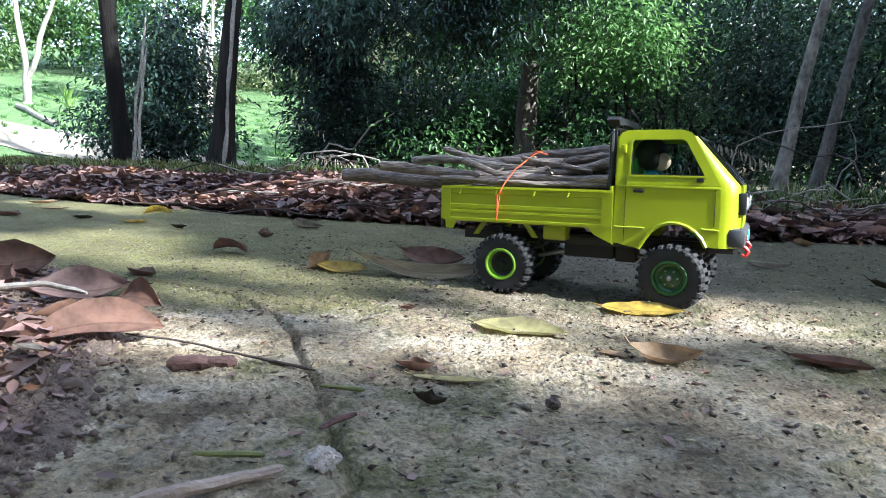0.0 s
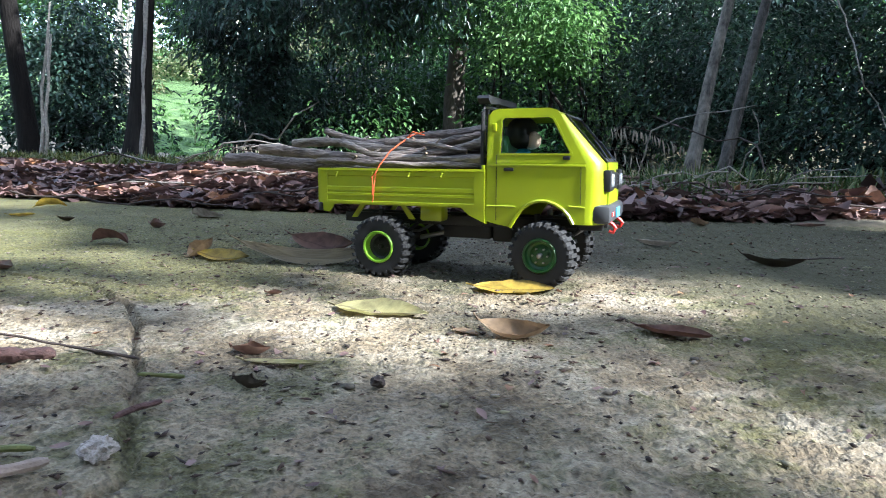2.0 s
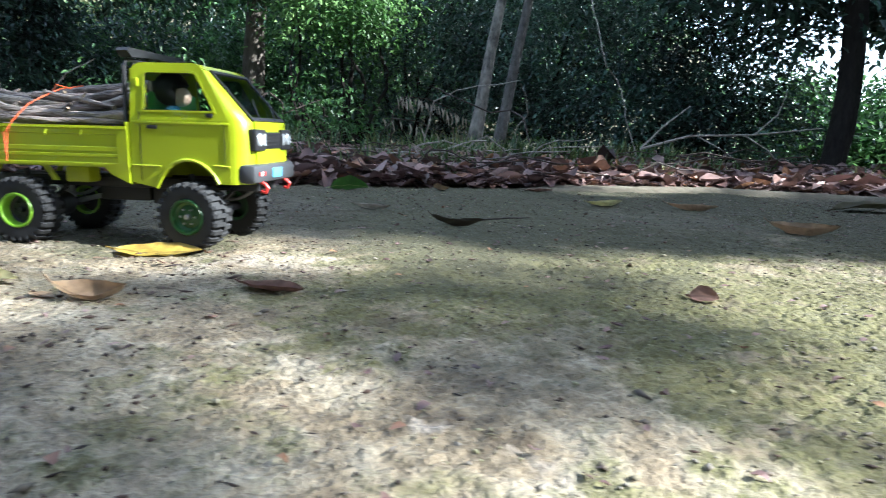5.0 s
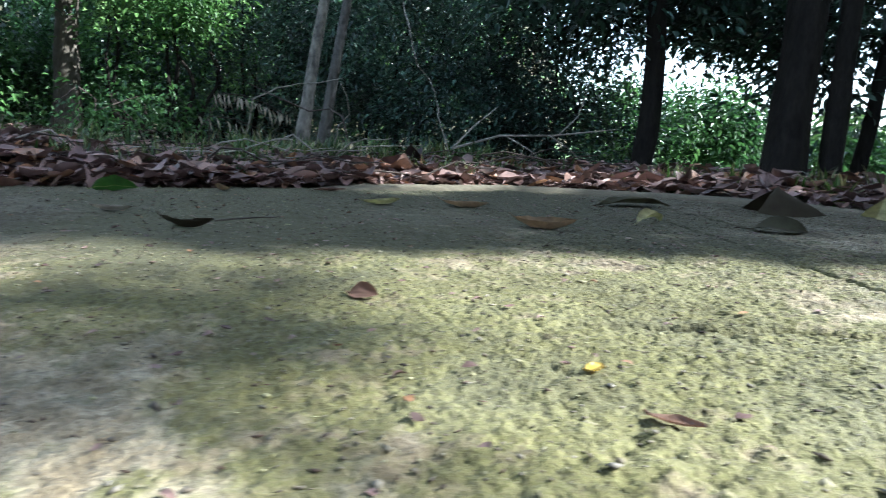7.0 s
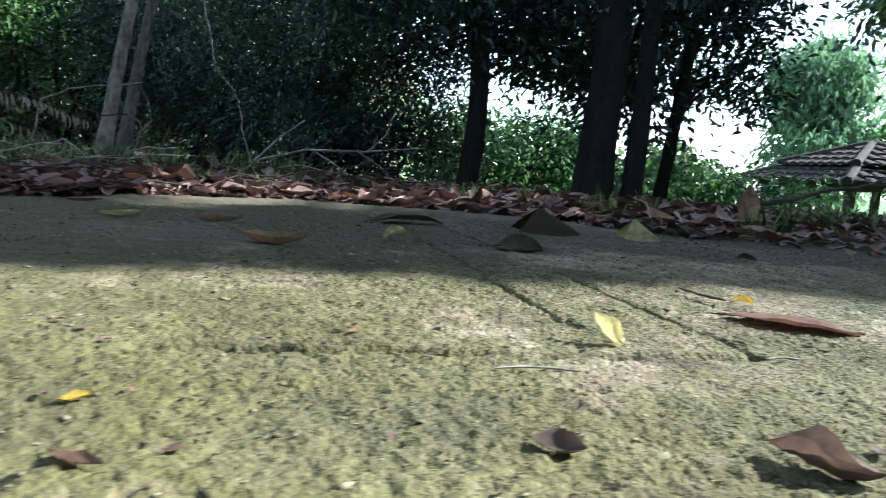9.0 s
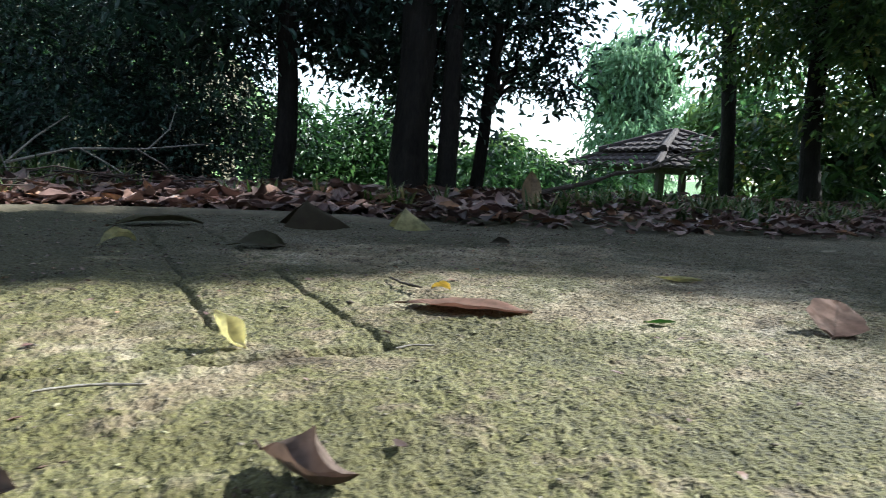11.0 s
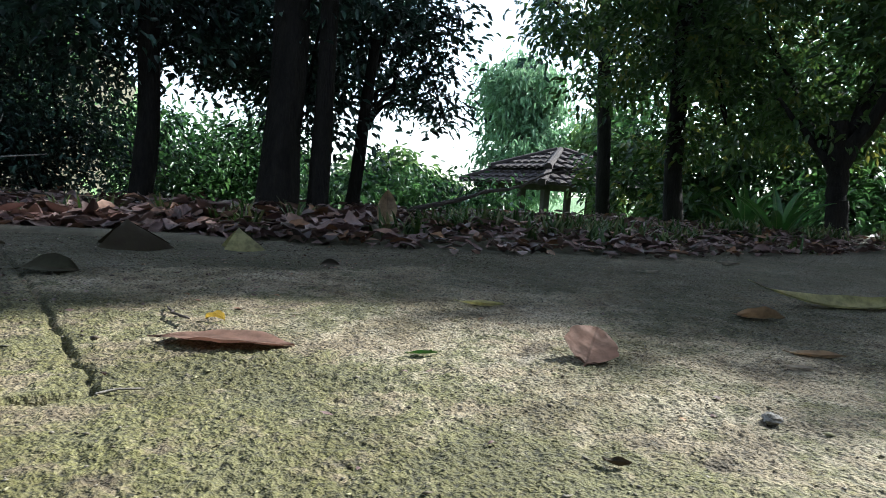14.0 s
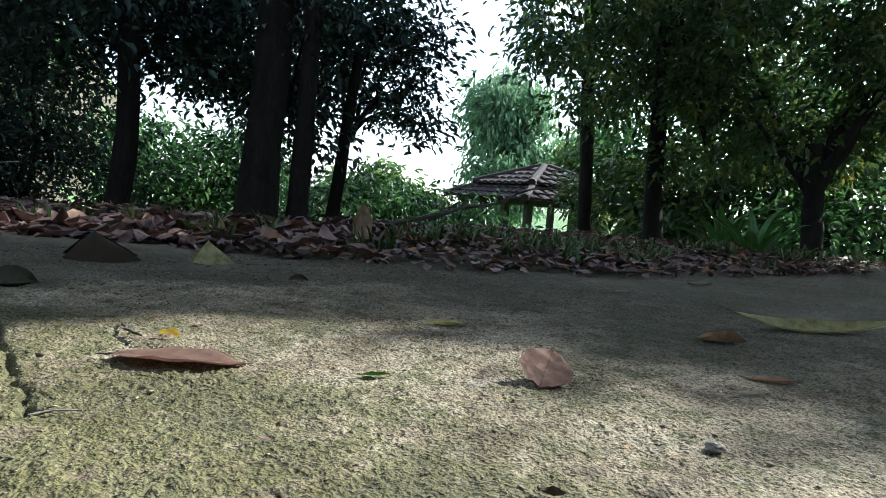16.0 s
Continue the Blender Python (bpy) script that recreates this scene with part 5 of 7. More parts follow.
def build_litter():
    """The bank of dead leaves along the far edge: a bulk, and single leaves on its front."""
    gen = np.random.default_rng(23)

    def spots(n, x0, x1, depth, power):
        x = gen.uniform(x0, x1, n)
        d = depth * gen.random(n) ** power
        slope = (far_edge(x + 0.15) - far_edge(x - 0.15)) / 0.3
        nx, ny = -slope / np.sqrt(1 + slope ** 2), 1 / np.sqrt(1 + slope ** 2)
        edge = 0.05 * (value_noise(x * 3.1, x * 0 + 0.5, 61) - 0.7)
        y = far_edge(x) + ny * (d + edge)
        x = x + nx * (d + edge)
        heap = smoothstep(-0.05, 0.2, d)
        z = np.maximum(land(x, y), 0.0) + 0.008 + gen.random(n) ** 1.5 * 0.06 * heap * (1 - 0.4 * smoothstep(-0.3, 0.6, x)) * (1 - 0.45 * smoothstep(-0.5, -1.3, x))
        return np.stack([x, y, z], -1)

    place = np.concatenate([spots(25000, -4.2, 1.7, 0.6, 0.9), spots(1700, 1.5, 4.6, 0.7, 0.9), spots(6000, -4.5, 5.5, 2.3, 0.8), spots(2500, -0.8, 1.6, 0.3, 1.0)])
    v, f = curled_leaves(len(place), place, 0.051, gen)
    large = spots(1500, -0.3, 2.2, 0.6, 0.9) + np.array([0, 0, 0.012])
    v2, f2 = curled_leaves(len(large), large, 0.074, gen)
    v, f = np.concatenate([v, v2]), np.concatenate([f, f2 + len(v)])
    litter = tagged(new("leaf_litter", arrays_mesh("leaf_litter", v, f, LITTER)), "bank of dead brown and russet leaves beside the path", "leaf litter", kind="stuff")
    meshes = []
    for k in range(8):
        bm = leaf_mesh(0.066 + 0.005 * k, 0.032 + 0.003 * (k % 4), (-1.1, 0.9, 1.5, -0.5, 0.4, 1.9, -1.6, 0.7)[k], 0.3 + 0.1 * k, 0.5 - 0.15 * k, 20 + k, 8, 4)
        me = bpy.data.meshes.new("leaf")
        bm.to_mesh(me)
        bm.free()
        me.materials.append(LITTER_ONE)
        me.shade_smooth()
        meshes.append(me)
    for i, p in enumerate(spots(290, -0.6, 2.0, 0.34, 0.8)):
        ob = new("leaf", meshes[i % 8])
        ob.parent = litter
        ob.matrix_basis = pose(p[0], p[1], p[2] + 0.006, gen.normal(0, 20), gen.normal(0, 17), gen.uniform(0, 360))
    # small bits of leaf all over the concrete
    n = 1800
    x, y = gen.uniform(-0.4, 2.3, n), 0.15 + 1.6 * gen.random(n) ** 1.2
    ok = (bank_depth(x, y) < 0.0) & (gen.random(n) < 1.0 - 0.85 * smoothstep(0.5, 1.0, x) * smoothstep(0.9, 0.6, y))
    p = np.stack([x[ok], y[ok], np.full(ok.sum(), 0.002)], -1)
    v, f = curled_leaves(len(p), p, 0.0075, gen)
    tagged(new("leaf_bits", arrays_mesh("leaf_bits", v, f, LITTER)), "small brown bits of dead leaf scattered over concrete", "leaf litter", kind="stuff")
    # earth heap on the near side
    x, y = gen.uniform(-1.1, -0.2, 620), gen.uniform(0.4, 1.15, 620)
    line = np.interp(y, [0.4, 0.574, 0.688, 0.86, 0.967, 1.15], [-0.15, -0.17, -0.22, -0.33, -0.46, -0.75])
    ok = x < line - 0.05
    p = np.stack([x[ok], y[ok], dirt_height(x[ok], y[ok])[0] + 0.006 + 0.012 * gen.random(ok.sum()) ** 2], -1)
    v, f = curled_leaves(len(p), p, 0.04, gen)
    m = 3600
    x, y = gen.uniform(-1.0, -0.15, m), gen.uniform(0.42, 1.12, m)
    ok = x < np.interp(y, [0.4, 0.574, 0.688, 0.86, 0.967, 1.15], [-0.15, -0.17, -0.22, -0.33, -0.46, -0.75]) - 0.01
    p = np.stack([x[ok], y[ok], dirt_height(x[ok], y[ok])[0] + 0.003 + 0.004 * gen.random(ok.sum())], -1)
    v2, f2 = curled_leaves(len(p), p, 0.014, gen)
    tagged(new("leaf_bits", arrays_mesh("leaf_bits", v2, f2, LITTER)), "broken bits of dead leaf on crumbly earth", "leaf litter", kind="stuff")
    tagged(new("leaf_heap", arrays_mesh("leaf_heap", v, f, LITTER)), "heap of small dead leaves on crumbly earth", "leaf litter", kind="stuff")


def build_gazebo(m):
    """Open shelter: two-tier hipped tile roof on timber posts. Local: x along the eaves seen, z up from its floor."""
    g = base("gazebo", m, "open garden shelter with a two-tier brown tiled roof on dark posts", "gazebo")
    half, eave, mid, apex = 1.42, 1.88, 2.15, 2.56
    bm = bmesh.new()
    box(bm, -1.3, 1.3, -1.3, 1.3, -0.15, 0.06, 0.02)
    part("floor_slab", bm, STONE, g)
    for x in (-1.1, -0.37, 0.37, 1.1):
        for y in (-1.1, 1.1):
            bm = bmesh.new()
            box(bm, x - 0.06, x + 0.06, y - 0.06, y + 0.06, 0.06, eave + 0.03, 0.008)
            part("post", bm, POST, g)
    for y in (-1.1, 1.1):
        bm = bmesh.new()
        box(bm, -1.25, 1.25, y - 0.05, y + 0.05, eave - 0.08, eave + 0.05, 0.006)
        part("beam", bm, POST, g)
    for x in (-1.1, 1.1):
        bm = bmesh.new()
        box(bm, x - 0.05, x + 0.05, -1.25, 1.25, eave - 0.09, eave + 0.04, 0.006)
        part("beam", bm, POST, g)

    def hip(r0, z0, r1, z1, name):
        bm = bmesh.new()
        lo = [bm.verts.new((sx * r0, sy * r0, z0)) for sx, sy in ((-1, -1), (1, -1), (1, 1), (-1, 1))]
        hi = [bm.verts.new((sx * r1, sy * r1, z1)) for sx, sy in ((-1, -1), (1, -1), (1, 1), (-1, 1))]
        for i in range(4):
            bm.faces.new((lo[i], lo[(i + 1) % 4], hi[(i + 1) % 4], hi[i]))
        bm.faces.new(lo)
        bm.faces.new(list(reversed(hi)))
        return part(name, bm, ROOF, g, smooth=False)

    lower, upper = hip(half, eave, 0.85, mid, "lower_roof"), hip(1.0, mid + 0.02, 0.04, apex, "upper_roof")
    bm = bmesh.new()
    r = bmesh.ops.create_cone(bm, cap_ends=True, segments=8, radius1=0.5, radius2=0.42, depth=1.0, matrix=Matrix.Rotation(math.pi / 2, 4, "Y"))
    for v in bm.verts:
        v.co.z = max(v.co.z, -0.1)
    one = bpy.data.meshes.new("tile")
    bm.to_mesh(one)
    bm.free()
    one.materials.append(ROOF)
    for roof, r0, z0, r1, z1, rows in ((lower, half, eave, 0.85, mid, 3), (upper, 1.0, mid + 0.02, 0.04, apex, 4)):
        for side in range(4):
            for k in range(rows):
                t = (k + 0.4) / rows
                rr, zz = r0 + (r1 - r0) * t, z0 + (z1 - z0) * t
                n = max(1, int(rr * 2 / 0.24))
                slope = math.atan2(z1 - z0, r0 - r1)
                for i in range(n):
                    u = (i + 0.5 - n / 2) * 0.24
                    ob = new("tile", one)
                    ob.parent = roof
                    ob.matrix_basis = Matrix.Rotation(side * math.pi / 2, 4, "Z") @ Matrix.Translation((u, -rr, zz + 0.02)) @ Matrix.Rotation(slope - 0.1, 4, "X") @ Matrix.Rotation(math.pi / 2, 4, "Z") @ Matrix.Diagonal(((r0 - r1) / rows * 1.15, 0.22, 0.07, 1))
    for side in range(4):
        for roof, r0, z0, r1, z1 in ((lower, half, eave, 0.85, mid), (upper, 1.0, mid + 0.02, 0.04, apex)):
            bm = bmesh.new()
            a = Matrix.Rotation(side * math.pi / 2, 4, "Z")
            tube(bm, [a @ Vector((r0, r0, z0 + 0.03)), a @ Vector((r1, r1, z1 + 0.03))], [0.07, 0.06], 8)
            part("ridge", bm, ROOF, roof)


def fan_plant(x, y, z, size, material, label, n, seed, name="palm_plant"):
    """A rosette of long arching strap leaves."""
    gen = random.Random(seed)
    b = base(name, Matrix.Translation((x, y, z)), label, "plant")
    for i in range(n):
        bm = leaf_mesh(size * gen.uniform(0.7, 1.1), size * 0.16, -1.3 * gen.uniform(0.5, 1.1), 0.5, 0.3, seed + i, 10, 4, False)
        ob = part("leaf", bm, material, b)
        ob.matrix_basis = pose(0, 0, 0, 0, 0, i * 360 / n + gen.uniform(-15, 15)) @ pose(0, 0, 0, 0, -gen.uniform(30, 75), 0) @ pose(size * 0.45, 0, 0)
    return b


# ---- put the place together ----
build_ground()
build_pavement()
build_dirt()
build_lip()
scatter_clods()
scatter_crumbs()
scatter_bits()
build_litter()

TRUCK = pose(0.128, 1.118, 0.0005, 0, -0.6, -17.3) @ Matrix.Diagonal((0.988, 0.969, 0.969, 1))
build_truck(TRUCK)
build_doll(TRUCK @ pose(0.064, -0.034, 0.1135))
TOP_BRANCHES = [
    ([(-0.388, 0.03, 0.141), (-0.304, 0.03, 0.1365), (-0.20, 0.03, 0.129), (-0.03, 0.025, 0.118)], 0.0098, 0.008, "thick pale branch sticking out over a truck tailgate"),
    ([(-0.287, -0.03, 0.1556), (-0.21, -0.03, 0.1475), (-0.119, -0.03, 0.1395), (-0.025, -0.03, 0.1335)], 0.0078, 0.0048, "long grey branch lying in a truck bed"),
    ([(-0.256, 0.0, 0.1626), (-0.206, 0.0, 0.1608), (-0.166, 0.0, 0.158), (-0.08, 0.0, 0.152)], 0.006, 0.005, "straight grey branch on a load of wood"),
    ([(-0.2185, 0.02, 0.179), (-0.185, 0.02, 0.169), (-0.16, 0.018, 0.163), (-0.11, 0.0, 0.156)], 0.0047, 0.0052, "short broken branch slanting up from a load of wood"),
    ([(-0.165, -0.03, 0.163), (-0.146, -0.042, 0.157), (-0.1165, -0.045, 0.1465), (-0.074, -0.045, 0.1427), (-0.02, -0.045, 0.1372)], 0.0046, 0.0032, "forked brown branch on a load of wood"),
    ([(0.0047, 0.03, 0.179), (-0.061, 0.03, 0.1705), (-0.126, 0.03, 0.164), (-0.19, 0.03, 0.158)], 0.0072, 0.005, "smooth brown branch on a load of wood"),
    ([(0.014, -0.01, 0.1676), (-0.0236, -0.01, 0.1641), (-0.051, -0.01, 0.1568), (-0.0695, -0.015, 0.1485), (-0.12, -0.02, 0.144)], 0.0058, 0.0042, "crooked grey branch on a load of wood"),
    ([(0.02, -0.03, 0.1607), (-0.0078, -0.03, 0.1535), (-0.0617, -0.03, 0.147), (-0.12, -0.038, 0.143)], 0.0064, 0.004, "dark branch on a load of wood"),
    ([(0.0256, -0.048, 0.142), (-0.013, -0.048, 0.1405), (-0.076, -0.046, 0.1405), (-0.15, -0.05, 0.137)], 0.0058, 0.0042, "brown branch on a load of wood"),
    ([(-0.12, 0.0, 0.162), (-0.08, 0.0, 0.1605), (0.015, 0.01, 0.158)], 0.006, 0.0065, "dark branch on a load of wood"),
    ([(-0.135, 0.045, 0.157), (-0.06, 0.046, 0.158), (0.02, 0.045, 0.166)], 0.005, 0.0065, "dark branch on a load of wood"),
    ([(-0.19, -0.05, 0.140), (-0.08, -0.055, 0.1345), (0.022, -0.052, 0.133)], 0.0042, 0.0035, "thin pale stick lying in a truck bed"),
    ([(-0.09, -0.02, 0.1665), (-0.05, -0.03, 0.158), (0.0, -0.035, 0.150)], 0.0032, 0.0026, "thin crooked stick on a load of wood"),
]
LOWER_BRANCHES = [
    ([(-0.17, 0.05, 0.105), (0.02, 0.045, 0.102)], 0.010, 0.010, "thick branch at the bottom of a truck bed"),
    ([(-0.17, -0.04, 0.104), (0.02, -0.042, 0.103)], 0.010, 0.009, "thick branch at the bottom of a truck bed"),
    ([(-0.165, 0.01, 0.105), (0.02, 0.0, 0.104)], 0.011, 0.009, "thick branch at the bottom of a truck bed"),
    ([(-0.16, 0.046, 0.128), (0.02, 0.044, 0.128)], 0.010, 0.009, "brown branch lying in a truck bed"),
    ([(-0.16, -0.005, 0.127), (0.02, -0.008, 0.127)], 0.009, 0.009, "brown branch lying in a truck bed"),
    ([(-0.15, -0.045, 0.122), (0.02, -0.045, 0.121)], 0.008, 0.008, "brown branch lying in a truck bed"),
    ([(-0.15, 0.02, 0.146), (0.015, 0.018, 0.145)], 0.009, 0.008, "brown branch lying in a truck bed"),
]
for k, (line, r0, r1, lab) in enumerate(TOP_BRANCHES + LOWER_BRANCHES):
    build_log(TRUCK, line, r0, r1, 1.3 + k * 2.1, lab)
bm = bmesh.new()
tube(bm, [(-0.104, -0.0705, 0.090), (-0.1015, -0.071, 0.11), (-0.0997, -0.0705, 0.1245), (-0.097, -0.066, 0.1335), (-0.089, -0.052, 0.151), (-0.083, -0.04, 0.159), (-0.08, -0.01, 0.1705), (-0.08, 0.03, 0.1765), (-0.08, 0.048, 0.166), (-0.081, 0.067, 0.133), (-0.082, 0.0695, 0.1)], [0.0008] * 11, 6, 0.2)
tube(bm, [(-0.0997, -0.0708, 0.1245), (-0.1035, -0.0722, 0.120), (-0.1025, -0.0722, 0.108), (-0.104, -0.071, 0.099)], [0.0009] * 4, 5, 0.2)
tube(bm, [(-0.082, -0.02, 0.1675), (-0.07, -0.03, 0.174), (-0.058, -0.022, 0.170)], [0.0009] * 3, 5, 0.2)
STR = part("string", bm, STRING)
STR.matrix_world = TRUCK
tagged(STR, "orange string tied round a load of branches", "string")

# leaves on the concrete, from the earth heap along to the far path
lay_leaf(0.171, 1.014, 0.085, -2, L_YELLOW, "yellow-orange leaf lying on concrete", 0.4, 0.35, 0.25, 0.1, roll=12, seed=2)
lay_leaf(0.049, 0.897, 0.09, -14, L_PALEY, "pale yellow leaf lying on concrete", 0.42, 0.3, 0.35, 0.15, roll=8, seed=3)
lay_leaf(0.164, 0.832, 0.064, -10, L_TAN, "curled tan leaf with raised ends on concrete", 0.42, 1.8, 0.75, 0.5, roll=22, seed=4)
lay_leaf(0.126, 0.841, 0.026, -36, L_TAN, "small flat tan leaf on concrete", 0.5, 0.3, 0.3, 0.2, seed=5)
lay_leaf(0.292, 0.853, 0.06, -28, L_PINK, "russet leaf with a thin stalk on concrete", 0.42, 0.5, 0.5, 0.3, seed=6)
lay_leaf(0.419, 1.425, 0.075, -30, L_WHITE, "boat-shaped pale tan leaf on concrete", 0.3, 0.9, 0.8, 0.1, seed=7)
lay_leaf(0.4, 1.79, 0.085, 5, L_GREEN, "fresh green leaf leaning on the leaf bank", 0.55, -0.5, 0.3, 0.2, roll=-48, seed=8, sink=0.004)
lay_leaf(0.609, 1.812, 0.055, -60, L_TAN, "pale tan leaf at the pavement edge", 0.6, 0.9, 0.7, 0.3, roll=-20, seed=9)
lay_leaf(-0.469, 1.727, 0.1, -25, L_WHITE, "bleached leaf with a dark tip on concrete", 0.45, 0.5, 0.5, 0.6, roll=-25, seed=10)
lay_leaf(-0.47, 1.513, 0.042, -10, L_BROWN, "small cupped brown husk leaf on concrete", 0.9, 1.8, 1.4, 0.1, seed=11)
lay_leaf(-0.428, 1.288, 0.07, -15, L_PINK, "folded russet leaf on concrete", 0.5, -0.8, 0.7, 0.3, roll=-20, seed=12)
lay_leaf(-0.941, 1.902, 0.072, 20, L_YELLOW, "bright yellow leaf on concrete", 0.55, -0.7, 0.5, 0.2, roll=-25, seed=13)
lay_leaf(-0.859, 1.683, 0.055, 20, L_YELLOW, "orange-yellow leaf fragment on concrete", 0.4, 0.5, 0.5, 0.2, seed=14)
lay_leaf(-0.706, 1.603, 0.05, -17, L_DARK, "dark shrivelled leaf on concrete", 0.4, 1.2, 0.9, 0.5, seed=15)
lay_leaf(-1.266, 1.918, 0.085, 25, L_TAN, "long tan leaf on concrete", 0.28, 0.5, 0.4, 0.1, seed=16)
lay_leaf(-1.015, 1.711, 0.05, 7, L_DARK, "grey-brown shrivelled leaf on concrete", 0.45, 0.9, 0.9, 0.4, seed=17)
lay_leaf(-1.45, 2.1, 0.085, 60, L_TAN, "orange-tan leaf near the leaf bank", 0.45, 0.8, 0.5, 0.3, seed=18)
lay_leaf(-1.218, 1.72, 0.075, -6, L_BROWN, "brown leaf on concrete", 0.5, 0.7, 0.6, 0.3, seed=19)
lay_leaf(-0.433, 1.061, 0.06, -23, L_BROWN, "torn brown leaf on mossy concrete", 0.5, 0.8, 0.7, 0.5, seed=20)
lay_leaf(-0.118, 0.756, 0.032, -17, L_WHITE, "small bleached leaf on concrete", 0.4, 0.2, 0.3, 0.2, seed=21)
lay_leaf(-0.021, 0.765, 0.03, 4, L_BROWN, "shredded reddish leaf bit on concrete", 0.6, 1.5, 1.0, 0.8, seed=22)
lay_leaf(0.007, 0.746, 0.055, -1, L_PALEY, "thin straw-coloured leaf on concrete", 0.16, 0.3, 0.4, 0.1, seed=23)
lay_leaf(-0.07, 0.964, 0.018, 4, L_BROWN, "tiny red-brown leaf bit on concrete", 0.6, 1.2, 0.8, 0.5, seed=24)
lay_leaf(0.002, 0.699, 0.026, -11, L_DARK, "dark shrivelled bud on concrete", 0.7, 2.0, 1.4, 1.0, seed=25)
lay_leaf(0.525, 1.228, 0.085, -32, L_DARK, "dark curled leaf with raised tips on concrete", 0.3, 1.3, 0.9, 1.3, seed=26)
lay_leaf(0.651, 0.806, 0.025, -30, L_PINK, "small russet leaf tilted up on mossy concrete", 0.75, -0.4, 0.4, 0.2, roll=35, seed=27)
lay_leaf(1.04, 1.47, 0.1, -35, L_TAN, "boat-shaped tan leaf on concrete", 0.3, 1.0, 0.9, 0.1, seed=28)
lay_leaf(0.886, 1.524, 0.095, 20, L_PALEY, "half green, half pale leaf on concrete", 0.36, 0.8, 0.6, 0.4, seed=29)
lay_leaf(1.04, 1.168, 0.105, -24, L_TAN, "large curled brown leaf with raised ends on concrete", 0.42, 1.35, 0.8, 0.3, roll=8, seed=30)
lay_leaf(0.729, 0.524, 0.028, -50, L_BROWN, "thin brown leaf on mossy concrete", 0.35, 0.5, 0.5, 0.3, seed=31)
lay_leaf(0.933, 0.448, 0.03, -50, L_DUSTY, "dusty grey-brown leaf on mossy concrete", 0.7, 0.8, 0.5, 0.5, roll=12, seed=33)
lay_leaf(1.042, 0.373, 0.055, -70, L_DUSTY, "crumpled twisted brown leaf on concrete", 0.7, 1.1, 1.2, 1.9, roll=20, seed=34)
lay_leaf(1.115, 0.588, 0.04, 118, L_BRIGHT, "curled pale yellow petal leaf on concrete", 0.7, 1.0, 1.0, 0.8, pitch=-42, seed=35)
lay_leaf(1.374, 0.57, 0.13, -55, L_PINK, "large reddish-brown leaf with raised edges on concrete", 0.5, -0.1, 0.12, 0.2, roll=-4, seed=36)
lay_leaf(1.423, 0.655, 0.024, -70, L_YELLOW, "small orange leaf bit on concrete", 0.7, -1.0, 0.8, 0.3, seed=37)
lay_leaf(1.453, 1.477, 0.17, -10, L_OLIVE, "large dark domed leaf on concrete", 0.4, -0.3, 0.35, 0.1, seed=38)
lay_leaf(1.445, 1.089, 0.088, -40, L_OLIVE, "dark green-brown domed leaf on concrete", 0.6, -0.35, 0.4, 0.9, roll=22, seed=39)
tent_leaf(1.72, 1.32, 0.14, 0.06, 0.045, -27, L_DARK, "dark tent-shaped leaf on concrete", 4.0)
tent_leaf(1.9, 1.21, 0.085, 0.05, 0.035, -32, L_PALEY, "pale green tent-shaped leaf on concrete", 9.0)
lay_leaf(1.268, 1.2, 0.06, 10, L_PALEY, "pale yellow-green crumpled leaf on concrete", 0.55, -1.3, 0.7, 0.7, roll=10, seed=42)
lay_leaf(1.48, 0.412, 0.03, -40, L_GREEN, "small yellow-green leaf on concrete", 0.6, 0.3, 0.3, 0.1, roll=-18, seed=43)
lay_leaf(1.6, 0.29, 0.06, 12, L_PINK, "broad pinkish-brown leaf tilted up on concrete", 0.9, -0.3, 0.14, 0.2, pitch=-27, roll=16, seed=44, sink=0.003)
lay_leaf(1.764, 0.52, 0.065, -57, L_PALEY, "grey-green sliver of leaf on concrete", 0.35, 0.5, 0.5, 0.1, seed=45)
lay_leaf(2.02, 0.2, 0.07, -58, L_TAN, "cupped tan leaf on concrete", 0.6, 0.5, 0.8, 0.2, roll=-20, seed=46)
lay_leaf(2.3, 0.1, 0.36, -46, L_PALEY, "very long pale strap leaf arched on concrete", 0.13, 0.7, 0.5, 0.3, roll=18, seed=47)
lay_leaf(1.81, 0.109, 0.062, -61, L_TAN, "narrow tan leaf on concrete", 0.35, 0.4, 0.5, 0.2, seed=48)
lay_leaf(1.727, 0.117, 0.033, -55, L_WHITE, "small bleached leaf on concrete", 0.4, 0.4, 0.5, 0.2, seed=49)
lay_leaf(1.888, 0.937, 0.036, -50, L_DARK, "small dark leaf standing on concrete", 0.5, -0.8, 0.6, 0.3, roll=40, seed=50)
lay_leaf(2.465, 0.498, 0.07, -25, L_WHITE, "narrow pale leaf on concrete", 0.25, 0.4, 0.4, 0.1, seed=51)
lay_leaf(2.9, 0.42, 0.08, -40, L_WHITE, "pale leaf by the pavement edge", 0.35, 0.7, 0.6, 0.2, seed=52)
lay_leaf(0.126, 1.9, 0.12, 80, L_BROWN, "tall brown leaf standing upright in the leaf bank", 0.5, 0.6, 0.5, 0.2, pitch=-62, seed=53, ground=0.02, sink=0.01)
lay_leaf(0.2, 1.84, 0.075, -14, L_PINK, "orange-russet leaf at the pavement edge", 0.55, 0.5, 0.4, 0.2, roll=-30, seed=54)
lay_leaf(0.854, 1.829, 0.08, 13, L_BROWN, "dark red leaf at the pavement edge", 0.35, 0.3, 0.4, 0.1, seed=55)
lay_leaf(2.55, 1.35, 0.13, 40, L_TAN, "tan leaf standing up in the leaf bank", 0.5, 0.5, 0.4, 0.3, pitch=-65, seed=56, ground=0.02)
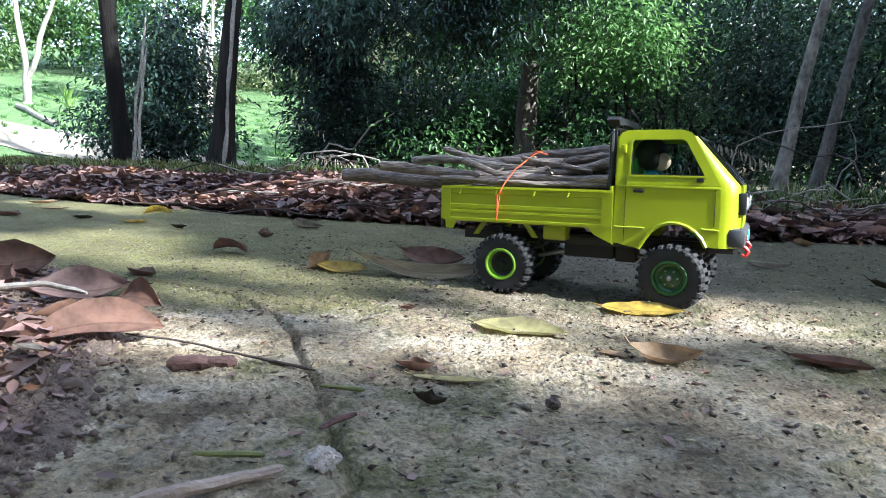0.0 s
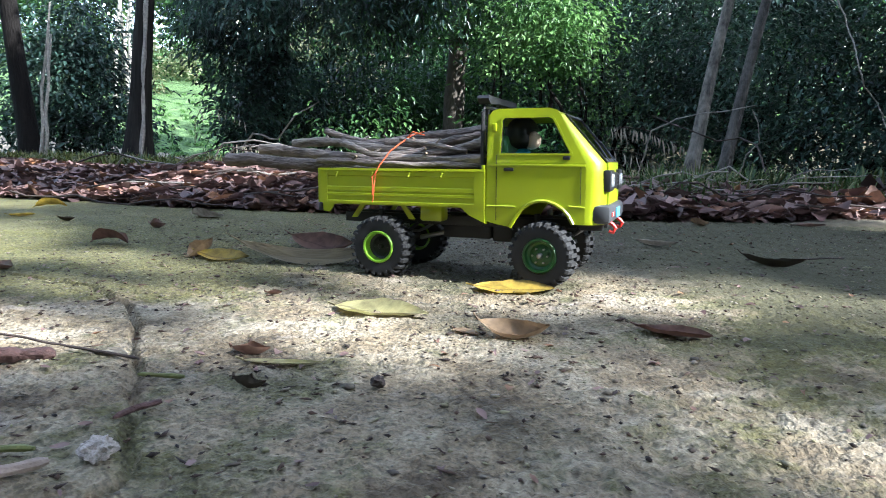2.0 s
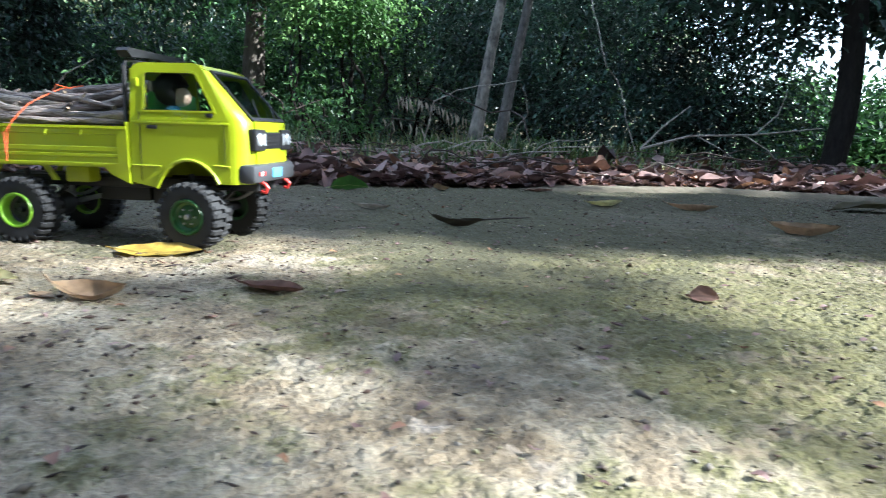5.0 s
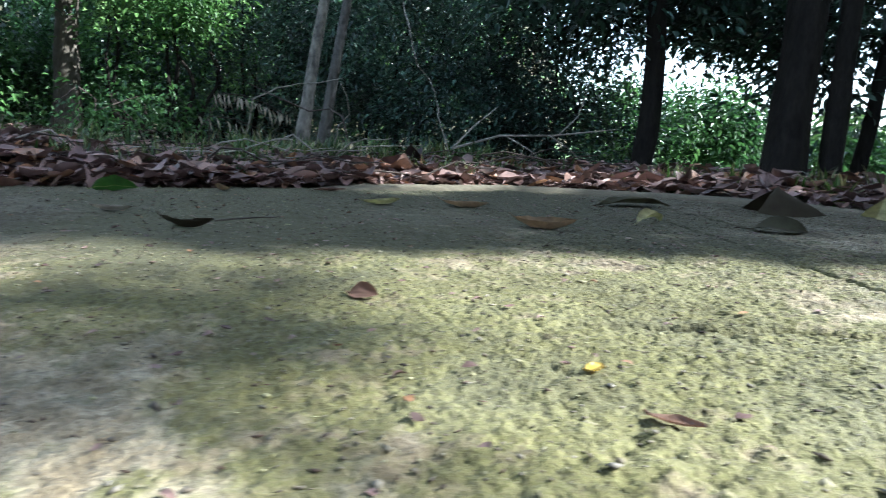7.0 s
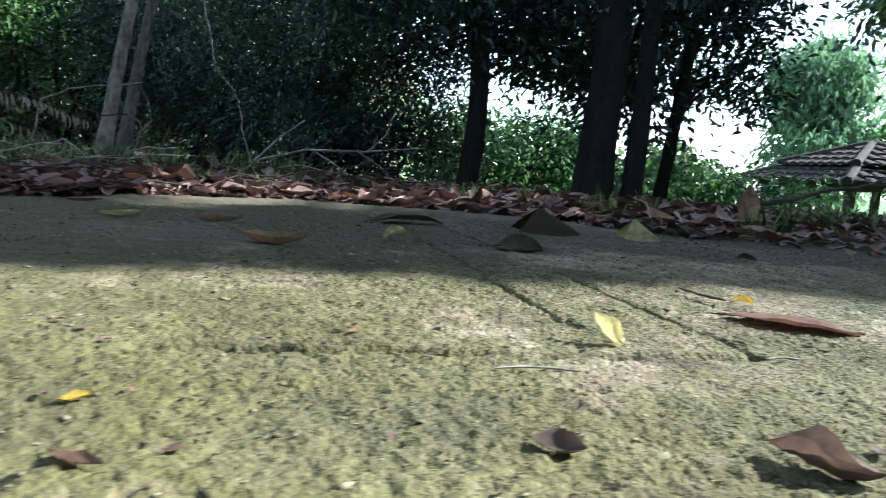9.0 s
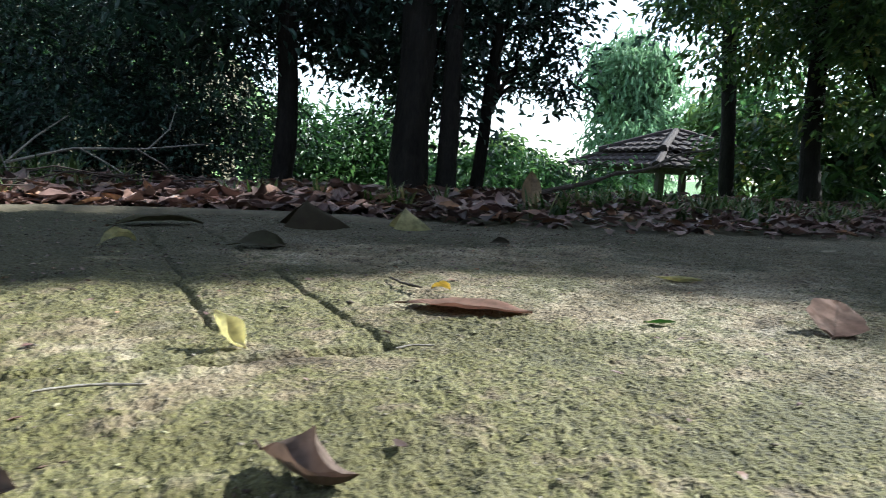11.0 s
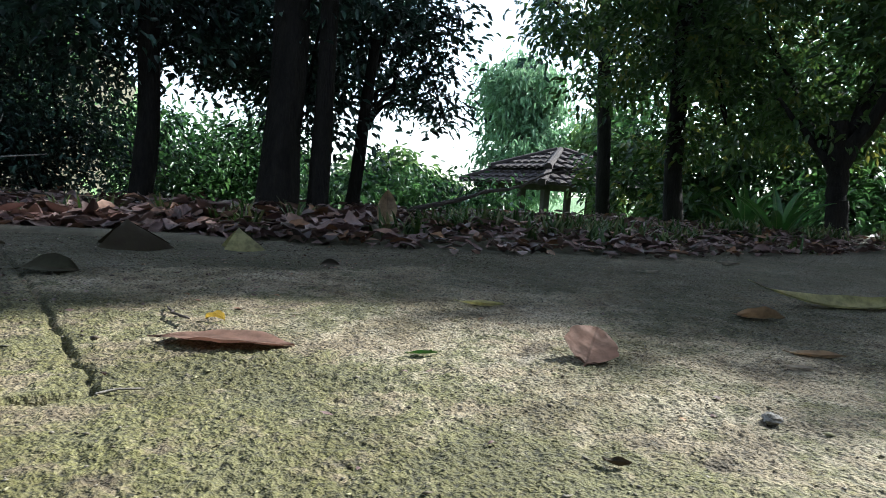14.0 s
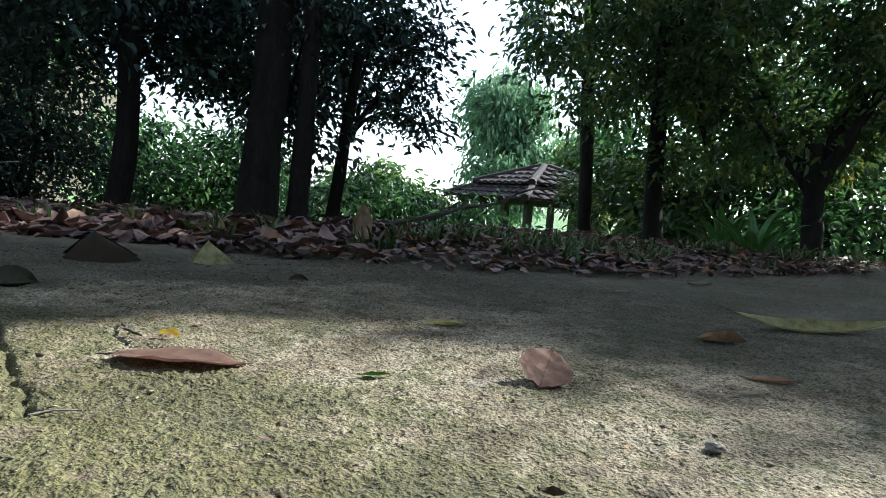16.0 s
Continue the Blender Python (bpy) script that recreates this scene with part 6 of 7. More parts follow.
lay_leaf(1.358, 0.174, 0.017, -63, L_DARK, "tiny dark leaf bit on concrete", 0.6, 1.2, 0.8, 0.6, seed=57)
lay_leaf(0.736, 0.60, 0.016, 20, L_YELLOW, "tiny yellow leaf bit on moss", 0.7, 0.5, 0.5, 0.2, seed=58)

# the big dry leaf behind the rear wheel
lay_leaf(-0.085, 1.165, 0.2, -6, L_RIBBED, "long ribbed tan palm leaf lying on concrete", 0.2, 1.0, 0.2, 0.4, roll=24, seed=60)
lay_leaf(-0.205, 1.17, 0.09, -20, L_YELLOW, "yellow end of a dry palm leaf on concrete", 0.35, 0.6, 0.4, 0.3, roll=20, seed=71)
lay_leaf(-0.095, 1.28, 0.14, -35, L_PINK, "curved russet leaf propped on a dry palm leaf", 0.3, 0.9, 0.5, 0.3, roll=35, seed=61)
lay_leaf(-0.245, 1.2, 0.05, 60, L_TAN, "crumpled tan leaf on concrete", 0.8, 1.6, 1.0, 0.9, pitch=-30, seed=62)
# big leaves on the earth heap
lay_leaf(-0.36, 0.855, 0.085, 25, L_MAUVE, "large pinkish-brown leaf on a heap of earth", 0.6, 0.7, 0.5, 0.6, roll=30, seed=63, ground=0.018)
lay_leaf(-0.275, 0.765, 0.1, 38, L_PINK, "large orange-brown leaf lying over earth", 0.45, -0.8, 0.45, 0.7, roll=30, seed=64, ground=0.006)
lay_leaf(-0.285, 0.83, 0.06, -20, L_PINK, "russet leaf with pointed tip on earth", 0.6, -0.7, 0.6, 0.6, roll=38, seed=65, ground=0.02)
lay_leaf(-0.53, 0.97, 0.085, 65, L_BROWN, "dark brown leaf standing on a heap of earth", 0.6, 0.7, 0.6, 0.6, roll=60, seed=66, ground=0.012)
lay_leaf(-0.42, 0.9, 0.08, 75, L_BROWN, "brown leaf half buried in earth", 0.5, 0.8, 0.6, 0.3, roll=-20, seed=67, ground=0.01)
lay_leaf(-0.40, 0.93, 0.07, 30, L_MAUVE, "pinkish leaf tucked under others on earth", 0.5, 0.6, 0.6, 0.6, roll=25, seed=73, ground=0.008)
lay_leaf(-0.33, 0.73, 0.07, 10, L_BROWN, "brown leaf on crumbly earth", 0.45, 0.9, 0.6, 0.3, roll=35, seed=68, ground=0.008)
lay_leaf(-0.46, 0.88, 0.075, -30, L_PINK, "curled russet leaf on a heap of earth", 0.5, 1.1, 0.7, 0.8, roll=28, seed=74, ground=0.02)
lay_leaf(-0.33, 0.80, 0.055, 70, L_BROWN, "dark brown leaf wedged under paler ones", 0.55, 0.9, 0.7, 0.5, roll=-25, seed=75, ground=0.012)
lay_leaf(-0.40, 0.77, 0.06, -50, L_MAUVE, "torn mauve leaf on crumbly earth", 0.6, 0.9, 0.8, 0.9, roll=18, seed=76, ground=0.014)
lay_stick([(-0.42, 0.80, 0.03), (-0.36, 0.81, 0.038), (-0.31, 0.8, 0.034)], 0.003, 0.0022, TWIG_PALE, "pale stick lying across leaves on earth")
lay_leaf(-0.27, 0.69, 0.03, -15, L_WHITE, "small bleached leaf on crumbly earth", 0.4, 0.4, 0.4, 0.2, seed=69, ground=0.018)

lay_stick([(-0.263, 0.779, 0.008), (-0.21, 0.776, 0.006), (-0.168, 0.765, 0.004), (-0.128, 0.752, 0.004), (-0.088, 0.740, 0.003)], 0.0008, 0.0012, TWIG_DARK, "thin dark twig lying across concrete")
lay_stick([(-0.10, 0.597, 0.004), (-0.083, 0.6, 0.004), (-0.064, 0.603, 0.004)], 0.0015, 0.0019, STICK_GREEN, "short green stem piece on concrete")
lay_stick([(-0.073, 0.71, 0.003), (-0.058, 0.71, 0.003), (-0.043, 0.709, 0.003)], 0.0013, 0.0016, STICK_GREEN, "short grey-green stick on concrete")
lay_stick([(-0.05, 0.643, 0.003), (-0.044, 0.655, 0.004), (-0.037, 0.668, 0.003)], 0.0016, 0.002, TWIG_RED, "short red-brown stick on concrete")
lay_stick([(-0.1, 0.548, 0.004), (-0.08, 0.566, 0.004), (-0.06, 0.582, 0.004), (-0.05, 0.592, 0.004)], 0.0034, 0.0026, STICK_TAN, "dry tan stick on concrete")
lay_stick([(0.56, 1.25, 0.006), (0.6, 1.28, 0.006), (0.66, 1.31, 0.004)], 0.0015, 0.001, TWIG_DARK, "dark leaf stalk on concrete")
lay_stick([(1.42, 0.74, 0.004), (1.40, 0.70, 0.006), (1.39, 0.655, 0.008)], 0.0016, 0.0014, TWIG_DARK, "dark stalk beside a large brown leaf")
lay_stick([(0.27, 0.5, 0.004), (0.34, 0.48, 0.005), (0.42, 0.44, 0.004)], 0.002, 0.0013, TWIG_DARK, "thin dark twig on mossy concrete")
lay_stick([(1.21, 0.5, 0.003), (1.225, 0.496, 0.004), (1.24, 0.488, 0.003)], 0.001, 0.0007, TWIG_PALE, "thin pale stem on concrete")
lay_stick([(0.98, 0.56, 0.003), (1.01, 0.55, 0.003), (1.035, 0.532, 0.003)], 0.001, 0.0008, TWIG_PALE, "thin pale stem on mossy concrete")
BARK = lay_stick([(-0.19, 0.722, 0.005), (-0.172, 0.729, 0.006), (-0.158, 0.736, 0.005), (-0.147, 0.741, 0.004)], 0.0055, 0.0042, TWIG_RED, "dark red-brown rolled strip of bark on concrete", "bark_piece", 0.45, 10)
tagged(BARK, category="bark")
lump(-0.034, 0.603, 0.0145, PAPERY, "pale crumpled papery clod on concrete", "clod", 5.0, "clod", 0.7, sharp=0.45)
lump(0.077, 0.711, 0.008, TWIG_DARK, "small dark seed on concrete", "seed", 7.0, "seed", 0.9)
lump(1.519, 0.113, 0.013, TWIG_PALE, "small white stone chip on concrete", "stone_chip", 8.0, "stone", 0.6)
lump(-0.018, 1.43, 0.05, TWIG_DARK, "brown seed pod on concrete", "seed_pod", 9.0, "seed pod", 0.5)

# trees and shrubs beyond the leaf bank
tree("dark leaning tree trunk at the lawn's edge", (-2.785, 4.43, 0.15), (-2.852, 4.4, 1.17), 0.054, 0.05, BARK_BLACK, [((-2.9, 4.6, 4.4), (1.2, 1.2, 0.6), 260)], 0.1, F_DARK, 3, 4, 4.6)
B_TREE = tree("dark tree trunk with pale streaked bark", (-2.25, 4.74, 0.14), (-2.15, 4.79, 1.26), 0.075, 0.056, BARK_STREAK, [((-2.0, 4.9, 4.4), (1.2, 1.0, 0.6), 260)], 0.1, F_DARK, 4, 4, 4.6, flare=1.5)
bm = bmesh.new()
tube(bm, wander((-2.195, 4.66, 0.05), (-2.105, 4.735, 1.5), 14, 0.02, 77), [0.014, 0.012, 0.016, 0.01, 0.013, 0.008, 0.012, 0.015, 0.009, 0.013, 0.016, 0.012, 0.014, 0.012, 0.006], 8, 0.5)
under(part("bark_streak", bm, TWIG_PALE, None, "pale peeling strip of bark"), B_TREE)
for k, (a, b) in enumerate((((-2.645, 4.29, 0.05), (-2.535, 4.33, 1.037)), ((-2.555, 4.2, 0.05), (-2.472, 4.23, 0.833)))):
    bm = bmesh.new()
    tube(bm, wander(a, b, 8, 0.04, 5 + k), [0.012, 0.0115, 0.011, 0.0105, 0.011, 0.01, 0.0095, 0.008, 0.004], 8, 0.35)
    tagged(part("stake", bm, TWIG_PALE), "weathered grey split wooden stake beside a tree", "stake")
tree("dark slanting tree among hanging foliage", (-1.68, 5.53, 0.3), (-1.47, 5.59, 1.44), 0.1, 0.085, BARK_DARK, [((-1.72, 5.3, 1.15), (0.42, 0.3, 0.42), 6000), ((-0.8, 4.78, 1.25), (0.8, 0.5, 0.42), 6156), ((-0.6, 5.0, 1.5), (1.0, 0.6, 0.4), 2916)], 0.051, F_DARK, 6, 6, 3.2, leaf_kw={"narrow": 0.3, "droop": -0.7})
tree("grey tree trunk behind hanging leaves", (-0.15, 5.5, 0.2), (-0.1, 5.5, 0.95), 0.085, 0.075, BARK_GREY, [((-0.3, 5.2, 1.25), (0.8, 0.5, 0.35), 3564), ((0.47, 6.8, 1.3), (0.7, 0.6, 0.65), 3564)], 0.049, F_MID, 8, 5, 3.2, leaf_kw={"narrow": 0.3, "droop": -0.6})
tree("pale leaning tree trunk with mottled bark", (1.06, 3.46, 0.1), (1.235, 3.53, 0.92), 0.03, 0.022, BARK_MOTTLED, [((2.0, 5.6, 2.5), (1.2, 0.8, 0.4), 5000), ((1.6, 4.2, 3.6), (1.4, 1.0, 0.5), 3000), ((2.0, 4.2, 3.9), (1.2, 1.0, 0.5), 3000)], 0.14, F_DARK, 9, 4, 3.9)
# the mass at z 3.4 is out of view, added to dim the far path
tree("slim grey leaning tree trunk", (1.09, 3.13, 0.15), (1.235, 3.10, 0.81), 0.024, 0.019, BARK_SPOTTED, [((0.8, 5.4, 3.9), (1.2, 1.1, 0.5), 2600), ((2.2, 6.6, 4.0), (1.3, 1.1, 0.5), 2600), ((1.6, 2.6, 3.4), (1.2, 0.8, 0.35), 1800)], 0.14, F_DARK, 10, 4, 3.8)
# the two masses near x 6 are out of view, added as sun blockers
tree("dark tree trunk below a leafy crown", (2.77, 3.17, 0.1), (2.90, 3.21, 0.84), 0.062, 0.05, BARK_DARK, [((2.91, 3.44, 1.0), (0.72, 0.5, 0.36), 2794), ((2.3, 3.5, 1.15), (0.6, 0.5, 0.35), 1579), ((5.9, 3.2, 3.7), (1.0, 0.8, 0.4), 3888), ((6.3, 2.9, 4.0), (1.1, 0.8, 0.4), 3888), ((3.2, 4.2, 1.35), (0.9, 0.5, 0.36), 3037), ((4.1, 3.7, 1.5), (0.7, 0.5, 0.3), 1822)], 0.058, F_DARK, 11, 7, 2.6, leaf_kw={"droop": -0.5, "pull": 0.5})
tree("thick dark tree trunk with broad foot", (3.21, 2.61, -0.05), (3.38, 2.73, 1.08), 0.105, 0.09, BARK_DARK, [((3.75, 3.25, 1.15), (0.8, 0.6, 0.5), 4657), ((3.98, 3.82, 0.98), (0.4, 0.4, 0.34), 1755)], 0.058, F_DARK, 12, 7, 3.2, flare=1.5, leaf_kw={"droop": -0.5, "pull": 0.5})
tree("dark tree trunk standing close beside a thicker one", (3.36, 2.49, -0.04), (3.52, 2.6, 1.10), 0.056, 0.046, BARK_DARK, [((3.7, 2.7, 1.3), (0.5, 0.5, 0.3), 1430), ((3.82, 2.98, 0.75), (0.22, 0.3, 0.42), 1430)], 0.056, F_DARK, 13, 4, 3.0, leaf_kw={"droop": -0.5, "pull": 0.5})
tree("small forked tree with airy leaves", (3.89, 2.78, 0.0), (3.95, 2.72, 0.51), 0.045, 0.036, BARK_DARK, [((4.4, 3.0, 1.0), (0.45, 0.4, 0.42), 1750), ((4.35, 2.72, 1.12), (0.35, 0.35, 0.3), 1050), ((4.62, 2.8, 0.74), (0.28, 0.28, 0.2), 560)], 0.056, F_DARK, 14, 5, 1.0, leaf_kw={"droop": -0.4, "pull": 0.55, "spread": 0.1})
tree("dark tree trunk under a wide drooping crown", (6.76, 1.62, -0.04), (6.75, 1.69, 0.92), 0.085, 0.07, BARK_DARK, [((6.63, 2.04, 1.62), (1.2, 1.0, 0.62), 4998), ((7.2, 1.4, 1.5), (1.0, 0.9, 0.75), 3318), ((6.7, 1.3, 0.85), (0.8, 0.6, 0.35), 963)], 0.075, F_YELLOW, 15, 8, 3.6, leaf_kw={"droop": -0.55, "flatness": 0.5})
tree("dark tree trunk behind a shelter", (8.46, 2.87, -0.09), (8.40, 3.02, 1.47), 0.085, 0.075, BARK_DARK, [((8.3, 3.2, 2.3), (1.1, 1.0, 0.7), 1792)], 0.09, F_DARK, 16, 4, 3.8, leaf_kw={"droop": -0.6})
FORK = tree("thick forked tree with low branches", (5.98, 0.38, 0.05), (5.97, 0.42, 0.48), 0.07, 0.062, BARK_DARK, [((6.44, 0.64, 1.35), (1.0, 0.9, 0.75), 4704), ((6.2, -0.3, 1.4), (1.0, 0.8, 0.7), 3150), ((6.6, 0.5, 0.75), (0.8, 0.6, 0.3), 705)], 0.07, F_YELLOW, 17, 6, 0.75, leaf_kw={"droop": -0.55, "flatness": 0.5})
for k, (b, q) in enumerate((((5.99, 0.08, 1.15), 0.056), ((5.92, 0.8, 0.9), 0.03))):
    bm = bmesh.new()
    tube(bm, wander((5.97, 0.42, 0.42), b, 8, 0.06, 40 + k), [q * (1 - 0.07 * i) for i in range(9)], 10, 0.15)
    under(part("fork", bm, BARK_DARK), FORK)

bush("dark glossy shrub between two trunks", [((-2.98, 5.15, 0.62), (0.34, 0.3, 0.42), 5600), ((-2.93, 5.2, 0.98), (0.26, 0.26, 0.3), 2600), ((-3.32, 5.15, 0.36), (0.26, 0.3, 0.24), 1700), ((-2.68, 5.15, 0.33), (0.24, 0.3, 0.24), 1900)], 0.042, F_DARK, 21)
bush("dense dark green shrub beside a trunk", [((-1.55, 5.34, 0.5), (0.32, 0.4, 0.42), 6840), ((-1.1, 6.1, 0.55), (0.4, 0.4, 0.45), 4446)], 0.042, F_DARK, 22)
bush("tangled green shrub under hanging foliage", [((-1.01, 6.21, 0.57), (1.05, 0.6, 0.5), 9025), ((0.0, 6.3, 0.6), (0.8, 0.6, 0.5), 6137)], 0.044, F_MID, 23)
bush("dark shrub in deep shade", [((0.73, 6.4, 0.75), (0.85, 0.6, 0.72), 8664)], 0.042, F_MID, 24)
bush("sunlit light green shrub among darker ones", [((0.5, 5.0, 1.04), (0.33, 0.25, 0.26), 3000), ((0.66, 4.95, 0.86), (0.22, 0.2, 0.2), 1200), ((0.25, 5.0, 0.86), (0.18, 0.2, 0.16), 700)], 0.04, F_SUNNY, 35)
bush("low fresh green undergrowth in shade", [((0.4, 4.5, 0.2), (0.4, 0.3, 0.2), 1050), ((-0.6, 4.6, 0.22), (0.4, 0.3, 0.2), 900)], 0.038, F_MID, 36)
bush("tall dark shrub behind slim trunks", [((1.21, 5.69, 0.85), (1.0, 0.7, 0.9), 15162)], 0.038, F_DARK, 25)
bush("tall dark shrub in deep shade", [((1.92, 5.17, 0.87), (0.95, 0.7, 0.85), 13718)], 0.038, F_DARK, 26)
bush("dark thicket under trees", [((2.2, 4.7, 0.6), (1.0, 0.7, 0.68), 12996), ((2.77, 4.18, 0.6), (0.5, 0.5, 0.65), 7524)], 0.037, F_DARK, 27)
bush("low dark shrub below a leafy tree", [((2.75, 3.86, 0.2), (0.5, 0.4, 0.3), 4522), ((2.2, 4.0, 0.25), (0.5, 0.4, 0.3), 3876)], 0.035, F_DARK, 28)
bush("leafy green shrub behind dark trunks", [((4.32, 4.42, 0.14), (0.5, 0.4, 0.34), 3680), ((4.62, 4.4, 0.36), (0.32, 0.3, 0.3), 1760), ((3.75, 4.5, 0.3), (0.3, 0.3, 0.34), 1280)], 0.055, F_MID, 81)
bush("low green bushes behind a small forked tree", [((5.6, 3.94, 0.0), (0.75, 0.5, 0.32), 3960), ((6.4, 3.6, -0.05), (0.6, 0.5, 0.28), 2340)], 0.065, F_MID, 82)
bush("sunlit green shrub seen between trunks", [((5.02, 5.76, 0.1), (0.9, 0.8, 0.6), 4420), ((5.8, 5.2, -0.1), (0.8, 0.7, 0.5), 3120)], 0.085, F_MID, 29)
bush("light green bushes far behind the trees", [((11.87, 8.84, 0.0), (1.6, 1.2, 0.85), 2720), ((10.2, 9.4, -0.1), (1.3, 1.2, 0.8), 1920), ((13.0, 8.0, -0.3), (1.2, 1.0, 0.6), 1280)], 0.17, F_LIGHT, 30)
tree("tall feathery pale green tree behind a shelter", (16.8, 8.7, -1.5), (16.76, 8.69, 1.5), 0.2, 0.14, BARK_GREY, [((16.76, 8.69, 2.6), (1.1, 1.1, 1.4), 5200), ((16.4, 8.2, 0.9), (1.3, 1.1, 1.0), 2600), ((17.3, 8.0, 1.8), (1.1, 1.1, 1.2), 2600)], 0.2, F_PALE, 31, 7, 3.4, leaf_kw={"narrow": 0.3, "droop": -0.9, "spread": 0.22})
tree("green tree behind a shelter roof", (14.9, 5.6, -1.4), (14.89, 5.64, 0.9), 0.14, 0.1, BARK_DARK, [((14.89, 5.64, 1.3), (0.9, 0.9, 1.1), 1500), ((14.2, 4.6, 0.6), (1.0, 0.9, 1.0), 1500)], 0.2, F_LIGHT, 32, 5, 2.4, leaf_kw={"droop": -0.7})
bush("mixed green and yellowing bushes behind trees", [((9.84, 1.59, 0.42), (1.6, 1.2, 0.9), 6300), ((9.3, 0.2, 0.3), (1.4, 1.2, 0.95), 5400), ((10.2, 3.0, 0.1), (1.1, 1.0, 1.0), 3900)], 0.12, F_YELLOW, 33)
bush("dark green bushes along the path", [((6.97, 0.31, 0.16), (0.8, 0.6, 0.35), 1200), ((7.6, -0.5, 0.4), (1.0, 0.8, 0.7), 1800), ((7.8, -1.6, 0.6), (1.0, 0.8, 0.8), 1500)], 0.09, F_MID, 34)

# lawn slope with pale trees
def at(x, y, dz=0.0):
    return (x, y, float(land(x, y)) + dz)


PALE = [((-7.13, 8.63, 3.4), (1.6, 1.4, 0.8), 700)]
P1 = tree("white-barked forked tree on a sunny lawn", at(-7.14, 8.62), (-7.134, 8.62, 1.2), 0.058, 0.05, BARK_PALE, [], 0.1, F_LIGHT, 51, 0, 1.25)
for k, b in enumerate(((-7.4, 8.62, 3.3), (-6.5, 8.62, 2.6))):
    bm = bmesh.new()
    tube(bm, wander((-7.134, 8.62, 1.18), b, 8, 0.1, 60 + k), [0.042 - 0.003 * i for i in range(9)], 8, 0.1)
    under(part("fork", bm, BARK_PALE), P1)
leaf_crown("crown", PALE, 0.11, F_LIGHT, P1, seed=52)
for k, (x, y, r) in enumerate(((-4.86, 9.0, 0.03), (-4.7, 9.15, 0.026), (-4.95, 9.3, 0.022), (-4.8, 9.25, 0.024), (-5.75, 9.6, 0.022), (-3.7, 10.2, 0.03), (-3.3, 10.5, 0.026))):
    tree("slim white-barked tree on a sunny lawn", at(x, y), (x + (0.12, 0.02, 0.2, -0.06, 0.05, 0.1, -0.04)[k], y + 0.05, 2.3), r, r * 0.8, BARK_PALE, [((x, y, 3.4), (0.9, 0.9, 0.6), 300)], 0.14, F_CREAM, 53 + k, 3, 3.8)
bush("sunlit bushes at the top of a lawn", [((-9.5, 13.5, 2.6), (2.0, 1.5, 1.2), 4992), ((-7.0, 14.5, 2.6), (2.0, 1.5, 1.2), 4992), ((-11.5, 11.5, 2.4), (1.8, 1.5, 1.3), 4224)], 0.098, F_MID, 71)
bush("pale green bushes beyond a lawn", [((-4.6, 14.6, 2.4), (1.8, 1.5, 1.4), 4992), ((-2.6, 15.0, 2.2), (1.8, 1.5, 1.5), 4992), ((-5.8, 11.6, 1.6), (0.8, 0.7, 0.6), 1920), ((-6.6, 10.4, 1.5), (0.5, 0.5, 0.4), 900)], 0.08, F_CREAM, 72)
fan_plant(*at(-6.14, 8.15, 0.1), 0.34, L_FRESH, "small young palm on a lawn", 9, 5)
bm = bmesh.new()
tube(bm, [at(-6.85, 8.1, 0.03), at(-6.5, 7.85, 0.045), at(-6.1, 7.58, 0.03), at(-5.62, 7.28, 0.035)], [0.026, 0.032, 0.03, 0.034], 12, 0.35, True, 1)
tagged(part("log", bm, [BARK_PALE, BARK_DARK]), "pale fallen log lying on a lawn", "log")
X, Y = np.meshgrid(np.linspace(-7.5, -2.6, 40), np.linspace(0, 1, 6))
YY = 6.35 + 0.12 * (-X - 4) + (Y - 0.5) * (0.9 + 0.4 * value_noise(X * 1.5, Y * 0, 81))
sand_v = np.stack([X, YY, land(X, YY) + 0.012], -1).reshape(-1, 3)
ii, jj = np.meshgrid(np.arange(5), np.arange(39), indexing="ij")
sand_f = np.stack([ii * 40 + jj, ii * 40 + jj + 1, (ii + 1) * 40 + jj + 1, (ii + 1) * 40 + jj], -1).reshape(-1, 4)
tagged(new("path", arrays_mesh("path", sand_v, sand_f, SAND, True)), "bright sandy footpath crossing a lawn", "path", kind="structure")

# far woods that close the view
WOODS = []
gen = np.random.default_rng(90)
for i in range(46):
    a = radians(62 + 39 * i / 45 + gen.uniform(-1, 1))
    r = gen.uniform(8.5, 13)
    x, y = 0.4 + r * math.cos(a), 0.3 + r * math.sin(a)
    WOODS.append(((x, y, float(land(x, y)) + gen.uniform(0.5, 3.2)), (1.0, 1.0, 1.0), 760))
for i in range(44):
    a = radians(-58 + 62 * i / 43)
    r = gen.uniform(11, 15)
    x, y = 0.4 + r * math.cos(a), 0.3 + r * math.sin(a)
    WOODS.append(((x, y, gen.uniform(0.3, 3.0)), (1.3, 1.3, 1.1), 800))
for i in range(30):
    a = radians(2 + 17.5 * i / 29)
    r = gen.uniform(9.0, 12.0)
    WOODS.append(((0.9 + r * math.cos(a), 0.1 + r * math.sin(a), gen.uniform(0.9, 3.6)), (0.9, 0.9, 0.8), 300))
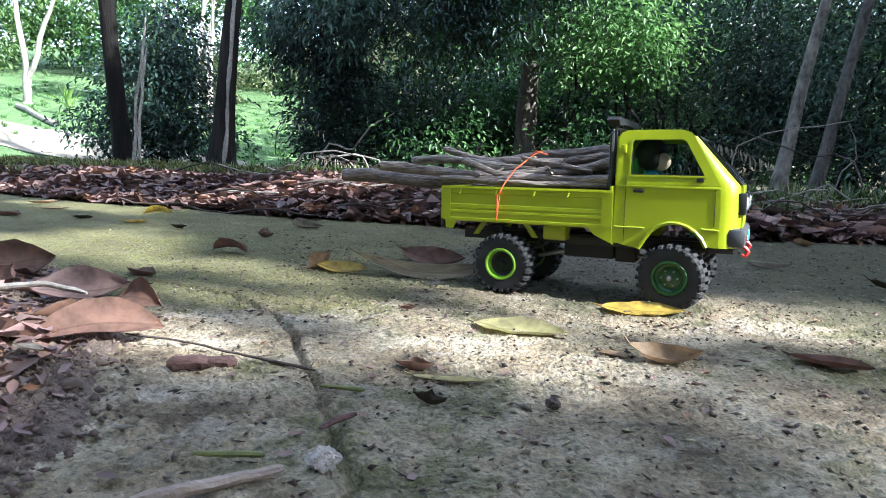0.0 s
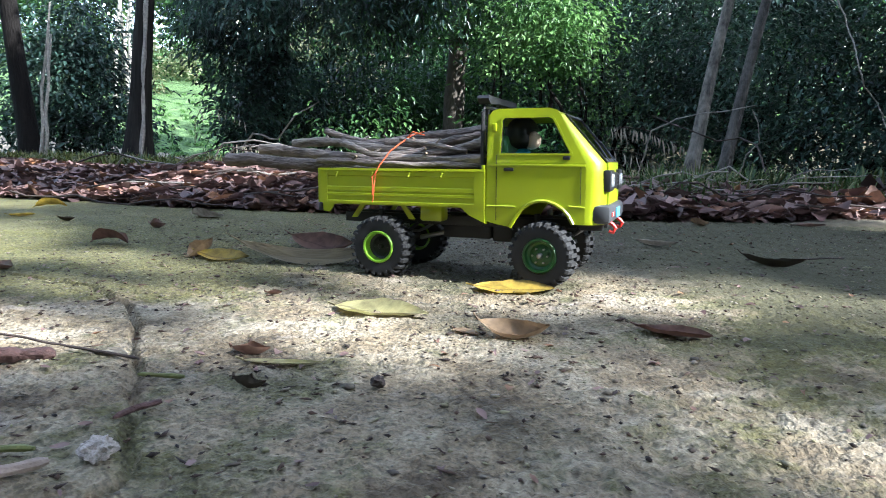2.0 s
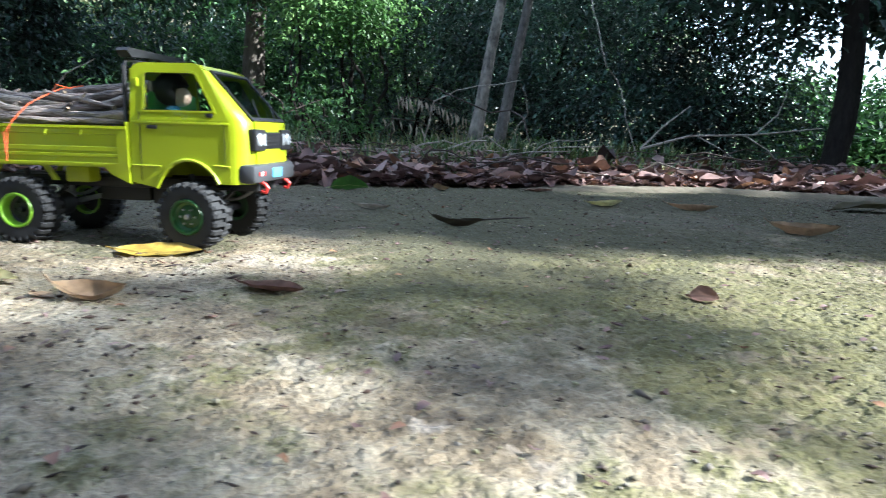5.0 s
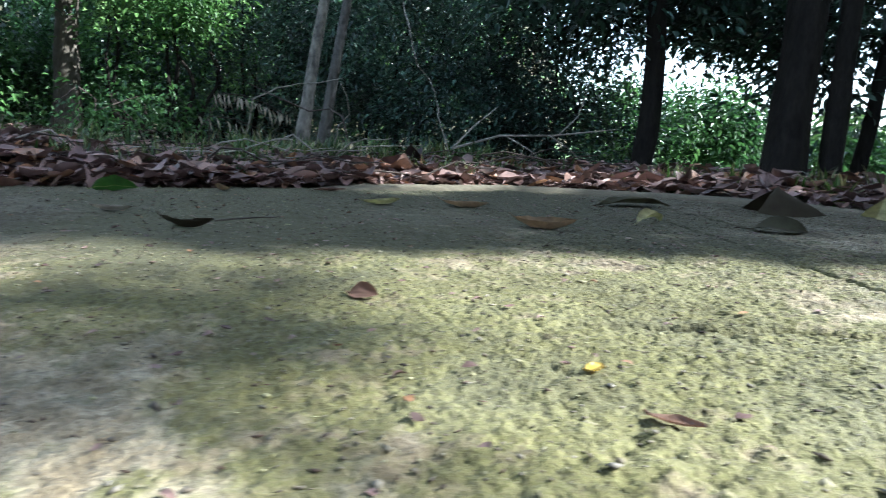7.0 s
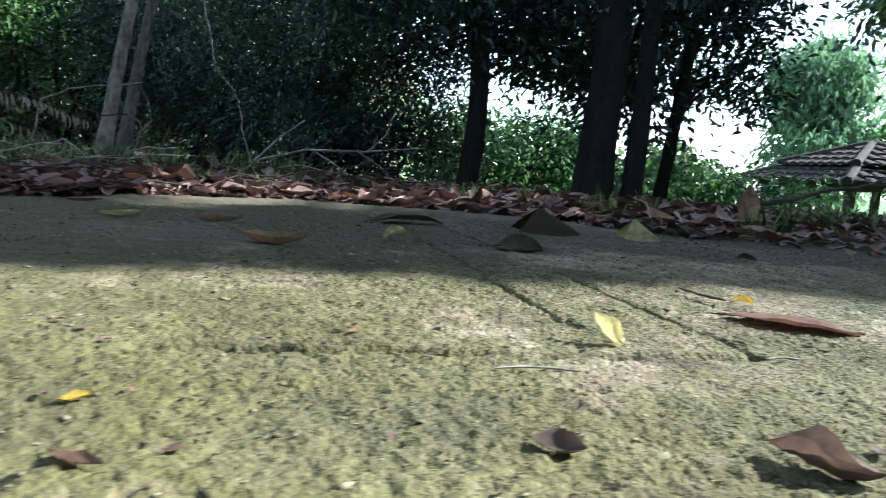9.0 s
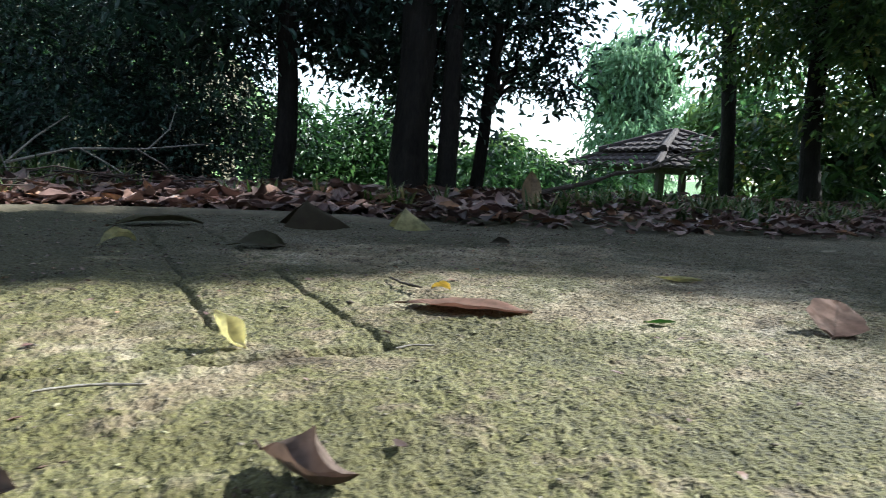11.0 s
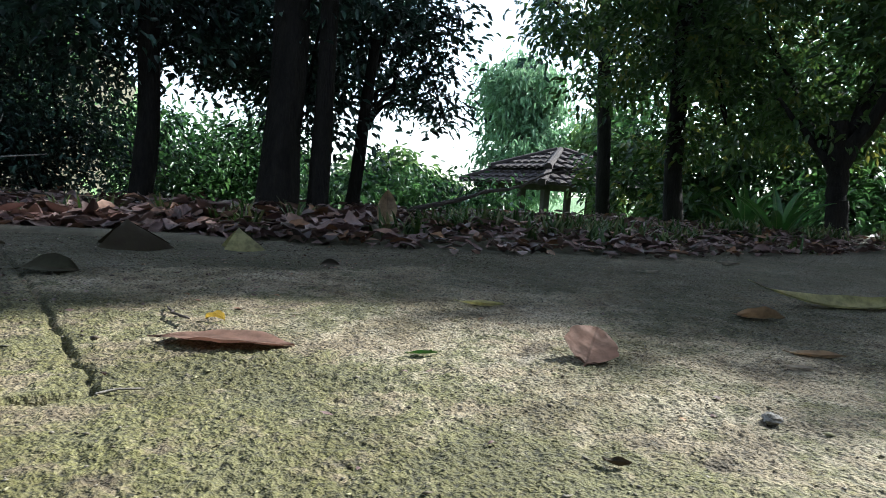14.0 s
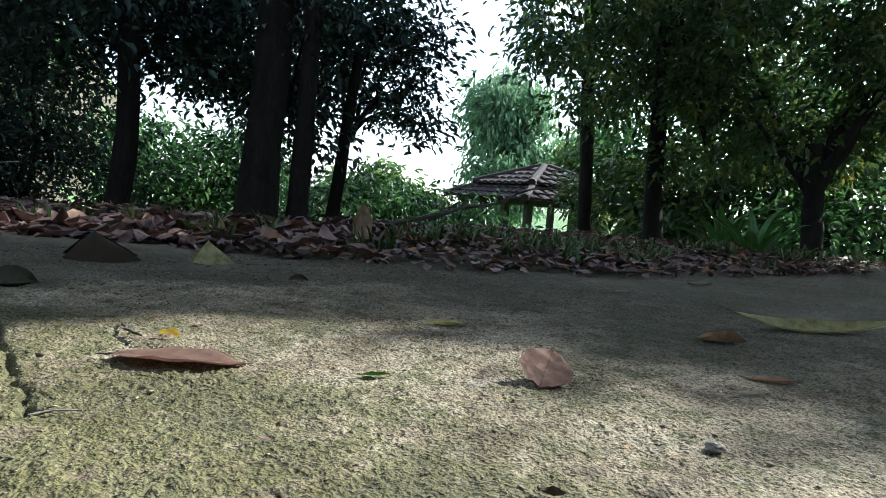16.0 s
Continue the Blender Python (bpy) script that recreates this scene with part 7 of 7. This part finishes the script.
# unseen woods added on the near side of the path, behind the walk
NEAR = []
for i in range(60):
    a = radians(165 + 150 * i / 59)
    for z in (0.7, 2.2, 3.8):
        r = gen.uniform(4.2, 6.2)
        NEAR.append(((0.4 + r * math.cos(a), 0.3 + r * math.sin(a), z + gen.uniform(-0.4, 0.5)), (0.9, 0.9, 0.9), 96))
N = leaf_crown("near_woods", NEAR, 0.3, F_DARK, None, seed=93, spread=0.3, label="unseen dark woodland added on the near side of the path")
tagged(N, category="woods", kind="stuff")
SUNNY = []
for i in range(34):
    a = radians(99 + 42 * i / 33)
    r = gen.uniform(15, 19)
    x, y = 0.4 + r * math.cos(a), 0.3 + r * math.sin(a)
    SUNNY.append(((x, y, float(land(x, y)) + gen.uniform(1.0, 4.0)), (1.4, 1.4, 1.5), 1300))
S = leaf_crown("sunny_woods", SUNNY, 0.12, F_LIGHT, None, seed=92, spread=0.35, label="sunlit pale green woods above a lawn")
tagged(S, category="woods", kind="stuff")
W = leaf_crown("far_woods", WOODS, 0.14, F_MID, None, seed=91, spread=0.25, label="deep dark woodland behind the shrubs")
tagged(W, category="woods", kind="stuff")

build_gazebo(pose(12.9, 5.6, -1.55, 0, 0, 62))
fan_plant(14.2, 7.2, -0.55, 0.75, L_GREEN, "bright green fan-leaved plant behind a shelter", 11, 9)
fan_plant(13.6, 5.0, -0.75, 0.6, L_PALEY, "sunlit yellow-green plant behind a shelter", 10, 19)
fan_plant(4.7, 0.55, 0.0, 0.35, L_GREEN, "dark strap-leaved plant by the path", 10, 29)
fan_plant(4.95, 0.75, -0.02, 0.4, L_GREEN, "dark strap-leaved plant by the path", 10, 31)

bm = bmesh.new()
box(bm, -0.09, 0.09, -0.09, 0.09, -0.1, 0.2, 0.02)
for v in bm.verts:
    v.co += Vector((noise.noise(v.co * 9), noise.noise(v.co * 9 + Vector((5, 0, 0))), 0)) * 0.02
ob = part("stump", bm, STONE)
ob.location = (3.33, 2.21, float(land(3.33, 2.21)))
tagged(ob, "dark square stump at the foot of trees", "stump")

# fallen branch, vines and dry fronds on the bank
bm = bmesh.new()
tube(bm, [(1.40, 2.40, 0.10), (1.58, 2.40, 0.15), (1.79, 2.37, 0.16), (1.98, 2.27, 0.19)], [0.0044, 0.0039, 0.0033, 0.0017], 8, 0.2)
tube(bm, [(1.40, 2.40, 0.10), (1.48, 2.40, 0.18), (1.57, 2.40, 0.25)], [0.0039, 0.0028, 0.0017], 7, 0.2)
tube(bm, [(1.80, 2.37, 0.16), (1.86, 2.34, 0.23), (1.88, 2.33, 0.31)], [0.0028, 0.0022, 0.0011], 7, 0.2)
tube(bm, [(1.76, 2.37, 0.16), (1.84, 2.34, 0.11), (1.89, 2.32, 0.05)], [0.0028, 0.0022, 0.0017], 7, 0.2)
tube(bm, [(1.60, 2.39, 0.15), (1.66, 2.34, 0.11), (1.72, 2.30, 0.06)], [0.0028, 0.0022, 0.0017], 7, 0.2)
tagged(part("fallen_branch", bm, TWIG_PALE), "bleached forked branch lying on the leaf bank", "branch")
lay_stick(wander((1.2, 2.75, 0.95), (1.42, 2.45, 0.06), 14, 0.14, 3), 0.0026, 0.0018, TWIG_PALE, "thin hanging vine above the leaf bank", "vine")
lay_stick(wander((1.28, 2.6, 0.05), (0.8, 3.1, 0.32), 10, 0.2, 8), 0.004, 0.002, TWIG_DARK, "curving bare twig in undergrowth", "bare_twig")
lay_stick(wander((-1.6, 4.9, 0.15), (-1.0, 4.8, 0.5), 10, 0.12, 12), 0.008, 0.004, TWIG_PALE, "curving bare twig under shrubs", "bare_twig")
lay_stick(wander((-0.3, 4.4, 0.05), (0.35, 4.5, 0.3), 10, 0.25, 15), 0.006, 0.003, TWIG_DARK, "bare twig under a grey trunk", "bare_twig")
lay_stick(wander((3.3, 1.85, 0.05), (4.4, 1.5, 0.32), 10, 0.08, 18), 0.012, 0.004, TWIG_DARK, "dark bare branch rising from the bank", "bare_twig")
for k in range(34):
    g2 = random.Random(300 + k)
    x, y = g2.uniform(-1.0, 2.0), g2.uniform(1.95, 2.45)
    a = g2.uniform(-0.5, 0.5)
    L = g2.uniform(0.15, 0.4)
    z = float(land(x, y)) + 0.06
    lay_stick(wander((x - L * math.cos(a), y - L * math.sin(a), z), (x + L * math.cos(a), y + L * math.sin(a), z + g2.uniform(-0.03, 0.06)), 9, 0.09, k), 0.003, 0.0014, TWIG_DARK if k % 4 else TWIG_PALE, "thin dead twig on the leaf bank")


def dry_frond(x, y, z, n, seed):
    """A thin drooping stem with a row of narrow pale dead leaflets hanging straight down."""
    b = base("dry_frond", Matrix.Translation((x, y, z)), "pale dead leaflets hanging from a bent stem", "dry frond")
    g2 = random.Random(seed)
    line = [(-0.16, 0.03, -0.17), (-0.15, 0.02, -0.02), (-0.1, 0, 0.05), (0.0, 0, 0.045), (0.1, 0, 0.01), (0.18, 0.0, -0.04)]
    bm = bmesh.new()
    tube(bm, line, [0.003, 0.0028, 0.0025, 0.002, 0.0016, 0.001], 6, 0.2)
    part("stem", bm, TWIG_DARK, b)
    for i in range(n):
        t = (i + g2.uniform(-0.3, 0.3)) / (n - 1)
        long = g2.choice((0.035, 0.05, 0.062, 0.075)) * g2.uniform(0.85, 1.15)
        ob = part("leaflet", leaf_mesh(long, 0.013 * g2.uniform(0.6, 1.2), g2.uniform(-1.0, 1.0), 1.0, g2.uniform(-1.5, 1.5), seed + i, 7, 3, False), L_WHITE, b)
        hang = 0.05 - 0.085 * max(0.0, t) ** 1.6
        ob.matrix_basis = pose(-0.13 + 0.31 * t, g2.uniform(-0.02, 0.02), hang - long * 0.45, g2.uniform(-30, 30), 82 + g2.uniform(-16, 16), g2.uniform(-40, 40))


dry_frond(0.82, 3.35, 0.235, 26, 400)
dry_frond(0.76, 3.3, 0.135, 10, 430)
lay_stick([(0.8, 3.3, 0.06), (0.837, 3.244, 0.266), (0.93, 3.21, 0.315), (1.015, 3.171, 0.336), (1.08, 3.06, 0.338), (1.149, 2.944, 0.353)], 0.0035, 0.0018, TWIG_PALE, "thin pale dead twig bowed between slim trunks")
lay_stick([(1.13, 3.02, 0.08), (1.15, 3.0, 0.17), (1.185, 2.98, 0.215), (1.17, 2.97, 0.29), (1.14, 2.96, 0.34)], 0.003, 0.0018, TWIG_PALE, "thin looped dead twig beside a slim trunk")
dry_frond(-1.08, 3.78, 0.14, 16, 460)
dry_frond(-0.95, 3.84, 0.11, 12, 490)
dry_frond(-1.5, 4.3, 0.36, 8, 520)
for k, (x0, x1, top) in enumerate(((-1.32, -0.86, 0.215), (-1.28, -0.95, 0.19), (-1.2, -0.8, 0.2))):
    g2 = random.Random(700 + k)
    y = 3.75 + 0.05 * k
    z0, z1 = float(land(x0, y)), float(land(x1, y))
    lay_stick([(x0, y, z0 + 0.02), (x0 + 0.07, y, top - 0.02), ((x0 + x1) / 2, y + 0.03, top), (x1 - 0.06, y, top - 0.03), (x1, y - 0.02, z1 + 0.03)], 0.006, 0.003, TWIG_PALE, "pale arching dead stem on the leaf bank", "dead_stem")
grass("green grass tufts growing through dead leaves", [(0.55, 2.75, 0.3), (0.95, 2.6, 0.25), (0.2, 3.3, 0.5), (0.9, 2.4, 0.15), (0.65, 2.3, 0.15)], 900, 0.12, 61)
grass("yellow-edged strap-leaved plants on the leaf bank", [(1.02, 2.62, 0.1), (1.2, 2.6, 0.12), (1.4, 2.62, 0.12), (1.1, 2.8, 0.14), (1.55, 2.7, 0.14), (0.85, 2.7, 0.1)], 900, 0.115, 67, 0.012, name="strap_plants")
grass("low weeds growing among dead leaves at the path's edge", [(0.55, 2.08, 0.1), (0.8, 2.12, 0.12), (1.05, 2.2, 0.14), (1.3, 2.15, 0.12), (1.6, 2.1, 0.12), (0.3, 2.25, 0.12), (1.9, 1.9, 0.12), (2.2, 1.6, 0.12)], 1100, 0.085, 65, 0.009)
grass("green undergrowth along the foot of the trees", [(-0.3, 3.2, 0.7), (-1.3, 3.6, 0.6), (-2.2, 4.0, 0.5), (0.3, 4.2, 0.8), (2.0, 3.2, 0.5)], 1300, 0.09, 62)
grass("strap-leaved green plants along the path", [(2.75, 1.2, 0.15), (3.1, 1.0, 0.2), (3.5, 0.85, 0.25), (4.0, 0.7, 0.3), (4.6, 0.5, 0.3), (5.2, 0.3, 0.4)], 2200, 0.075, 63, 0.011)
grass("tussocks of lawn grass on a sunny slope", [(-3.0, 6.9, 0.7), (-4.0, 7.6, 0.9), (-5.5, 8.0, 1.1), (-4.5, 9.5, 1.3), (-7.0, 9.5, 1.3), (-3.2, 9.0, 1.0), (-6.0, 10.8, 1.3), (-8.0, 8.2, 1.2)], 12000, 0.045, 66, 0.012, material=F_SUNNY)
grass("short olive grass on the bank by the lawn", [(-3.2, 4.2, 0.5), (-2.6, 3.9, 0.5), (-4.0, 4.8, 0.6), (-1.9, 3.55, 0.35), (-1.4, 3.3, 0.3), (-2.3, 3.6, 0.3), (-0.9, 3.2, 0.3), (-2.4, 3.3, 0.3), (-3.0, 3.7, 0.3)], 13000, 0.07, 64, 0.009, material=GRASS_OLIVE)


def in_sun(x, y):
    """The stretch of path that the added canopy is cut to leave sunny."""
    top = np.interp(x, [-0.25, -0.12, 0.28, 0.36, 0.42, 0.5, 0.56, 0.75, 1.0, 1.13, 1.3, 1.45, 1.56, 1.7, 1.78], [1.1, 1.2, 1.14, 1.0, 0.86, 0.86, 0.98, 0.95, 0.89, 0.83, 0.77, 0.7, 0.6, 0.34, 0.12])
    low = np.interp(x, [-0.1, -0.06, -0.02, 0.2, 0.28, 0.36, 0.43, 0.48], [1.1, 0.95, 0.8, 0.8, 0.78, 0.7, 0.52, -0.3])
    return (-0.1 < x < 1.45 + 0.7 * y and low < y < top) or (-0.62 < x < -0.34 and 0.48 < y < 0.85)


def gap_share(gx, gy):
    """How open the added, unseen canopy is above each stretch of the ground."""
    if gx < -0.33 and gy < 0.95:
        return 0.65
    if -0.34 < gx < -0.05 and gy < 1.1:
        return 0.06
    if 1.15 < gy < 1.6 and gx < -0.1:
        return 0.38
    if -0.12 < gx < 0.36 and gy < 0.72:
        return 0.48
    if 1.15 < gy < 1.8 and -0.3 < gx < 0.3:
        return 0.32
    if 1.8 < gy < 2.8 and gx < 0.1:
        return 0.5
    if 1.75 < gy < 2.4 and 0.75 < gx < 2.0:
        return 0.5
    if gx < -0.3:
        return 0.33
    return 0.1


def shade_spots():
    """Sprays of an unseen broken canopy, placed up-sun of the path to shade it."""
    g2 = np.random.default_rng(77)
    out = []
    while len(out) < 3300:
        gx, gy = g2.uniform(-3.5, 5.0), g2.uniform(-1.6, 5.4)
        if gy > 3.3 and gx > -1.6 and not (-0.4 < gx < 2.2 and gy < 4.3):
            continue
        m = 0.15
        if any(in_sun(gx + i * m, gy + j * m) for i in (-1, 0, 1) for j in (-1, 0, 1)):
            continue
        f = 5.5 if gy < 1.0 else 3.2
        if float(value_noise(np.array(gx * f + 40), np.array(gy * f + 40), 71)) < gap_share(gx, gy):
            continue
        h = g2.uniform(3.8, 5.0)
        k = h / TO_SUN.z
        out.append(((gx + TO_SUN.x * k, gy + TO_SUN.y * k, h), (0.08, 0.08, 0.07), 32))
    # extra sprays, each aimed to shade one patch of the path
    for gx, gy in ((0.22, 0.82), (0.3, 0.78), (0.41, 0.8), (0.46, 0.72), (0.54, 0.74)):
        k = 4.4 / TO_SUN.z
        out.append(((gx + TO_SUN.x * k, gy + TO_SUN.y * k, 4.4), (0.03, 0.03, 0.03), 16))
    out.sort(key=lambda s: s[0][1])
    return out


# out-of-view tree, added only to carry the shading sprays
tree("unseen tree up-sun with a broken canopy placed to shade the path", (7.2, -4.6, 0.0), (7.1, -4.3, 3.0), 0.15, 0.1, BARK_DARK, shade_spots(), 0.12, F_DARK, 95, 4, 5.4, leaf_kw={"spread": 0.05, "droop": -0.4, "pull": 0.0})
